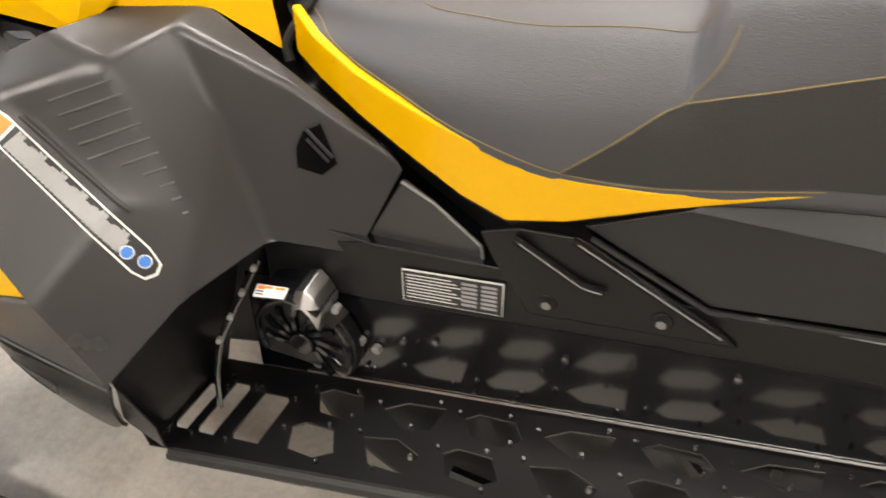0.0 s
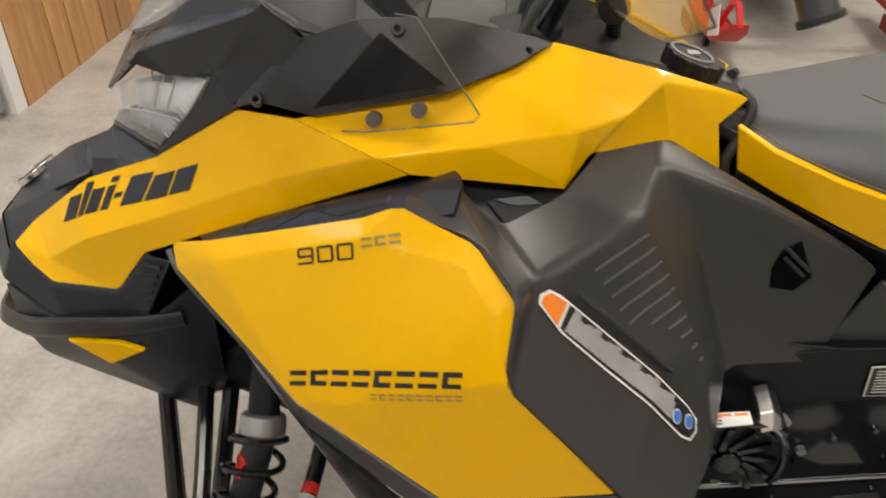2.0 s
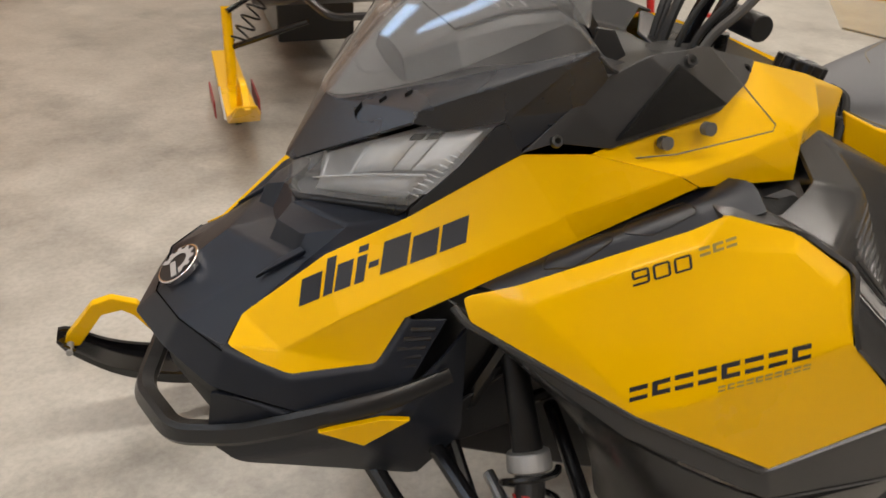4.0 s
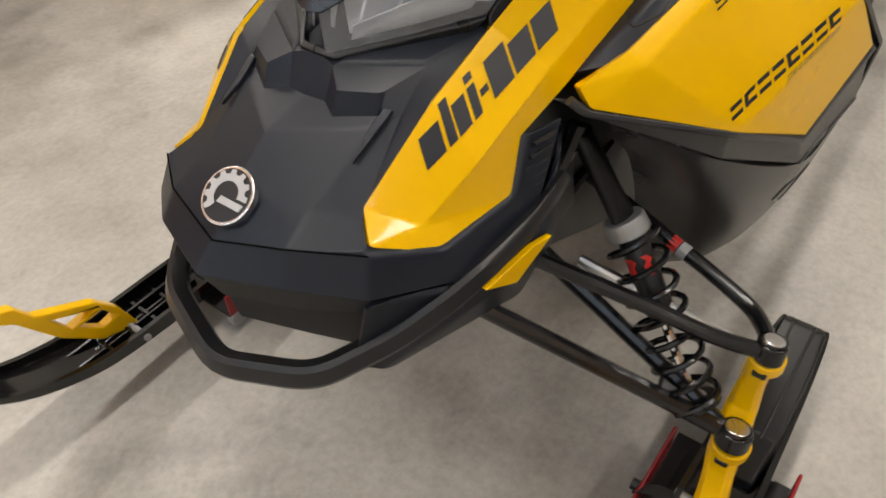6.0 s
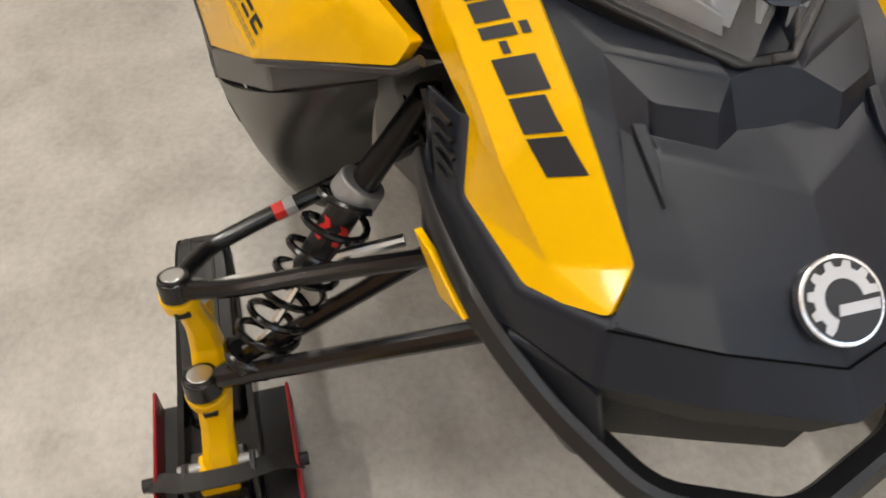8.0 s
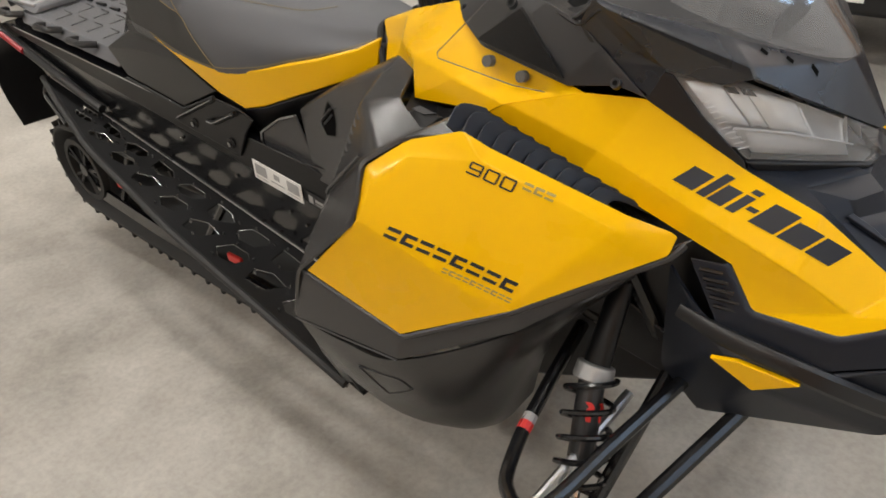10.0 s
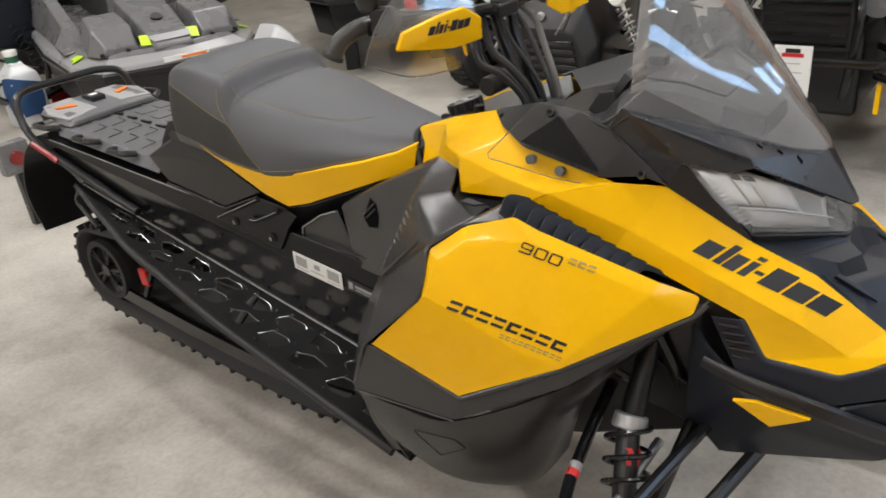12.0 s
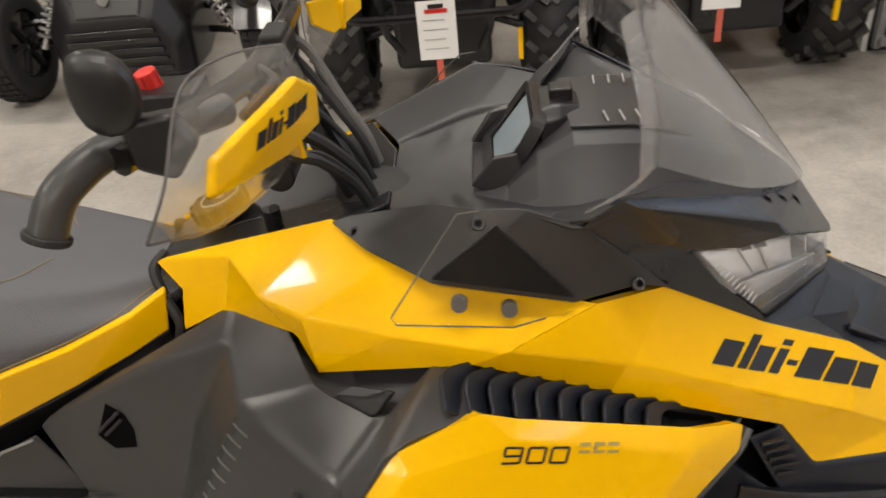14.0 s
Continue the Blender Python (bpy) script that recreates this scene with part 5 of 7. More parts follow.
    for x, z in ((-1.19, 0.47), (-1.24, 0.49), (-1.10, 0.455), (-1.42, 0.53), (-1.62, 0.58), (-1.13, 0.40), (-1.30, 0.415), (-1.36, 0.425)):
        c = part("rivet", rod((x, 0.197 * s, z), (x, 0.2025 * s, z), 0.0045 if z > 0.44 else 0.003, 10), STUD, sled, bevel=0.001)
    # highlight along the rail's top edge, put in as a bright tube
    part("rail_highlight", tube(flip([(-1.62, 0.2005, top_z(-1.62) + 0.001), (-2.40, 0.2005, top_z(-2.40) + 0.001)], s), 0.0018, 6), CAST, sled, "tunnel rail edge, highlight drawn as a bright line")
    # seat bracket with two bolts
    br = part("seat_bracket", plate([(-1.298, 0.200, 0.698), (-1.322, 0.208, 0.668), (-1.368, 0.208, 0.598), (-1.610, 0.208, 0.634), (-1.580, 0.208, 0.654), (-1.420, 0.206, 0.728), (-1.345, 0.200, 0.716)], [(0, 1, 2, 3, 4, 5, 6)], 0.006, (-1.4, 0, 0.7), s), BOARD, sled, "black seat bracket", bevel=0.004)
    part("bracket_rib", tube(rounded(flip([(-1.345, 0.209, 0.708), (-1.432, 0.213, 0.668), (-1.456, 0.213, 0.668)], s), 0.008), 0.0055, 8), BOARD, br)
    # thin bright tubes on the bracket ribs stand for their highlights
    part("rib_highlight", tube(rounded(flip([(-1.352, 0.214, 0.706), (-1.432, 0.2185, 0.669), (-1.454, 0.2185, 0.669)], s), 0.008), 0.0011, 6), CAST, br, "bracket rib edge, highlight drawn bright")
    part("bracket_rib", tube(flip([(-1.412, 0.210, 0.727), (-1.584, 0.211, 0.648)], s), 0.0045, 8), BOARD, br)
    part("rib_highlight", tube(flip([(-1.420, 0.2145, 0.7255), (-1.590, 0.2155, 0.647)], s), 0.0011, 6), CAST, br, "bracket rib edge, highlight drawn bright")
    for x, z in ((-1.391, 0.626), (-1.524, 0.645)):
        b = part("bolt", rod((x, 0.207 * s, z), (x, 0.211 * s, z), 0.0125, 16), BOARD, br, bevel=0.002)
        part("bolt_head", rod((x, 0.211 * s, z), (x, 0.216 * s, z), 0.0065, 6), STUD, b)
    part("corner_cover", plate([(-1.186, 0.172, 0.726), (-1.230, 0.178, 0.707), (-1.296, 0.184, 0.665), (-1.299, 0.185, 0.640), (-1.120, 0.185, 0.602)], [(0, 1, 2, 3, 4)], 0.006, (-1.2, 0, 0.65), s), SHELL, sled, "dark triangular cover", bevel=0.004)
    part("cover_edge", tube(flip([(-1.186, 0.176, 0.724), (-1.232, 0.181, 0.708), (-1.297, 0.187, 0.666), (-1.301, 0.188, 0.640)], s), 0.0022, 6), CAST, sled)
    part("cover_edge", tube(flip([(-1.301, 0.188, 0.640), (-1.130, 0.188, 0.606)], s), 0.0016, 6), CAST, sled)
    # storage boxes under the seat's tail
    part("side_box", plate([(-1.420, 0.196, 0.738), (-1.569, 0.198, 0.674), (-1.804, 0.196, 0.708), (-1.885, 0.186, 0.764), (-1.690, 0.198, 0.792), (-1.520, 0.198, 0.788), (-1.745, 0.150, 0.836), (-1.590, 0.168, 0.832), (-1.900, 0.120, 0.772), (-1.790, 0.110, 0.834)],
                           [(0, 1, 4, 5), (1, 2, 4), (2, 3, 4), (4, 3, 6, 7, 5), (3, 8, 9, 6)], 0.006, (-1.6, 0, 0.70), s), BLACK, sled, "black faceted side storage cover", bevel=0.003, seg=2)
    part("box_foot", tube(flip([(-1.430, 0.197, 0.725), (-1.569, 0.200, 0.668), (-1.808, 0.198, 0.700)], s), 0.004, 6), RUBBER, sled, "black gasket under the storage cover")
    # added dark sheet: stands for the shaded open space behind the foot panel
    part("footwell_dark_sheet", plate([(-0.908, 0.448, 0.512), (-0.940, 0.350, 0.585), (-0.955, 0.224, 0.585), (-0.862, 0.202, 0.300), (-0.862, 0.394, 0.304)], [(0, 1, 4), (1, 2, 3, 4)], 0.004, (-0.6, 0, 0.5), s), BOARD, sled, "black sheet added for the dark open space of the footwell")
    # toe hold and its brace
    part("toe_hold", sweep(rounded(flip([(-0.985, 0.225, 0.575), (-0.945, 0.290, 0.465), (-0.938, 0.308, 0.400), (-0.940, 0.318, 0.345)], s), 0.02), [(-0.006, -0.003), (0.006, -0.003), (0.006, 0.003), (-0.006, 0.003)]), STUD, sled, "bare metal toe hold", bevel=0.002)
    for k in range(4):
        u = k / 3
        part("toe_stud", rod((-0.982 + 0.036 * u, (0.232 + 0.058 * u) * s, 0.565 - 0.10 * u), (-0.987 + 0.036 * u, (0.243 + 0.058 * u) * s, 0.570 - 0.10 * u), 0.0045, 8), CAST, sled)
part("tunnel_top", plate([(-0.95, 0.199, 0.645), (-0.95, -0.199, 0.645), (-1.15, -0.199, top_z(-1.15) + 0.002), (-1.15, 0.199, top_z(-1.15) + 0.002), (-2.46, 0.199, top_z(-2.46) + 0.002), (-2.46, -0.199, top_z(-2.46) + 0.002)], [(0, 1, 2, 3), (3, 2, 5, 4)], 0.003, (-1.5, 0, 0)), GLOSS, sled, "black tunnel top")
part("tail_block", loft([[(x, -w, z0), (x, -w * 0.9, z1), (x, w * 0.9, z1), (x, w, z0)] for x, w, z0, z1 in ((-1.80, 0.125, 0.72, 0.850), (-1.86, 0.130, 0.72, 0.845), (-1.93, 0.120, 0.725, 0.775))]), BLACK, sled, "black block behind the seat", bevel=0.006)
# gearbox cover beside the footwell
GX, GZ = -1.042, 0.440
def gear_arc(r, a0, a1, n):
    return [(GX + r * math.cos(radians(a0 + (a1 - a0) * k / n)), GZ + r * math.sin(radians(a0 + (a1 - a0) * k / n))) for k in range(n + 1)]
gear = part("gear_cover", prism(gear_arc(0.085, -35, 215, 22), 0.197, 0.226, m=Matrix(((1, 0, 0, 0), (0, 0, 1, 0), (0, 1, 0, 0), (0, 0, 0, 1)))), BLACK, sled, "black gear cover with a slotted face", bevel=0.006, seg=3)
part("cover_lip", tube([(x, 0.228, z) for x, z in gear_arc(0.078, -30, 210, 24)], 0.005, 8), GLOSS, gear)
for k in range(9):
    a = radians(-25 + 29 * k)
    part("rotor_spoke", sweep([(GX + 0.022 * math.cos(a), 0.228, GZ + 0.022 * math.sin(a)), (GX + 0.05 * math.cos(a + 0.3), 0.231, GZ + 0.05 * math.sin(a + 0.3)), (GX + 0.066 * math.cos(a + 0.42), 0.229, GZ + 0.066 * math.sin(a + 0.42))], [(-0.006, -0.003), (0.006, -0.003), (0.004, 0.003), (-0.004, 0.003)], up=(0, 1, 0)), GLOSS, gear)
part("rotor_hub", rod((GX, 0.225, GZ), (GX, 0.236, GZ), 0.020, 16), GLOSS, gear, bevel=0.003)
for x, z in ((-1.125, 0.452), (-1.150, 0.445), (-0.97, 0.385), (-1.045, 0.372), (-1.085, 0.372)):
    part("cover_bolt", rod((x, 0.199, z), (x, 0.208, z), 0.007, 8), CAST, gear)
# curved guard over the cover: label end, bright bent end, dark tab
GUARD = [((GX + r * math.cos(radians(a)), GZ + r * math.sin(radians(a)))) for a, r in ((118, 0.112), (104, 0.112), (90, 0.110), (76, 0.108), (64, 0.106))]
part("cover_guard", loft([[(x, 0.202, z + 0.006), (x, 0.262, z), (x, 0.262, z - 0.004), (x, 0.202, z + 0.002)] for x, z in GUARD]), GLOSS, gear, "black belt guard", smooth=50)
part("cover_bridge", loft([[(x, 0.205, z + 0.012), (x, 0.250, z + 0.006), (x - 0.001, 0.266, z - 0.014), (x, 0.258, z - 0.020), (x, 0.205, z)] for x, z in ((-1.056, 0.553), (-1.072, 0.560), (-1.085, 0.548), (-1.096, 0.528))]), ALU, gear, "bright bent metal bracket", bevel=0.002, smooth=50)
part("cover_tab", plate([(-1.092, 0.222, 0.540), (-1.118, 0.215, 0.515), (-1.100, 0.236, 0.492), (-1.088, 0.240, 0.512)], [(0, 1, 2, 3)], 0.004, (-1.05, 0, 0.45)), BLACK, gear, bevel=0.002)
part("cover_bolt", rod((-1.102, 0.218, 0.524), (-1.104, 0.232, 0.526), 0.006, 8), CAST, gear)

DECKGREY = surface("worn grey deck plastic", (0.125, 0.127, 0.136), 0.36, grain=0.4, grain_scale=900, vary=0.2)
# rear deck with ribs, grey tail cover and the carrier loop
deck = part("rear_deck", plate([(-1.86, 0.185, 0.715), (-2.36, 0.185, 0.762), (-2.40, 0.165, 0.785), (-1.84, 0.165, 0.745), (-2.40, -0.165, 0.785), (-1.84, -0.165, 0.745), (-2.36, -0.185, 0.762), (-1.86, -0.185, 0.715)], [(0, 1, 2, 3), (3, 2, 4, 5), (5, 4, 6, 7)], 0.006, (-2.1, 0, 0.3)), DECKGREY, sled, "black ribbed rear deck", bevel=0.006)
def deck_top(x):
    return 0.7525 - 0.0714 * (x + 1.84)
for s in SIDES:
    for k in range(5):
        x = -1.97 - 0.082 * k
        for y0 in (0.030, 0.098):
            zig = [(x, y0 + 0.052, deck_top(x)), (x - 0.006, y0, deck_top(x)), (x - 0.050, y0, deck_top(x - 0.05))]
            part("deck_groove", tube(rounded(flip(zig, s), 0.005), 0.0013, 6), BLACK, deck)
    for x in (-2.02, -2.20, -2.42):
        part("tie_loop", tube(rounded(flip([(x + 0.055, 0.172, deck_top(x) - 0.012), (x + 0.036, 0.207, deck_top(x) - 0.004), (x - 0.036, 0.207, deck_top(x) - 0.004), (x - 0.055, 0.172, deck_top(x) - 0.012)], s), 0.012), 0.0095, 8), BLACK, deck, "black tie-down loop")
for k in range(5):
    x = -1.99 - 0.075 * k
    part("deck_slot", box(x - 0.046, x, -0.004, 0.004, deck_top(x) - 0.006, deck_top(x) + 0.0015), BLACK, deck)
SILVER = surface("silver-grey plastic", (0.33, 0.33, 0.34), 0.32)
tail = part("tail_cover", loft([[(x, -w, z), (x, -w * 0.85, z + 0.018), (x, 0, z + 0.022), (x, w * 0.85, z + 0.018), (x, w, z)] for x, w, z in ((-2.325, 0.160, 0.780), (-2.36, 0.168, 0.792), (-2.50, 0.160, 0.806), (-2.54, 0.14, 0.770))]), DECKGREY, sled, "dark grey tail cover", bevel=0.006)
for s in SIDES:
    wing_pts = [(-2.350, 0.042, 0.8140), (-2.338, 0.150, 0.8060), (-2.430, 0.166, 0.8180), (-2.522, 0.130, 0.8240), (-2.505, 0.045, 0.8300)]
    tw = part("tail_wing", plate(wing_pts, [(0, 1, 2, 3, 4)], 0.010, (-2.45, 0, 0.3), s), SILVER, tail, "silver-grey wing", bevel=0.004)
    part("tail_flash", plate([(-2.410, 0.075, 0.8220), (-2.440, 0.130, 0.8230), (-2.456, 0.126, 0.8245), (-2.434, 0.075, 0.8250)], [(0, 1, 2, 3)], 0.003, (-2.45, 0, 0.3), s), ORANGE, tw, "orange flash")
part("tail_latch", box(-2.47, -2.40, -0.024, 0.024, 0.812, 0.834), BLACK, tail, bevel=0.004)
part("latch_mark", box(-2.446, -2.424, -0.012, 0.012, 0.8342, 0.8354), WHITE, tail)
half = [(-1.98, 0.212, 0.585), (-2.05, 0.214, 0.605), (-2.46, 0.212, 0.725), (-2.53, 0.208, 0.775), (-2.56, 0.195, 0.860), (-2.60, 0.13, 0.872)]
rack = part("rear_carrier", tube(rounded(half + flip(half[::-1], -1), 0.04, 5), 0.0125, 10), BLACK, sled, "black tubular rear carrier loop")
for s in SIDES:
    part("red_marker", tube(flip([(-2.34, 0.222, 0.692), (-2.475, 0.222, 0.732)], s), 0.009, 8), DOLLY, rack, "red side marker")
    part("carrier_brace", tube(rounded(flip([(-2.30, 0.205, 0.60), (-2.33, 0.215, 0.56), (-2.20, 0.235, 0.50)], s), 0.03), 0.008, 8), BLACK, rack)
flap = part("snow_flap", sheet([[(-2.50, -0.205, 0.745), (-2.50, 0.0, 0.745), (-2.50, 0.205, 0.745)], [(-2.61, -0.21, 0.66), (-2.61, 0, 0.66), (-2.61, 0.21, 0.66)], [(-2.66, -0.22, 0.52), (-2.66, 0, 0.52), (-2.66, 0.22, 0.52)], [(-2.68, -0.195, 0.37), (-2.68, 0, 0.36), (-2.68, 0.195, 0.37)]], 0.005, 2, 3), BLACK, sled, "black rubber snow flap")
part("flap_mark", box(-2.662, -2.668, -0.06, 0.06, 0.55, 0.575), GREY, flap)

# track: belt with lugs, rear wheels, slide rails
loop = [(-1.02, 0.33), (-1.08, 0.20), (-1.30, 0.085), (-1.50, 0.073), (-1.90, 0.100), (-2.20, 0.122)]
loop += [(-2.362 + 0.146 * math.cos(a), 0.283 + 0.146 * math.sin(a)) for a in [radians(-105 - 24 * k) for k in range(8)]]
loop += [(-2.15, 0.435), (-1.70, 0.41), (-1.25, 0.42), (-1.08, 0.42)]
belt = spline([(x, 0, z) for x, z in loop], 6, closed=True)
track = part("track", loft([[(p.x, -0.188, p.z), (p.x, 0.188, p.z)] for p in belt] + [[(belt[0].x, -0.188, belt[0].z), (belt[0].x, 0.188, belt[0].z)]], closed_ring=False, caps=False), RUBBER, sled, "black rubber lugged drive track")
th = track.modifiers.new("thick", "SOLIDIFY")
th.thickness, th.offset = 0.012, 0
lug = None
total = 0.0
for i, p in enumerate(belt):
    q = belt[(i + 1) % len(belt)]
    total += (q - p).length
    if total > 0.046 and p.x < -1.15:
        total = 0.0
        d = (q - p).normalized()
        nrm = Vector((d.z, 0, -d.x))
        c = Vector((-1.75, 0, 0.26))
        out = nrm if (p.z < 0.26 and nrm.z < 0) or (p.z >= 0.26 and (nrm.z > 0 or p.x < -2.4)) else -nrm
        if p.x < -2.3 and out.dot(p - Vector((-2.365, 0, 0.285))) < 0:
            out = -out
        m = Matrix((d, Vector((0, 1, 0)), out)).transposed().to_4x4()
        m.translation = p + out * 0.006
        if lug is None:
            comb = [(-0.185, 0.0)]
            for y0, y1 in ((-0.185, -0.115), (-0.085, -0.03), (0.03, 0.085), (0.115, 0.185)):
                comb += [(y0, 0.004), (y0, 0.020), (y1, 0.020), (y1, 0.004)]
            b = prism(comb[1:] + [(0.185, -0.004), (-0.185, -0.004)], -0.006, 0.006, m=Matrix(((0, 0, 1, 0), (1, 0, 0, 0), (0, 1, 0, 0), (0, 0, 0, 1))))
            lug_ob = part("track_lug", b, RUBBER, track, bevel=0.002)
            lug = lug_ob.data
            lug_ob.matrix_world = m
        else:
            o = new("track_lug", lug)
            o.parent = track
            o.matrix_local = m
for s in SIDES:
    w = part("idler_wheel", sweep([Vector((-2.368 + 0.098 * math.cos(a), 0.165 * s, 0.275 + 0.098 * math.sin(a))) for a in [k * math.pi / 16 for k in range(32)]], [(-0.010, -0.012), (0.010, -0.012), (0.010, 0.012), (-0.010, 0.012)], closed=True, up=(0, 1, 0)), RUBBER, sled, "black rear idler wheel", bevel=0.002)
    part("wheel_hub", rod((-2.368, 0.150 * s, 0.275), (-2.368, 0.178 * s, 0.275), 0.022, 16), BLACK, w, bevel=0.002)
    for k in range(5):
        a = k * 2 * math.pi / 5
        for off in (-0.16, 0.16):
            part("wheel_spoke", tube([(-2.368 + 0.02 * math.cos(a), 0.168 * s, 0.275 + 0.02 * math.sin(a)), (-2.368 + 0.092 * math.cos(a + off), 0.168 * s, 0.275 + 0.092 * math.sin(a + off))], 0.006, 6), BLACK, w)
    part("slide_rail", sweep(spline(flip([(-1.25, 0.165, 0.145), (-1.5, 0.165, 0.125), (-1.9, 0.165, 0.150), (-2.36, 0.165, 0.200)], s), 4), [(-0.006, -0.020), (0.006, -0.020), (0.006, 0.028), (-0.006, 0.028)]), GLOSS, sled, "black slide rail")
    part("rear_arm", tube(rounded(flip([(-1.55, 0.16, 0.42), (-1.75, 0.16, 0.20)], s), 0.02), 0.012, 8), STEEL, sled)
    part("rear_arm", tube(flip([(-2.02, 0.16, 0.44), (-2.18, 0.16, 0.22)], s), 0.012, 8), STEEL, sled)
    part("red_block", box(-2.165, -2.125, 0.168 * s - 0.006, 0.168 * s + 0.006, 0.27, 0.33), RED, sled, "red adjuster block", bevel=0.004)
    part("red_block", box(-1.62, -1.56, 0.172 * s - 0.006, 0.172 * s + 0.006, 0.20, 0.225), RED, sled, bevel=0.004)

# ---- front suspension and skis ----
for s in SIDES:
    f = lambda pts: flip(pts, s)
    UP, LOW = (-0.383, 0.523, 0.435), (-0.340, 0.525, 0.288)
    sp = part("spindle", loft([[(c[0] + a * h, s * (c[1] + b * w), c[2] + a * 0.3 * h) for a, b in ((-1, -0.6), (-0.6, -1), (0.6, -1), (1, -0.6), (1, 0.6), (0.6, 1), (-0.6, 1), (-1, 0.6))] for c, h, w in
                               [((-0.386, 0.522, 0.416), 0.021, 0.021), ((-0.388, 0.521, 0.398), 0.020, 0.020), ((-0.394, 0.518, 0.370), 0.014, 0.016), ((-0.402, 0.515, 0.330), 0.015, 0.019), ((-0.400, 0.515, 0.292), 0.018, 0.022), ((-0.378, 0.517, 0.258), 0.022, 0.024), ((-0.352, 0.520, 0.232), 0.024, 0.024), ((-0.334, 0.525, 0.196), 0.016, 0.022), ((-0.318, 0.530, 0.160), 0.020, 0.023), ((-0.304, 0.533, 0.128), 0.027, 0.025)]]), YELLOW, sled, "yellow cast ski spindle", bevel=0.003, smooth=50)
    part("spindle_ear", rod((-0.386, 0.523 * s, 0.400), (-0.384, 0.523 * s, 0.422), 0.025, 18), YELLOW, sp, bevel=0.004)
    part("spindle_ear", rod((-0.346, 0.524 * s, 0.246), (-0.344, 0.525 * s, 0.268), 0.029, 18), YELLOW, sp, bevel=0.004)
    part("ear_slot", box(-0.372, -0.3605, 0.523 * s - 0.010, 0.523 * s + 0.010, 0.396, 0.410), BLACK, sp, bevel=0.003)
    part("ear_slot", box(-0.322, -0.315, 0.524 * s - 0.010, 0.524 * s + 0.010, 0.240, 0.252), BLACK, sp, bevel=0.003)
    part("spindle_web", plate(f([(-0.398, 0.500, 0.372), (-0.402, 0.496, 0.330), (-0.424, 0.492, 0.352), (-0.420, 0.498, 0.372)]), [(0, 1, 2, 3)], 0.008, (-0.4, 0.56 * s, 0.35)), YELLOW, sp, bevel=0.003)
    part("spindle_foot", box(-0.318, -0.262, s * 0.536 - 0.027, s * 0.536 + 0.027, 0.122, 0.150), YELLOW, sp, "yellow foot bolted to the ski", bevel=0.005)
    part("pivot_bolt", rod((-0.300, s * 0.480, 0.140), (-0.300, s * 0.592, 0.140), 0.010, 12), CAST, sp, "bright pivot bolt", bevel=0.002)
    for c, r in ((UP, 0.021), (LOW, 0.025)):
        c = Vector(f([c])[0])
        ax = Vector((-0.25, 0.0, 0.97))
        b = part("ball_joint", rod(c - ax * 0.016, c + ax * 0.012, r, 18), STEEL, sled, "black ball joint housing", bevel=0.003)
        part("joint_cap", rod(c + ax * 0.012, c + ax * 0.017, r * 0.72, 16), ALU, b, "bare metal cap", bevel=0.002)
        part("joint_clip", sweep([c + ax * 0.014 + Vector((r * 0.8 * math.cos(a), r * 0.8 * math.sin(a), 0.25 * r * 0.8 * math.cos(a))) for a in [k * math.pi / 9 for k in range(18)]], circle(0.0022, 5), closed=True), GLOSS, b)
    part("upper_arm", tube(spline(f([(-0.372, 0.512, 0.436), (-0.358, 0.45, 0.440), (-0.338, 0.36, 0.462), (-0.300, 0.215, 0.498)]), 5), 0.0115, 10), STEEL, sled, "black upper control arm")
    rear = part("upper_arm", tube(spline(f([(-0.394, 0.516, 0.437), (-0.422, 0.498, 0.432), (-0.447, 0.470, 0.430), (-0.470, 0.397, 0.442), (-0.477, 0.346, 0.455), (-0.482, 0.295, 0.473), (-0.488, 0.190, 0.512)]), 6), 0.0115, 12), STEEL, sled, "black upper control arm")
    tag = [(-0.4705, 0.395, 0.4425), (-0.4725, 0.380, 0.4460), (-0.4745, 0.366, 0.4500), (-0.4790, 0.330, 0.4600), (-0.4765, 0.350, 0.4540), (-0.4785, 0.336, 0.4580)]
    part("arm_mark", tube(f(tag[0:2] if s < 0 else tag[4:6]), 0.0119, 10), RED, rear, "red mark")
    part("arm_mark", tube(f(tag[1:3] if s < 0 else [(-0.4745, 0.366, 0.4500), (-0.4762, 0.352, 0.4535)]), 0.0119, 10), GREY, rear, "pale mark")
    part("lower_arm", tube(f([(-0.338, 0.505, 0.292), (-0.320, 0.44, 0.318), (-0.216, 0.175, 0.455)]), 0.0135, 10), STEEL, sled, "black lower control arm")
    part("lower_arm", tube(f([(-0.345, 0.500, 0.292), (-0.350, 0.43, 0.330), (-0.330, 0.20, 0.485)]), 0.0125, 10), STEEL, sled, "black lower control arm")
    part("arm_gusset", plate(f([(-0.335, 0.500, 0.300), (-0.310, 0.415, 0.330), (-0.352, 0.405, 0.345), (-0.352, 0.49, 0.306)]), [(0, 1, 2, 3)], 0.014, (-0.33, 0.45 * s, 0.2)), BLACK, sled, bevel=0.004)
    part("tie_rod", tube(f([(-0.398, 0.50, 0.402), (-0.372, 0.244, 0.455)]), 0.009, 10), ALU, sled, "bare aluminium tie rod")
    part("tie_joint", rod(*f([(-0.41, 0.505, 0.395), (-0.39, 0.500, 0.405)]), 0.014, 12), CAST, sled)
    part("frame_tube", tube(f([(-0.33, 0.18, 0.485), (-0.40, 0.205, 0.66)]), 0.013, 8), STEEL, sled)
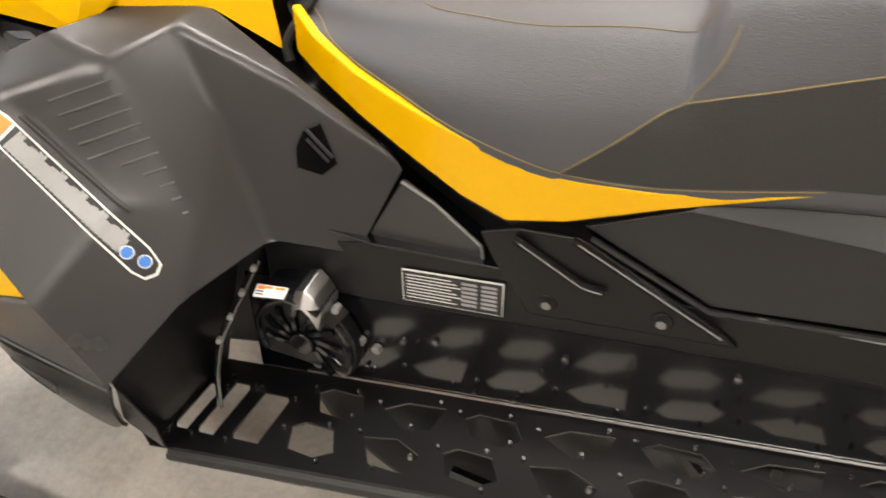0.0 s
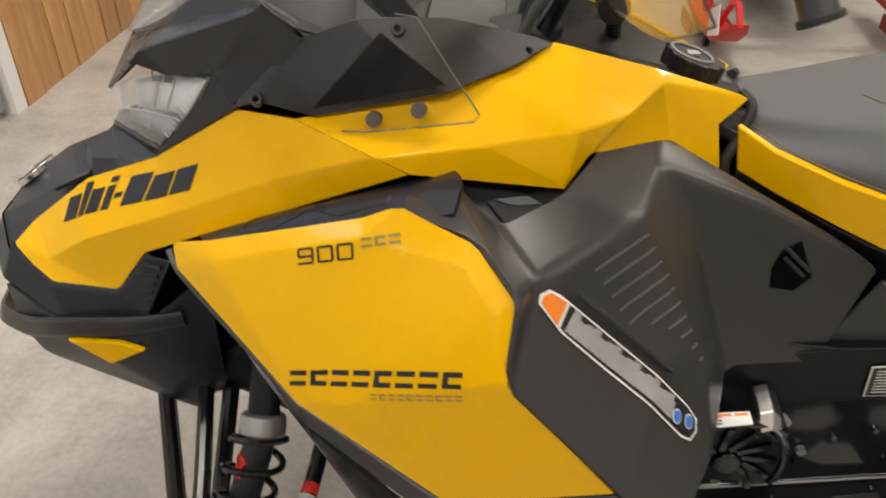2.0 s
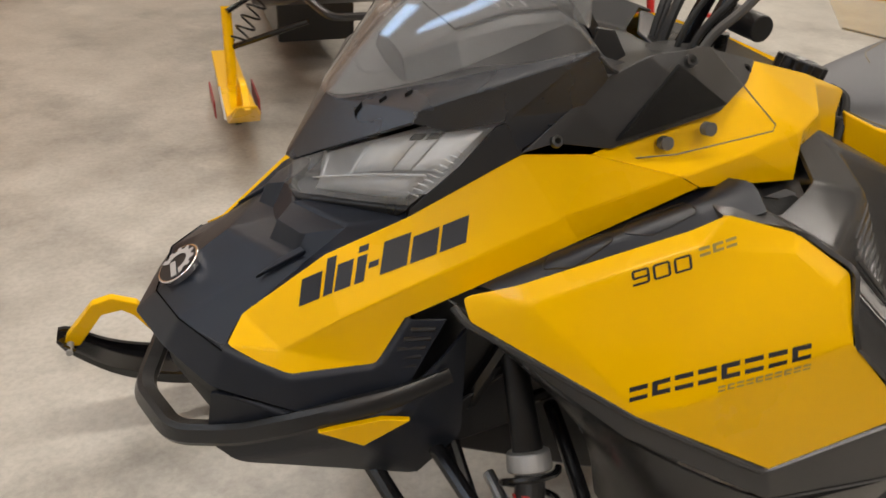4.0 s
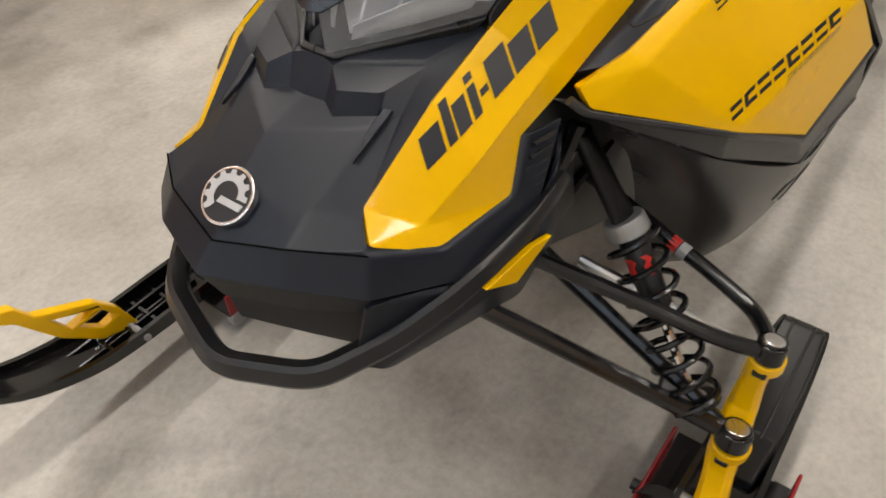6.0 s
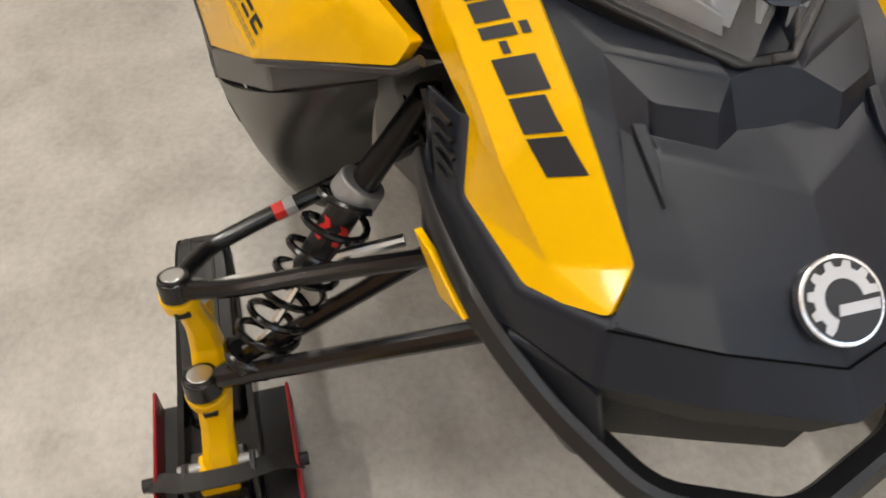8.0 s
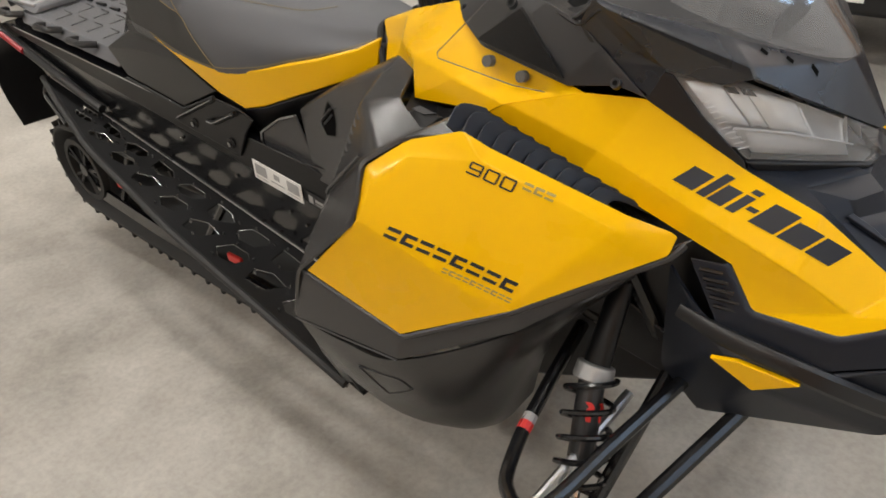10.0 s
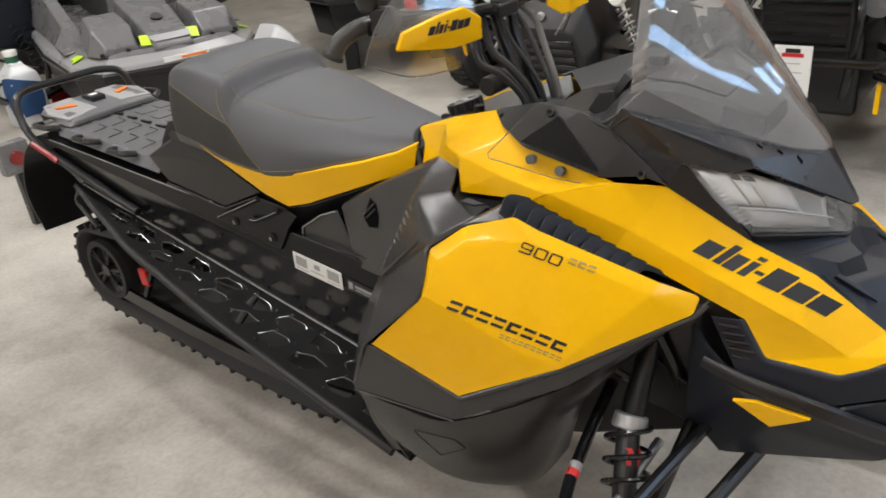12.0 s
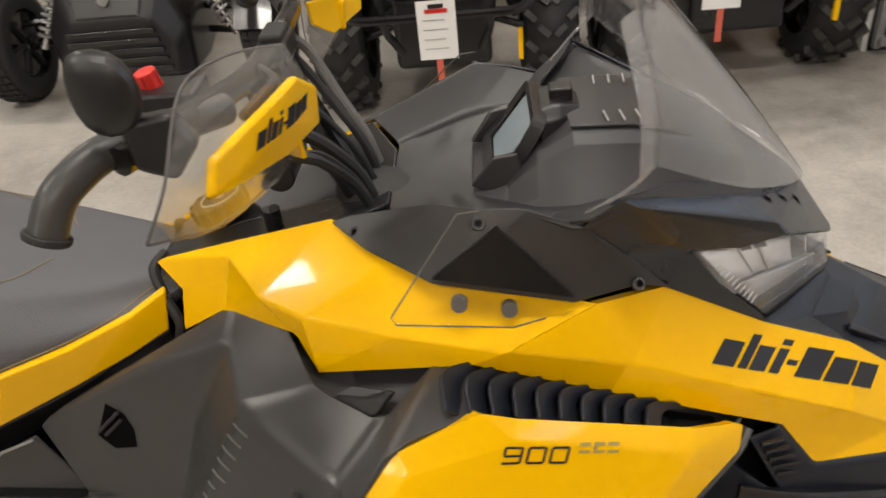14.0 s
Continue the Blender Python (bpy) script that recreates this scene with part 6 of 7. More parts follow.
    part("frame_tube", tube(f([(-0.33, 0.18, 0.485), (-0.52, 0.20, 0.56)]), 0.011, 8), STEEL, sled)
    part("frame_plate", plate(f([(-0.30, 0.195, 0.47), (-0.30, 0.20, 0.54), (-0.40, 0.205, 0.60), (-0.43, 0.20, 0.50)]), [(0, 1, 2, 3)], 0.006, (-0.3, 0, 0.5)), BLACK, sled, bevel=0.003)
    # shock: body tube, collar, damper with its mark, shaft, spring
    A, B, C, D = [Vector(p) for p in f([(-0.408, 0.206, 0.645), (-0.408, 0.296, 0.512), (-0.382, 0.372, 0.415), (-0.350, 0.462, 0.298)])]
    sh = part("shock_tower", loft([[A.lerp(B, u) + Vector((r * math.cos(a), r * math.sin(a) * 0.8, 0)) for a in [k * math.pi / 8 for k in range(16)]] for u, r in ((0, 0.019), (0.5, 0.020), (0.98, 0.023))]), BOARD, sled, "black shock tower sleeve", smooth=50)
    part("shock_collar", rod(A.lerp(B, 0.86), B.lerp(C, 0.04), 0.030, 18, r2=0.032), CAST, sled, "grey cast spring collar", bevel=0.004)
    damper = part("damper", rod(B, C, 0.021, 16), BLACK, sled, "black damper body", bevel=0.002)
    vd = (C - B).normalized()
    for k in range(2):
        side = Vector((0.55, 0.75 * s, 0.45)) if k else Vector((0.75, -0.45 * s, 0.45))
        side = (side - vd * side.dot(vd)).normalized()
        sm = Matrix((vd, side.cross(vd).normalized(), side)).transposed().to_4x4()
        sm.translation = B.lerp(C, 0.25) + side * 0.0195
        part("damper_mark", prism([(0.005, -0.008), (0.012, -0.001), (0.020, -0.007), (0.034, -0.003), (0.034, 0.004), (0.018, 0.003), (0.012, 0.008), (0.005, 0.002)], 0, 0.003, m=sm), RED, damper, "red mark")
    part("damper_shaft", rod(C, D, 0.0075, 10), CHROME, sled, "bright shaft")
    part("shock_eye", rod(D + Vector((-0.018, 0, 0)), D + Vector((0.018, 0, 0)), 0.016, 12), CAST, sled)
    part("spring_seat", rod(C.lerp(D, 0.93), C.lerp(D, 0.99), 0.038, 18), BLACK, sled, bevel=0.002)
    ax0, ax1 = B, C.lerp(D, 0.96)
    d = ax1 - ax0
    q = d.to_track_quat("Z", "Y")
    turns = 7.5
    coil = []
    for k in range(int(turns * 18) + 1):
        a = k * 2 * math.pi / 18
        u = a / (2 * math.pi * turns)
        coil.append(ax0 + q @ Vector((0.038 * math.cos(a), 0.038 * math.sin(a), d.length * (u ** 0.92))))
    part("spring", tube(coil, 0.0050, 7), STEEL, sled, "black coil spring")
    # ski: channel with walls, keel, raised tail, yellow handle
    Y = 0.537
    prof = [(-0.750, 0.030, 0.128, 0.135), (-0.735, 0.044, 0.105, 0.150), (-0.62, 0.052, 0.088, 0.135), (-0.45, 0.056, 0.080, 0.125), (-0.20, 0.060, 0.080, 0.128), (0.0, 0.060, 0.090, 0.130), (0.10, 0.056, 0.112, 0.148), (0.19, 0.050, 0.155, 0.185), (0.262, 0.040, 0.215, 0.240), (0.285, 0.028, 0.240, 0.252)]
    fine = spline([(x, w, z) for x, w, z, _ in prof], 4)
    fine2 = spline([(x, w, z) for x, w, _, z in prof], 4)
    rings = []
    for lo, hi in zip(fine, fine2):
        x, w, z0, z1 = lo.x, lo.y, lo.z, max(hi.z, lo.z + 0.012)
        rings.append([(x, s * (Y - w), z0 + 0.012), (x, s * (Y - w * 0.6), z0), (x, s * (Y - 0.010), z0), (x, s * (Y - 0.008), z0 - 0.012), (x, s * (Y + 0.008), z0 - 0.012), (x, s * (Y + 0.010), z0), (x, s * (Y + w * 0.6), z0), (x, s * (Y + w), z0 + 0.012),
                      (x, s * (Y + w), z1), (x, s * (Y + w - 0.010), z1), (x, s * (Y + w - 0.012), z0 + 0.014), (x, s * (Y - w + 0.012), z0 + 0.014), (x, s * (Y - w + 0.010), z1), (x, s * (Y - w), z1)])
    ski = part("ski", loft(rings), GLOSS, sled, "glossy black plastic ski with raised edges", smooth=40, bevel=0.002)
    part("ski_tail", loft([[(x, s * (Y - w), z), (x, s * (Y - w * 0.8), z + h), (x, s * (Y + w * 0.8), z + h), (x, s * (Y + w), z)] for x, w, z, h in ((-0.756, 0.030, 0.126, 0.010), (-0.745, 0.042, 0.118, 0.034), (-0.722, 0.048, 0.112, 0.050), (-0.62, 0.053, 0.098, 0.062), (-0.47, 0.052, 0.092, 0.058), (-0.40, 0.044, 0.09, 0.02))]), SKIBLACK, ski, "glossy black tail cover", bevel=0.008, seg=3)
    for yy in (-0.018, 0.018):
        part("tail_groove", tube([(-0.46, s * Y + yy, 0.1495), (-0.62, s * Y + yy, 0.1595), (-0.73, s * Y + yy, 0.1605)], 0.003, 6), RUBBER, ski)
    for k in range(5):
        x = -0.185 + 0.05 * k
        part("ski_rib", box(x - 0.003, x + 0.003, s * Y - 0.046, s * Y + 0.046, 0.094 + 0.002 * k, 0.108 + 0.003 * k, m=None), GLOSS, ski)
    for yy, hh in ((-0.020, 0.118), (0.020, 0.118), (0.0, 0.108)):
        part("ski_spine", box(-0.20, 0.085, s * Y + yy - 0.0035, s * Y + yy + 0.0035, 0.092, hh), GLOSS, ski, bevel=0.002)
    part("ski_bolt", rod((-0.16, s * Y, 0.10), (-0.16, s * Y, 0.128), 0.009, 8), surface("brass-coloured bolt", (0.35, 0.26, 0.14), 0.35, metal=0.9), ski)
    saddle = part("ski_saddle", box(-0.335, -0.235, s * Y - 0.040, s * Y + 0.040, 0.098, 0.132), BLACK, ski, bevel=0.006)
    for dy in (-0.046, 0.046):
        part("saddle_ear", plate([(-0.335, Y + dy, 0.10), (-0.30, Y + dy, 0.165), (-0.27, Y + dy, 0.165), (-0.22, Y + dy, 0.10)], [(0, 1, 2, 3)], 0.008, (-0.3, 0, 0.1), s), BLACK, ski, bevel=0.002)
    hx = Matrix(((1, 0, 0, 0), (0, 0, 1, s * Y), (0, 1, 0, 0), (0, 0, 0, 1)))
    frame_o = [(-0.066, 0.100), (-0.040, 0.170), (-0.005, 0.215), (0.095, 0.270), (0.117, 0.309), (0.166, 0.331), (0.205, 0.322), (0.268, 0.248), (0.276, 0.226), (0.245, 0.222), (0.190, 0.292), (0.150, 0.297), (0.128, 0.280), (0.075, 0.192), (0.010, 0.125)]
    bmh = bmesh.new()
    es = []
    for ring in (frame_o, [(0.0, 0.200), (0.075, 0.240), (0.052, 0.195)], [(-0.032, 0.155), (-0.010, 0.190), (0.040, 0.188), (0.0, 0.150)]):
        vs = [bmh.verts.new((u, v, -0.011)) for u, v in ring]
        es += [bmh.edges.new((vs[i], vs[(i + 1) % len(vs)])) for i in range(len(vs))]
    bmesh.ops.triangle_fill(bmh, edges=es, use_beauty=True)
    ext = bmesh.ops.extrude_face_region(bmh, geom=bmh.faces[:])
    for v in [g for g in ext["geom"] if isinstance(g, bmesh.types.BMVert)]:
        v.co.z = 0.011
    bmh.transform(hx)
    hd = part("ski_handle", bmh, YELLOW, ski, "yellow ski handle", bevel=0.003)
    part("handle_screw", rod((-0.045, s * (Y - 0.066), 0.112), (-0.045, s * (Y + 0.066), 0.112), 0.007, 10), CAST, ski)
    part("handle_screw", rod((0.262, s * (Y - 0.045), 0.232), (0.262, s * (Y + 0.045), 0.232), 0.007, 10), CAST, ski)

# ---- ski dollies ----
for s in SIDES:
    do = thing("ski_dolly", "red steel ski dolly on small grey casters with a black strap", "dolly", "ski dollies", (-0.31, 0.532 * s, 0))
    for yy, x0, x1 in ((0.098, -0.155, 0.045), (-0.102, -0.125, 0.110)):
        y = yy * s
        ch = part("channel", box(x0, x1, y - 0.003, y + 0.003, 0.055, 0.112), DOLLY, do, "red channel side", bevel=0.003)
        # black instead of the dolly's red: shade inside the channel put into the colour
        part("shaded_channel_foot", box(x0, x1, min(y, y - 0.03 * (1 if y > 0 else -1)), max(y, y - 0.03 * (1 if y > 0 else -1)), 0.055, 0.060), RUBBER, do)
        for hx_ in (x0 + 0.025, x1 - 0.025):
            part("slot", box(hx_ - 0.009, hx_ + 0.009, y - 0.0042, y + 0.0042, 0.088, 0.096), BLACK, ch)
    # also black for red steel lying in shade under the ski
    part("shaded_deck_plate", box(-0.155, 0.11, -0.10, 0.10, 0.050, 0.056), RUBBER, do)
    for cx in (-0.12, 0.08):
        for cy in (-0.085, 0.085):
            w = part("caster", rod((cx, cy * s - 0.010, 0.024), (cx, cy * s + 0.010, 0.024), 0.024, 16), GREY, do, "small grey caster", bevel=0.003)
            part("caster_fork", box(cx - 0.012, cx + 0.012, cy * s - 0.014, cy * s + 0.014, 0.040, 0.052), CAST, w)
    part("strap", sweep(rounded([(0.010, -0.104 * s, 0.100), (0.024, -0.075 * s, 0.146), (0.046, -0.032 * s, 0.170), (0.044, 0.042 * s, 0.170), (0.018, 0.08 * s, 0.142), (-0.006, 0.104 * s, 0.100)], 0.02), [(-0.014, -0.0015), (0.014, -0.0015), (0.014, 0.0015), (-0.014, 0.0015)], up=(0, 0, 1)), RUBBER, do, "black rubber strap", smooth=60)
    part("strap_knob", rod((0.006, -0.100 * s, 0.098), (0.006, -0.118 * s, 0.098), 0.010, 12), RUBBER, do)
    part("strap_knob", rod((-0.006, 0.100 * s, 0.098), (-0.006, 0.118 * s, 0.098), 0.010, 12), RUBBER, do)


# ---- markings, printed plates ----
def slant(x0, x1, y0, y1, k=0.28):
    """Leaning block."""
    return [(x0 + y0 * k, y0), (x1 + y0 * k, y0), (x1 + y1 * k, y1), (x0 + y1 * k, y1)]


def wordmark():
    """Bold leaning mark of plain solid blocks."""
    out = [slant(x0, x1, 0.0, tall) for x0, x1, tall in ((0.0, 0.128, 0.247), (0.150, 0.205, 0.34), (0.218, 0.310, 0.247), (0.332, 0.388, 0.247), (0.478, 0.632, 0.30), (0.650, 0.802, 0.247), (0.820, 0.972, 0.247))]
    return out + [slant(0.405, 0.462, 0.10, 0.155), slant(0.332, 0.388, 0.28, 0.34)]


def scaled(shapes, k, ky=None):
    return [[(u * k, v * (ky or k)) for u, v in o] for o in shapes]


def bars(n, w, h, gap, k=0.2):
    """A row of paired plain bars, standing for a word."""
    out = []
    for i in range(n):
        x = i * (w + gap)
        out += [slant(x, x + w, 0, h * 0.30, k), slant(x, x + w, h * 0.68, h, k)]
        if i % 3 == 1:
            out += [slant(x, x + w * 0.3, h * 0.30, h * 0.68, k)]
    return out


# squared numerals, each of a few strokes
ZERO = [[(0.10, 0.0), (0.90, 0.0), (1.0, 0.12), (0.86, 0.14), (0.14, 0.14), (0.0, 0.12)], [(0.0, 0.88), (0.14, 0.86), (0.86, 0.86), (1.0, 0.88), (0.90, 1.0), (0.10, 1.0)], [(0.0, 0.12), (0.14, 0.14), (0.14, 0.86), (0.0, 0.88)], [(0.86, 0.14), (1.0, 0.12), (1.0, 0.88), (0.86, 0.86)]]
NINE = [[(0.0, 0.0), (0.90, 0.0), (1.0, 0.12), (0.86, 0.14), (0.0, 0.14)], [(0.0, 0.88), (0.14, 0.86), (0.86, 0.86), (1.0, 0.88), (0.90, 1.0), (0.10, 1.0)], [(0.86, 0.14), (1.0, 0.12), (1.0, 0.88), (0.86, 0.86)], [(0.0, 0.52), (0.14, 0.54), (0.14, 0.86), (0.0, 0.88)], [(0.10, 0.40), (0.86, 0.40), (0.86, 0.54), (0.14, 0.54), (0.0, 0.52)]]
# the mark on each fairing reads towards the nose on one side and away from it on the other
MARK = {1: frame_at((-0.127, 0.172, 0.746), (-0.337, 0.209, 0.832), (0, -0.67, 0.74)), -1: frame_at((-0.342, -0.213, 0.836), (-0.129, -0.177, 0.746), (0, 0.67, 0.74))}
for s in SIDES:
    for block in scaled(wordmark(), 0.226, 0.122):
        decal("mark_block", [block], MARK[s], fairing[s], DECAL, fairing[s])
NAME = {1: ((-0.482, 0.376, 0.680), (-0.678, 0.442, 0.752)), -1: ((-0.675, -0.442, 0.753), (-0.484, -0.381, 0.689))}
NUM = {1: ((-0.492, 0.325, 0.810), (-0.580, 0.347, 0.842)), -1: ((-0.582, -0.350, 0.842), (-0.494, -0.325, 0.812))}
for s in SIDES:
    m = frame_at(*NAME[s], (-0.1, -0.25 * s, 0.9))
    L = (Vector(NAME[s][0]) - Vector(NAME[s][1])).length
    for block in bars(8, L / 8 * 0.80, 0.0175, L / 8 * 0.20, 0.25):
        decal("name_block", [block], m, side_panel[s], DECAL, side_panel[s])
    m2 = frame_at(*NAME[s], (-0.1, -0.25 * s, 0.9)) @ Matrix.Translation((L * 0.47, -0.015, 0))
    for block in bars(10, 0.0085, 0.0075, 0.0026, 0.2):
        decal("subtitle_mark", [block], m2, side_panel[s], FAINT, side_panel[s])
    # engine size
    m3 = frame_at(*NUM[s], (-0.1, -0.25 * s, 0.9))
    digits = []
    for k, strokes in enumerate((NINE, ZERO, ZERO)):
        digits += [[((u + v * 0.12) * 0.0208 + 0.0250 * k, v * 0.0182) for u, v in o] for o in strokes]
    for o in digits:
        decal("engine_size", [o], m3, side_panel[s], DECAL, side_panel[s])
    for block in bars(3, 0.013, 0.0105, 0.003, 0.1):
        decal("engine_mark", [block], m3 @ Matrix.Translation((0.082, 0.011, 0)), side_panel[s], FAINT, side_panel[s])

# warning strip on the left foot panel
for s in (1,):
    m = frame_at((-0.748, 0.366 * s, 0.8185), (-0.9421, 0.3681 * s, 0.646), (-0.35, -0.75 * s, 0.52))
    L = 0.266
    decal("warning_strip", [[(-0.001, 0.003), (0.006, 0.014), (0.02, 0.017), (L - 0.03, 0.018), (L - 0.006, 0.013), (L, 0.0), (L - 0.006, -0.014), (L - 0.024, -0.019), (0.040, -0.016), (0.002, -0.006)]], m, foot[s], WHITE, foot[s], "white-edged warning label", lift=0.0015)
    decal("warning_field", [[(0.036, -0.0125), (0.034, 0.0145), (L - 0.03, 0.0155), (L - 0.009, 0.011), (L - 0.004, 0.0), (L - 0.009, -0.012), (L - 0.024, -0.016), (0.044, -0.0138)]], m, foot[s], INK, foot[s], lift=0.0024)
    decal("warning_flash", [[(0.003, 0.003), (0.009, 0.012), (0.030, 0.0145), (0.032, -0.0125), (0.004, -0.004)]], m, foot[s], ORANGE, foot[s], lift=0.0024)
    lines = []
    for k in range(82):
        u = 0.042 + 0.0021 * k
        h0, h1 = -0.0126 + 0.0008 * ((k * 7) % 3), 0.0142 - 0.0028 * ((k // 5 * 5) % 3) - 0.0006 * (k % 3)
        lines.append([(u, h0), (u + 0.0015, h0), (u + 0.0015, h1), (u, h1)])
    decal("warning_text", lines, m, foot[s], PALE, foot[s], lift=0.0032)
    for cx in (L - 0.044, L - 0.022):
        decal("warning_disc", [[(cx + 0.0085 * math.cos(a), (-0.004 if cx < L - 0.03 else 0.002) + 0.0085 * math.sin(a)) for a in [k * math.pi / 9 for k in range(18)]]], m, foot[s], WHITE, foot[s], lift=0.0040)
        decal("warning_disc", [[(cx + 0.0070 * math.cos(a), (-0.004 if cx < L - 0.03 else 0.002) + 0.0070 * math.sin(a)) for a in [k * math.pi / 9 for k in range(18)]]], m, foot[s], BLUE, foot[s], "blue sign disc", lift=0.0048)

# data plate on the left rail, stickers on the right rail, label on the gear cover
def plate_at(name, corners, material, label, lines, field=None):
    p = part(name, plate(corners, [(0, 1, 2, 3)], 0.0015, (-1.3, 0, 0.6)), material, sled, label)
    o, x, y = Vector(corners[0]), Vector(corners[1]) - Vector(corners[0]), Vector(corners[3]) - Vector(corners[0])
    n = x.cross(y).normalized()
    n = n if n.dot(o - Vector((-1.1, 0, 0.35))) > 0 else -n
    for (u0, v0, u1, v1, mat, k) in lines:
        q = [o + x * u + y * v + n * (0.0008 + 0.0006 * k) for u, v in ((u0, v0), (u1, v0), (u1, v1), (u0, v1))]
        part("print_block", from_faces([tuple(c) for c in q], [(0, 1, 2, 3)]), mat, p)
    return p
rows = [(0.012, 0.03, 0.988, 0.97, INK, 0)]
for k in range(8):
    rows.append((0.05, 0.12 + 0.1 * k, 0.50 + 0.05 * (k % 3), 0.155 + 0.1 * k, WHITE, 1))
for i in range(2):
    for k in range(6):
        rows.append((0.60 + 0.19 * i, 0.12 + 0.13 * k, 0.75 + 0.19 * i, 0.20 + 0.13 * k, GREY, 1))
plate_at("data_plate", [(-1.196, 0.2055, 0.612), (-1.335, 0.2055, 0.632), (-1.336, 0.2085, 0.582), (-1.198, 0.2085, 0.562)], WHITE, "printed data plate", rows)
codes = [(0.05, 0.14, 0.29, 0.70, GREY, 0), (0.71, 0.14, 0.95, 0.70, GREY, 0)]
codes += [(0.44, 0.20, 0.56, 0.5, GREY, 0), (0.36, 0.66, 0.64, 0.72, GREY, 0), (0.05, 0.82, 0.3, 0.87, GREY, 0), (0.7, 0.82, 0.95, 0.87, GREY, 0)]
plate_at("white_sticker", [(-1.330, -0.2055, 0.602), (-1.172, -0.2055, 0.580), (-1.172, -0.2075, 0.535), (-1.330, -0.2075, 0.557)], WHITE, "white sticker with plain grey blocks", codes)
plate_at("dark_sticker", [(-1.155, -0.2055, 0.572), (-1.055, -0.2055, 0.556), (-1.055, -0.2070, 0.526), (-1.155, -0.2070, 0.542)], INK, "dark sticker with pale bars", [(0.05, 0.2, 0.18, 0.8, GREY, 0), (0.24, 0.3, 0.92, 0.55, GREY, 0), (0.24, 0.65, 0.8, 0.75, GREY, 0)])
plate_at("caution_label", [(-0.993, 0.246, 0.549), (-1.044, 0.246, 0.5585), (-1.046, 0.2635, 0.5535), (-0.995, 0.2635, 0.541)], WHITE, "small orange and white caution label", [(0.06, 0.1, 0.55, 0.4, ORANGE, 0), (0.62, 0.1, 0.94, 0.4, ORANGE, 0), (0.06, 0.5, 0.55, 0.6, INK, 0), (0.06, 0.72, 0.55, 0.82, INK, 0), (0.62, 0.5, 0.94, 0.85, GREY, 0)])
# blocks on the hand guards and the windshield
for s in SIDES:
    g = [o for o in bpy.data.objects if o.name.startswith("hand_guard")][0 if s == 1 else 1]
    a, b = ((-0.730, 0.205 * s, 1.172), (-0.765, 0.300 * s, 1.172))
    if s == -1:
        a, b = b, a
    
    for block in scaled(wordmark(), 0.085, 0.055):
        decal("mark_block", [block], frame_at(a, b, (0, 0, 1)), g, DECAL, g, facing=(1, 0.4 * s, 0))


# ---- the hall's surroundings ----
# pine boards on the end wall, garage door with panes
for y0, y1 in ((-7.0, DOOR0 - 0.08), (DOOR1 + 0.08, 7.0)):
    n = int((y1 - y0) / 0.14)
    wall = [o for o in bpy.data.objects if o.name.startswith("wall_east")][0 if y0 < -2 else 1]
    mesh = None
    for k in range(n):
        if mesh is None:
            pl = part("plank", box(-0.011, 0.011, -0.069, 0.069, 0, CEILING), PINE, wall, bevel=0)
            mesh = pl.data
        else:
            pl = new("plank", mesh)
            pl.parent = wall
        pl.location = (X_WALL + 0.008 + 0.003 * ((k * 7) % 3 - 1), y0 + (k + 0.5) * (y1 - y0) / n, 0)
door = thing("garage_door", "white sectional garage door with a row of panes", "garage door", at=(X_WALL, 0, 0))
tagged(door, kind="structure")
for k in range(6):
    z0 = 0.02 + k * (DOOR_TOP - 0.02) / 6
    z1 = z0 + (DOOR_TOP - 0.02) / 6 - 0.008
    if k != 3:
        part("door_section", box(0.10, 0.15, DOOR0, DOOR1, z0, z1), DOORPAINT, door, bevel=0.004)
    else:
        part("door_rail", box(0.10, 0.15, DOOR0, DOOR1, z0, z0 + 0.17), DOORPAINT, door, bevel=0.004)
        part("door_rail", box(0.10, 0.15, DOOR0, DOOR1, z1 - 0.17, z1), DOORPAINT, door, bevel=0.004)
        for i in range(6):
            a = DOOR0 + i * (DOOR1 - DOOR0) / 5
            if i < 5:
                part("door_pane", box(0.12, 0.13, a + 0.22, a + (DOOR1 - DOOR0) / 5 - 0.22, z0 + 0.17, z1 - 0.17), DAYGLOW, door, "bright daylight pane")
            part("door_stile", box(0.10, 0.15, max(DOOR0, a - 0.22), min(DOOR1, a + 0.22), z0 + 0.17, z1 - 0.17), DOORPAINT, door)
    for y in (DOOR0 + 0.06, DOOR1 - 0.06):
        part("door_roller", rod((0.06, y - 0.02, z0 + 0.05), (0.06, y + 0.02, z0 + 0.05), 0.022, 12), CAST, door)
for y in (DOOR0, DOOR1):
    d = -1 if y < 0 else 1
    part("door_track", sweep([(0.045, y - 0.03 * d, 0.03), (0.045, y - 0.03 * d, DOOR_TOP - 0.2)], [(-0.02, -0.016), (0.02, -0.016), (0.02, 0.016), (0.014, 0.016), (0.014, -0.010), (-0.014, -0.010), (-0.014, 0.016), (-0.02, 0.016)], up=(1, 0, 0)), CAST, door, "galvanised track")
    part("door_jamb", box(-0.005, 0.15, min(y, y + 0.075 * d), max(y, y + 0.075 * d), 0, DOOR_TOP + 0.08), DOORPAINT, door, "white jamb", bevel=0.003)
part("door_head", box(-0.005, 0.15, DOOR0, DOOR1, DOOR_TOP, DOOR_TOP + 0.08), DOORPAINT, door)


TREAD = surface("scuffed tyre tread", (0.045, 0.044, 0.042), 0.55, grain=0.8, grain_scale=300)


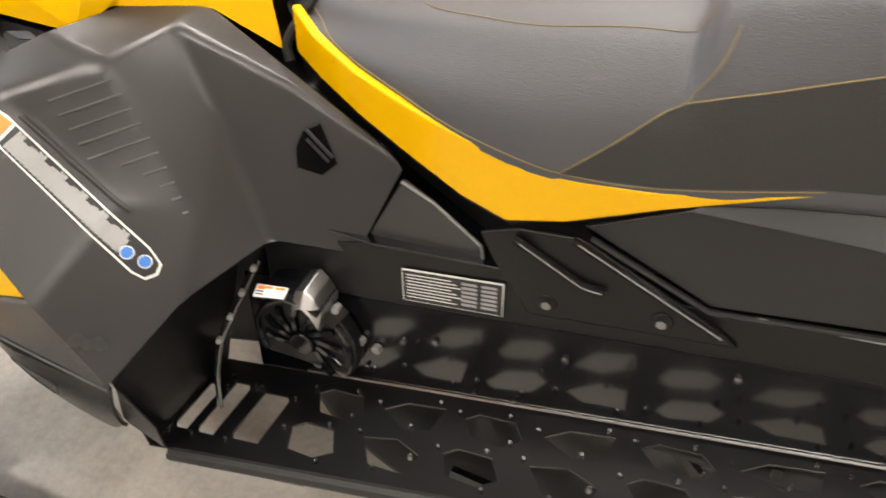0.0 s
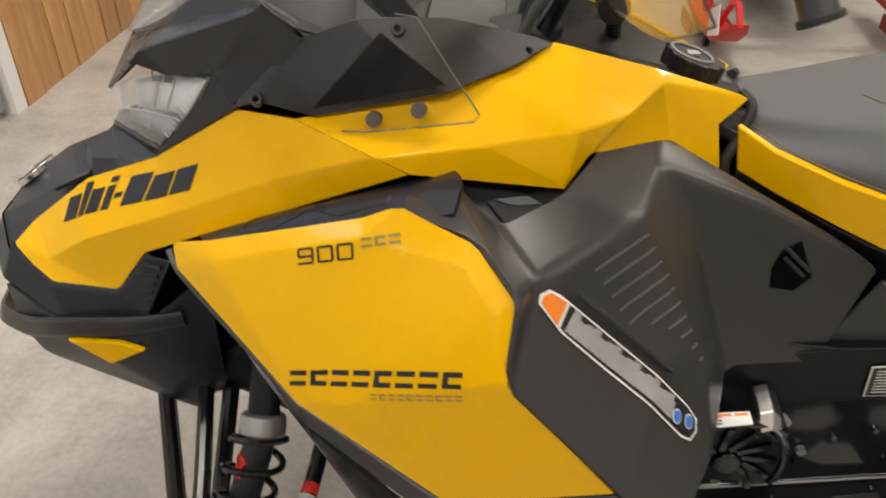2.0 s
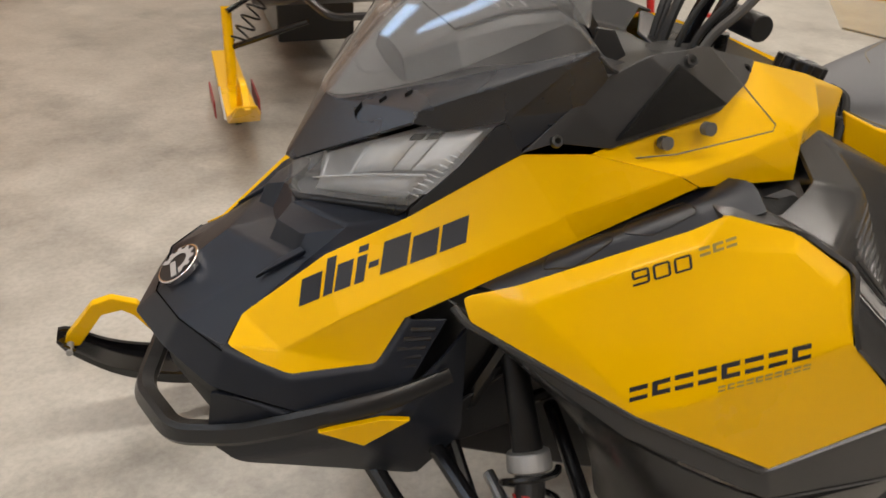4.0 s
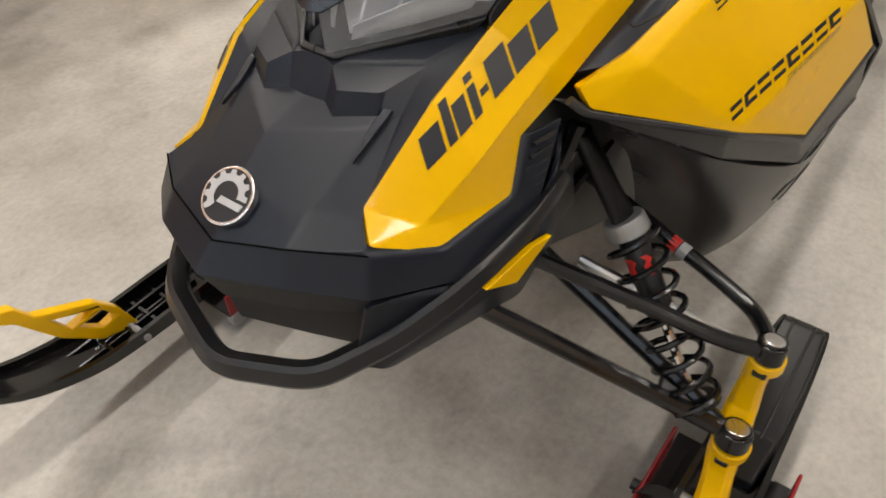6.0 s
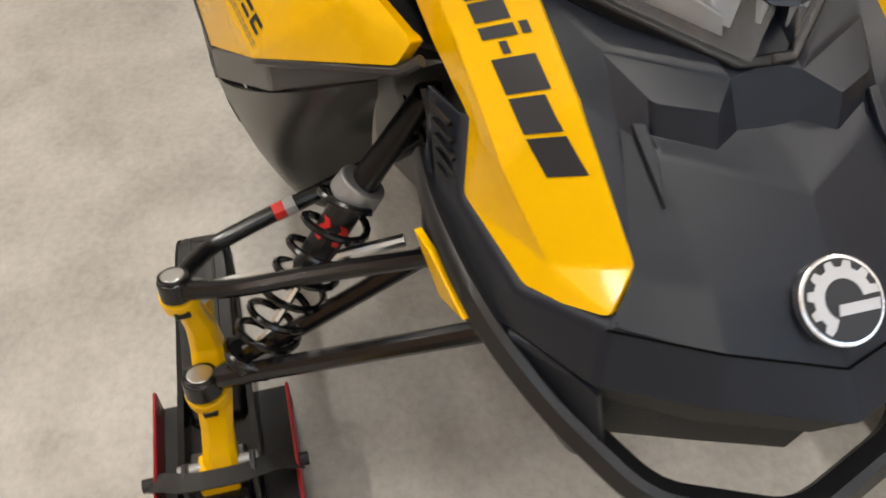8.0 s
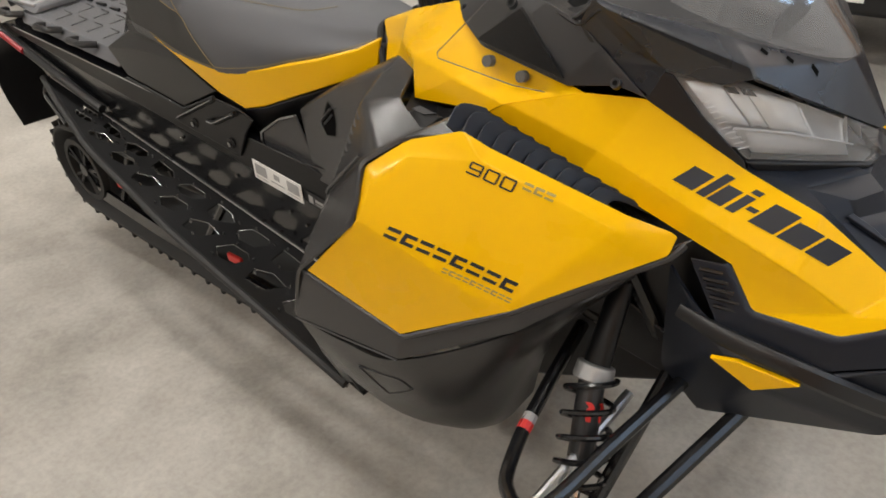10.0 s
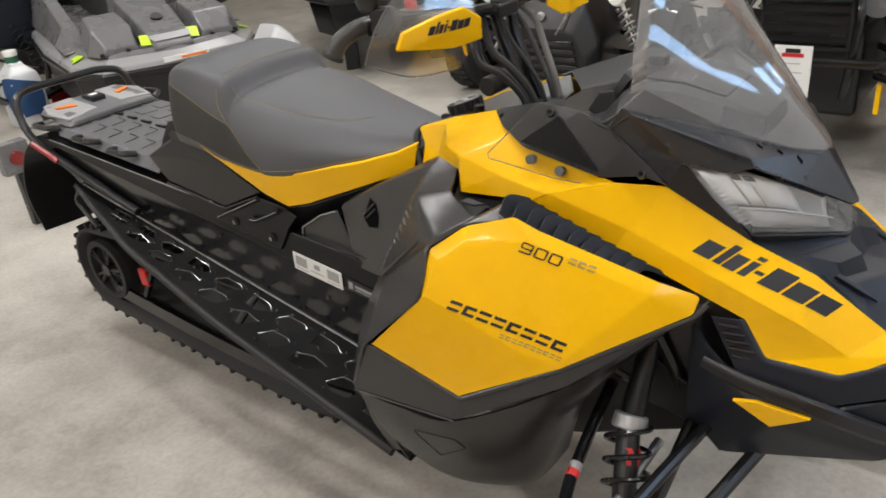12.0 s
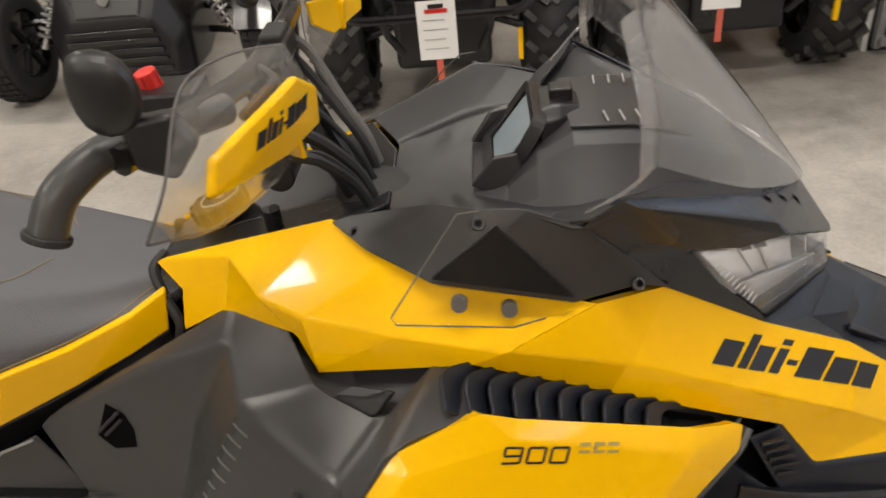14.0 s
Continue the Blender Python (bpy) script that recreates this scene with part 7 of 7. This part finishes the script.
def tyre(name, c, r, w, parent, knob=True, hub=None):
    """Upright wheel with its axle along x, knobbly tread."""
    prof = [(-w * 0.5, r * 0.62), (-w * 0.54, r * 0.80), (-w * 0.44, r * 0.95), (0, r), (w * 0.44, r * 0.95), (w * 0.54, r * 0.80), (w * 0.5, r * 0.62)]
    n = 28
    rings = [[(c[0] + a, c[1] + q * math.cos(t), c[2] + q * math.sin(t)) for a, q in prof] for t in [k * 2 * math.pi / n for k in range(n + 1)]]
    t = part(name, loft(rings, closed_ring=False, caps=False), RUBBER, parent, "knobbly black tyre" if knob else "black road tyre", smooth=60)
    if knob:
        b = bmesh.new()
        for k in range(16):
            a = k * 2 * math.pi / 16
            for j, off in enumerate((-0.40, -0.15, 0.15, 0.40)):
                m = Matrix.Translation(c) @ Matrix.Rotation(a + (0.20 if j in (1, 2) else 0), 4, "X") @ Matrix.Translation((off * w, 0, r * (0.985 if abs(off) < 0.2 else 0.945))) @ Matrix.Rotation((0.75 if off > 0 else -0.75), 4, "Z")
                box(-w * 0.13, w * 0.13, -r * 0.040, r * 0.040, -0.01, 0.022, bm=b, m=m)
        part("tread", b, TREAD, t)
    else:
        b = bmesh.new()
        for k in range(40):
            a = k * 2 * math.pi / 40
            for off in (-0.3, -0.1, 0.1, 0.3):
                m = Matrix.Translation(c) @ Matrix.Rotation(a, 4, "X") @ Matrix.Translation((off * w, 0, r * 0.99))
                box(-w * 0.08, w * 0.08, -r * 0.05, r * 0.05, -0.01, 0.006, bm=b, m=m)
        part("tread", b, RUBBER, t)
    h = part("rim", rod((c[0] - w * 0.35, c[1], c[2]), (c[0] + w * 0.35, c[1], c[2]), r * 0.60, 24), GLOSS, t, "black rim", bevel=0.01)
    for k in range(6):
        a = k * math.pi / 3
        for e in (-1, 1):
            part("spoke", tube([(c[0] + e * w * 0.37, c[1] + r * 0.1 * math.cos(a), c[2] + r * 0.1 * math.sin(a)), (c[0] + e * w * 0.37, c[1] + r * 0.55 * math.cos(a), c[2] + r * 0.55 * math.sin(a))], r * 0.06, 6), BLACK, h)
    return t


GREYP = surface("grey moulded hull", (0.15, 0.15, 0.157), 0.28)


def atv(x, y, label, cx, cz):
    """Quad seen from its front: wheels, arms, bumper, plastics, rack, hanging price card."""
    q = thing("quad_bike", label, "quad bike", "quad bikes", (x, y, 0))
    for sx in (-1, 1):
        tyre("front_tyre", (0.45 * sx, 0.0, 0.31), 0.31, 0.215, q)
        tyre("rear_tyre", (0.47 * sx, 1.25, 0.31), 0.31, 0.25, q)
        part("control_arm", tube([(0.40 * sx, 0.0, 0.28), (0.14 * sx, 0.05, 0.36)], 0.018, 8), STEEL, q)
        part("control_arm", tube([(0.40 * sx, 0.0, 0.40), (0.14 * sx, 0.05, 0.50)], 0.016, 8), STEEL, q)
        part("shock", rod((0.33 * sx, -0.02, 0.36), (0.20 * sx, 0.05, 0.72), 0.035, 12), BLACK, q, bevel=0.004)
        part("fender", sheet([[(0.30 * sx, -0.42, 0.78), (0.45 * sx, -0.42, 0.76), (0.60 * sx, -0.40, 0.70)], [(0.28 * sx, 0.0, 0.90), (0.45 * sx, 0.0, 0.88), (0.62 * sx, 0.0, 0.82)], [(0.28 * sx, 0.45, 0.74), (0.45 * sx, 0.45, 0.70), (0.60 * sx, 0.45, 0.60)]], 0.012, 4, 4), BLACK, q, "black fender")
        part("headlamp", rod((0.26 * sx, -0.50, 0.76), (0.26 * sx, -0.42, 0.78), 0.060, 18), GREYP, q, "round headlamp", bevel=0.008)
        part("bumper_tube", tube(rounded([(0.16 * sx, -0.40, 0.36), (0.20 * sx, -0.56, 0.50), (0.22 * sx, -0.56, 0.74), (0.18 * sx, -0.48, 0.86)], 0.05), 0.016, 8), STEEL, q)
    part("front_bumper", tube(rounded([(-0.40, -0.46, 0.60), (-0.32, -0.58, 0.55), (0.32, -0.58, 0.55), (0.40, -0.46, 0.60)], 0.06), 0.018, 10), STEEL, q, "black bumper bar")
    part("grille", box(-0.18, 0.18, -0.46, -0.40, 0.56, 0.78), BLACK, q, bevel=0.02)
    for k in range(5):
        part("grille_bar", box(-0.16, 0.16, -0.468, -0.458, 0.585 + 0.04 * k, 0.597 + 0.04 * k), GLOSS, q)
    part("nose", loft([[(-0.24, -0.44, 0.78), (0.24, -0.44, 0.78), (0.18, -0.36, 0.88), (-0.18, -0.36, 0.88)], [(-0.26, 0.1, 0.80), (0.26, 0.1, 0.80), (0.2, 0.1, 0.96), (-0.2, 0.1, 0.96)]]), SHELL, q, "dark front cover", bevel=0.02)
    part("belly", box(-0.20, 0.20, -0.30, 1.3, 0.24, 0.62), BLACK, q, "dark frame and engine", bevel=0.03)
    part("seat", box(-0.16, 0.16, 0.4, 1.2, 0.78, 0.92), VINYL2, q, bevel=0.05)
    part("tank", box(-0.17, 0.17, 0.1, 0.42, 0.62, 0.94), SHELL, q, bevel=0.04)
    part("fender_rear", box(-0.5, 0.5, 1.0, 1.6, 0.70, 0.74), BLACK, q, bevel=0.01)
    part("yellow_tab", box(0.30, 0.318, -0.52, -0.50, 0.34, 0.46), YELLOW, q)
    card = part("price_card", box(cx - 0.072, cx + 0.072, -0.604, -0.600, cz, cz + 0.22), WHITE, q, "white price card on a red strap")
    part("card_strap", box(cx - 0.012, cx + 0.012, -0.602, -0.598, cz - 0.13, cz), surface("red ribbon", (0.6, 0.12, 0.08), 0.6), card)
    part("card_mark", box(cx - 0.042, cx + 0.042, -0.606, -0.604, cz + 0.175, cz + 0.190), RED, card)
    part("card_mark", box(cx - 0.028, cx + 0.028, -0.606, -0.604, cz + 0.192, cz + 0.208), INK, card)
    for k in range(4):
        part("card_line", box(cx - 0.05, cx + 0.03 + 0.01 * (k % 2), -0.606, -0.604, cz + 0.148 - 0.036 * k, cz + 0.151 - 0.036 * k), GREY, card)
    return q


atv(-0.75, 2.58, "black quad bike with knobbly tyres and a white price card", 0.0, 0.395)
atv(0.49, 2.74, "dark quad bike parked by the pine wall, price card hanging", -0.165, 0.45)

# three-wheeled roadster
rs = thing("roadster", "black three-wheeled roadster with silver splitter and road tyres", "roadster", at=(-2.30, 2.95, 0))
for sx in (-1, 1):
    tyre("front_tyre", (0.66 * sx, 0.0, 0.28), 0.28, 0.17, rs, knob=False)
    part("fender", sheet([[(0.57 * sx, -0.30, 0.36), (0.66 * sx, -0.31, 0.36), (0.75 * sx, -0.30, 0.35)], [(0.57 * sx, -0.10, 0.58), (0.66 * sx, -0.10, 0.60), (0.75 * sx, -0.10, 0.57)], [(0.57 * sx, 0.25, 0.52), (0.66 * sx, 0.25, 0.54), (0.75 * sx, 0.25, 0.50)]], 0.012, 4, 4), GLOSS, rs, "black mudguard")
    for z in (0.26, 0.38):
        part("control_arm", tube([(0.58 * sx, 0.0, z), (0.24 * sx, 0.05, z + 0.02)], 0.018, 8), STEEL, rs)
    ax0, ax1 = Vector((0.50 * sx, -0.03, 0.26)), Vector((0.34 * sx, 0.02, 0.58))
    part("shock", rod(ax0, ax1, 0.018, 10), CHROME, rs)
    q = (ax1 - ax0).to_track_quat("Z", "Y")
    part("spring", tube([ax0 + q @ Vector((0.035 * math.cos(a), 0.035 * math.sin(a), (ax1 - ax0).length * (0.15 + 0.7 * a / (2 * math.pi * 7)))) for a in [k * math.pi / 6 for k in range(85)]], 0.007, 6), CAST, rs, "pale coil spring")
    part("headlamp", loft([[(sx * (0.42 + r * math.cos(a)), -0.18 + dy, 0.66 + r * 1.3 * math.sin(a)) for a in [k * math.pi / 8 for k in range(16)]] for r, dy in ((0.055, -0.02), (0.065, 0.0), (0.05, 0.12))]), REFLECT, rs, "oval headlamp", bevel=0.004)
nose = part("nose", loft([[(-w, y, z0), (w, y, z0), (w * 1.05, y, (z0 + z1) / 2), (w * 0.72, y, z1), (-w * 0.72, y, z1), (-w * 1.05, y, (z0 + z1) / 2)] for y, w, z0, z1 in ((-0.30, 0.26, 0.16, 0.44), (-0.22, 0.33, 0.15, 0.60), (0.0, 0.34, 0.16, 0.74), (0.35, 0.30, 0.2, 0.82))]), BLACK, rs, "black nose cowl", bevel=0.025)
part("hood_plate", plate([(-0.15, -0.302, 0.46), (0.15, -0.302, 0.46), (0.20, -0.215, 0.64), (0.0, -0.19, 0.67), (-0.20, -0.215, 0.64)], [(0, 1, 2, 3, 4)], 0.02, (0, 0.3, 0.3)), SHELL, rs, "dark grey hood plate", bevel=0.01)
part("badge", rod((0, -0.298, 0.53), (0, -0.275, 0.54), 0.022, 18), GREY, rs)
for k in range(5):
    part("grille_bar", box(-0.25 + 0.01 * k, 0.25 - 0.01 * k, -0.318, -0.295, 0.20 + 0.045 * k, 0.225 + 0.045 * k), GLOSS, rs, bevel=0.004)
part("splitter", sweep([(-0.30, -0.20, 0.14), (-0.24, -0.34, 0.12), (0.24, -0.34, 0.12), (0.30, -0.20, 0.14)], [(-0.02, -0.012), (0.02, -0.012), (0.02, 0.012), (-0.02, 0.012)]), ALU, rs, "silver splitter", bevel=0.004)
part("body", box(-0.25, 0.25, 0.3, 1.5, 0.25, 0.75), BLACK, rs, bevel=0.08)
tyre("rear_tyre", (0.0, 1.65, 0.30), 0.30, 0.2, rs, knob=False)

# personal watercraft on a stand, seen over the seat
LIME = surface("lime decal", (0.55, 0.85, 0.02), 0.4)
def watercraft(x, y, lift, turn, hull_mat, top_mat, lip_mat, label):
    """Stern-first craft on a stand: x runs from the stern forward, y across."""
    w = thing("watercraft", label, "watercraft", "watercraft", (x, y, lift))
    w.rotation_euler = (0, 0, radians(turn))
    plan = [(2.5, -0.40), (1.9, -0.55), (0.9, -0.59), (0.25, -0.55), (0.03, -0.42), (-0.05, 0.0), (0.03, 0.42), (0.25, 0.55), (0.9, 0.59), (1.9, 0.55), (2.5, 0.40)]
    def band(bands):
        """A strip round the plan: (how far inward, height) for each of its edges."""
        return loft([[(a + (1.0 - a) * k * 0.4, b * (1 - k), z + 0.035 * a) for k, z in bands] for a, b in plan])
    part("hull", band([(0.10, 0.16), (0.035, 0.40), (0.06, 0.44), (0.5, 0.30), (0.5, 0.16)]), hull_mat, w, "black lower hull", bevel=0.008)
    part("rub_rail", band([(0.02, 0.395), (-0.01, 0.41), (-0.01, 0.435), (0.02, 0.45)]), BLACK, w, "black rub rail", bevel=0.004)
    part("lip", band([(0.01, 0.445), (0.03, 0.475), (0.15, 0.520), (0.15, 0.44)]), lip_mat, w, "sloping lip round the deck", bevel=0.006)
    part("deck", band([(0.145, 0.515), (0.20, 0.545), (0.85, 0.545), (0.85, 0.45), (0.2, 0.45)]), top_mat, w, "grey deck", bevel=0.006)
    for e in (-1, 1):
        part("gunwale", loft([[(a, e * 0.53, z0), (a, e * 0.40, z0), (a, e * 0.38, z1), (a, e * 0.46, z1)] for a, z0, z1 in ((0.42, 0.53, 0.55), (0.70, 0.54, 0.66), (1.2, 0.56, 0.80), (2.1, 0.58, 0.90))]), top_mat, w, "raised side moulding", bevel=0.02)
        part("deck_pod", loft([[(a, e * y0, 0.53), (a, e * y1, 0.53), (a, e * (y1 - 0.05), z), (a, e * (y0 + 0.02), z)] for a, y0, y1, z in ((0.10, 0.17, 0.40, 0.58), (0.20, 0.16, 0.44, 0.69), (0.48, 0.16, 0.42, 0.73), (0.80, 0.17, 0.38, 0.66))]), top_mat, w, "faceted stern pod", bevel=0.012)
        for a in (0.24, 0.38):
            part("pod_bolt", rod((0.105, e * a, 0.550), (0.085, e * a, 0.548), 0.013, 10), BLACK, w)
        part("lime_mark", prism([(-0.05, -0.030), (0.045, -0.040), (0.055, 0.030), (0.0, 0.018), (-0.045, 0.040)], 0.0, 0.004, m=Matrix.Translation((0.30, e * 0.485, 0.520)) @ Matrix.Rotation(radians(-22 * e), 4, "X")), LIME, w, "lime mark")
        part("lime_mark", prism([(-0.04, -0.030), (0.04, -0.040), (0.05, 0.030), (-0.03, 0.040)], 0.0, 0.004, m=Matrix.Translation((0.105, e * 0.130, 0.580)) @ Matrix.Rotation(radians(-40), 4, "Y")), LIME, w, "lime mark")
    part("centre_hump", loft([[(a, -h, 0.52), (a, h, 0.52), (a, h * 0.8, z), (a, -h * 0.8, z)] for a, h, z in ((0.03, 0.12, 0.55), (0.14, 0.14, 0.62), (0.45, 0.16, 0.72), (0.9, 0.17, 0.82))]), top_mat, w, "raised centre moulding", bevel=0.015)
    part("hump_badge", rod((0.30, 0, 0.675), (0.29, 0, 0.690), 0.032, 18), INK, w, "dark round badge")
    part("grab_plate", prism([(-0.12, -0.02), (0.12, -0.02), (0.10, 0.03), (-0.10, 0.03)], 0.0, 0.006, m=Matrix.Translation((0.085, 0, 0.592)) @ Matrix.Rotation(radians(90), 4, "Z") @ Matrix.Rotation(radians(-40), 4, "X")), SILVER, w, "pale grab plate")
    part("stern_strip", box(-0.052, -0.040, -0.16, 0.10, 0.462, 0.492), WHITE, w, "white and orange label strip")
    part("strip_mark", box(-0.056, -0.050, -0.14, 0.0, 0.470, 0.484), ORANGE, w)
    part("seat", loft([[(a, -h, 0.6), (a, h, 0.6), (a, h * 0.7, z), (a, -h * 0.7, z)] for a, h, z in ((0.85, 0.12, 0.80), (1.0, 0.16, 0.92), (1.6, 0.17, 0.98), (2.0, 0.15, 1.04))]), VINYL2, w, "black seat", bevel=0.03)
    part("cowl", loft([[(a, -h, 0.6), (a, h, 0.6), (a, h * 0.7, z), (a, -h * 0.7, z)] for a, h, z in ((1.9, 0.2, 1.0), (2.1, 0.26, 1.16), (2.4, 0.24, 1.0), (2.6, 0.12, 0.8))]), BLACK, w, "black front cowl", bevel=0.03)
    for e in (-0.3, 0.3):
        part("stand_beam", box(0.35, 2.2, e - 0.05, e + 0.05, -lift / 0.98, 0.19), BLACK, w, bevel=0.01)
    w.scale = (1.1, 1.1, 0.98)
    return w
watercraft(-4.22, 1.55, 0.0, 160, BLACK, GREYP, surface("pale grey moulding", (0.30, 0.30, 0.31), 0.3), "grey and black personal watercraft with lime marks on a stand")
watercraft(-3.66, 2.96, 0.16, 135, GLOSS, BLACK, GLOSS, "glossy black personal watercraft on a stand at the rear")
bow = thing("boat_bow", "silver-white rounded small craft bow on the floor", "boat", at=(-3.46, 1.72, 0))
bow.scale = (1.3, 1.3, 1.1)
part("shell", loft([[(x - w * 0.2, -w, 0.02), (x, -w * 0.9, z1 * 0.7), (x, 0, z1), (x, w * 0.9, z1 * 0.7), (x - w * 0.2, w, 0.02)] for x, w, z1 in ((-0.12, 0.15, 0.60), (0.0, 0.15, 0.60), (0.09, 0.12, 0.54), (0.15, 0.05, 0.36))]), surface("silver-white gelcoat", (0.42, 0.43, 0.45), 0.3), bow, bevel=0.02, smooth=60)
crate = thing("crate", "brown plywood crate on the floor at the rear", "crate", at=(-4.02, 3.98, 0))
BROWN = surface("brown stained plywood", (0.20, 0.095, 0.04), 0.5, grain=0.4, vary=0.3)
for k in range(4):
    part("slat", box(-0.45, 0.45, -0.20, -0.185, 0.02 + 0.11 * k, 0.115 + 0.11 * k), BROWN, crate)
part("body", box(-0.44, 0.44, -0.185, 0.2, 0.0, 0.45), BROWN, crate)
# jug and sign near the rear of the hall
jug = thing("jug", "white plastic jug with a blue cloth and green cap", "jug", at=(-5.53, 1.14, 0))
jug.scale = (0.82, 0.82, 0.79)
part("body", loft([[(-w, -w, z), (w, -w, z), (w, w, z), (-w, w, z)] for w, z in ((0.12, 0.0), (0.13, 0.03), (0.13, 0.40), (0.115, 0.47), (0.06, 0.53), (0.055, 0.56))]), surface("translucent white plastic", (0.62, 0.64, 0.66), 0.3), jug, bevel=0.02, seg=3, smooth=60)
part("wrap", sheet([[(0.02, -0.145, 0.44), (0.10, -0.142, 0.46), (0.150, -0.05, 0.43), (0.146, 0.09, 0.38)], [(0.0, -0.150, 0.30), (0.11, -0.152, 0.28), (0.160, -0.06, 0.27), (0.150, 0.10, 0.24)], [(0.03, -0.146, 0.14), (0.10, -0.147, 0.10), (0.148, -0.05, 0.12), (0.145, 0.06, 0.10)]], 0.008, 5, 5), NAVY, jug, "dark blue cloth", smooth=80)
part("neck", rod((0, 0, 0.55), (0, 0, 0.61), 0.052, 16), surface("green plastic", (0.03, 0.12, 0.07), 0.4), jug, "dark green neck band", bevel=0.006)
part("cap", rod((0, 0, 0.61), (0, 0, 0.66), 0.056, 18), WHITE, jug, "white cap", bevel=0.008)
mat_ = thing("floor_grate", "dark steel floor drain grate set in the concrete", "grate", at=(-5.05, 0.42, 0.0))
for k in range(8):
    part("grate_bar", box(-0.16 + 0.04 * k, -0.136 + 0.04 * k, -0.16, 0.16, 0.0, 0.006), BLACK, mat_)
part("grate_frame", box(-0.17, 0.17, -0.17, 0.17, 0.0, 0.003), STEEL, mat_)
lampbox = thing("trailer_light", "pale square trailer light box with a red lens", "trailer light", at=(-3.75, 0.22, 0.0))
part("post", box(-0.02, 0.02, -0.02, 0.02, 0.0, 0.30), STEEL, lampbox)
part("box", box(-0.03, 0.03, -0.07, 0.07, 0.27, 0.42), GREYP, lampbox, bevel=0.006)
part("lens", rod((0.03, 0, 0.345), (0.045, 0, 0.345), 0.034, 18), surface("dark red lens", (0.22, 0.02, 0.02), 0.25), lampbox, "red round lens", bevel=0.003)

# other machines on the far side: ski tips on dollies, dark hoods
def parked_sled(x, y, turn, col, label):
    p = thing("parked_snowmobile", label, "snowmobile", "parked snowmobiles", (x, y, 0))
    p.rotation_euler = (0, 0, radians(turn))
    for s in SIDES:
        part("ski", loft([[(a, s * 0.47 - w, z + 0.01), (a, s * 0.47 + w, z + 0.01), (a, s * 0.47 + w, z + h), (a, s * 0.47 - w, z + h)] for a, w, z, h in ((-0.75, 0.05, 0.11, 0.04), (-0.2, 0.06, 0.09, 0.045), (0.08, 0.06, 0.12, 0.04), (0.22, 0.05, 0.20, 0.03), (0.27, 0.035, 0.25, 0.02))]), col, p, "coloured plastic ski", bevel=0.006)
        part("ski_handle", sweep(rounded([(-0.08, s * 0.47, 0.13), (0.0, s * 0.47, 0.22), (0.10, s * 0.47, 0.31), (0.19, s * 0.47, 0.32), (0.27, s * 0.47, 0.25)], 0.03), [(-0.011, -0.009), (0.011, -0.009), (0.011, 0.009), (-0.011, 0.009)]), col, p, "coloured ski handle")
        part("ski_flap", plate([(0.05, s * 0.47 - 0.07, 0.14), (0.24, s * 0.47 - 0.075, 0.21), (0.22, s * 0.47 - 0.085, 0.33), (0.06, s * 0.47 - 0.08, 0.26)], [(0, 1, 2, 3)], 0.004, (0.1, s * 0.47, 0.2)), WHITE, p, "pale price tag on the ski", bevel=0.001)
        part("dolly_side", box(-0.42, -0.18, s * 0.47 + 0.085, s * 0.47 + 0.092, 0.05, 0.12), DOLLY, p)
        part("dolly_side", box(-0.42, -0.18, s * 0.47 - 0.092, s * 0.47 - 0.085, 0.05, 0.12), DOLLY, p)
        for cx in (-0.38, -0.22):
            part("caster", rod((cx, s * 0.47 - 0.012, 0.025), (cx, s * 0.47 + 0.012, 0.025), 0.025, 14), BLACK, p)
        part("spindle", rod((-0.32, s * 0.47, 0.12), (-0.40, s * 0.46, 0.44), 0.022, 10), col, p)
        for zz, tx in ((0.28, -0.2), (0.43, -0.45)):
            part("arm", tube([(-0.36, s * 0.46, zz), (tx, s * 0.16, zz + 0.14)], 0.012, 8), STEEL, p)
        ax0, ax1 = Vector((-0.36, s * 0.43, 0.30)), Vector((-0.42, s * 0.22, 0.62))
        q = (ax1 - ax0).to_track_quat("Z", "Y")
        part("spring", tube([ax0 + q @ Vector((0.036 * math.cos(a), 0.036 * math.sin(a), (ax1 - ax0).length * a / (2 * math.pi * 8))) for a in [k * math.pi / 6 for k in range(97)]], 0.005, 6), BLACK, p)
    part("hood", loft([[(a, -w, z0), (a, w, z0), (a, w * 0.9, z1), (a, -w * 0.9, z1)] for a, w, z0, z1 in ((-0.02, 0.14, 0.56, 0.66), (-0.3, 0.24, 0.46, 0.82), (-0.6, 0.34, 0.38, 0.92), (-1.0, 0.26, 0.4, 0.9))]), HOOD, p, "dark hood", bevel=0.02)
    part("tunnel", box(-2.4, -0.9, -0.19, 0.19, 0.12, 0.66), BLACK, p, bevel=0.01)
    part("seat", box(-1.8, -1.0, -0.16, 0.16, 0.66, 0.95), VINYL, p, bevel=0.06)
    part("bumper", tube(rounded([(-0.2, 0.22, 0.56), (0.05, 0.12, 0.50), (0.05, -0.12, 0.50), (-0.2, -0.22, 0.56)], 0.05), 0.016, 8), BLACK, p)
    return p
parked_sled(-0.72, -1.97, 90, YELLOW, "parked snowmobile with yellow skis on red dollies")
parked_sled(-2.10, -2.45, 90, RED, "parked snowmobile with red skis on dollies")
parked_sled(-6.05, 0.95, -62, BLACK, "black parked snowmobile at the rear of the hall")
parked_sled(-6.75, 2.55, -62, RED, "dark parked snowmobile with red skis at the rear of the hall")
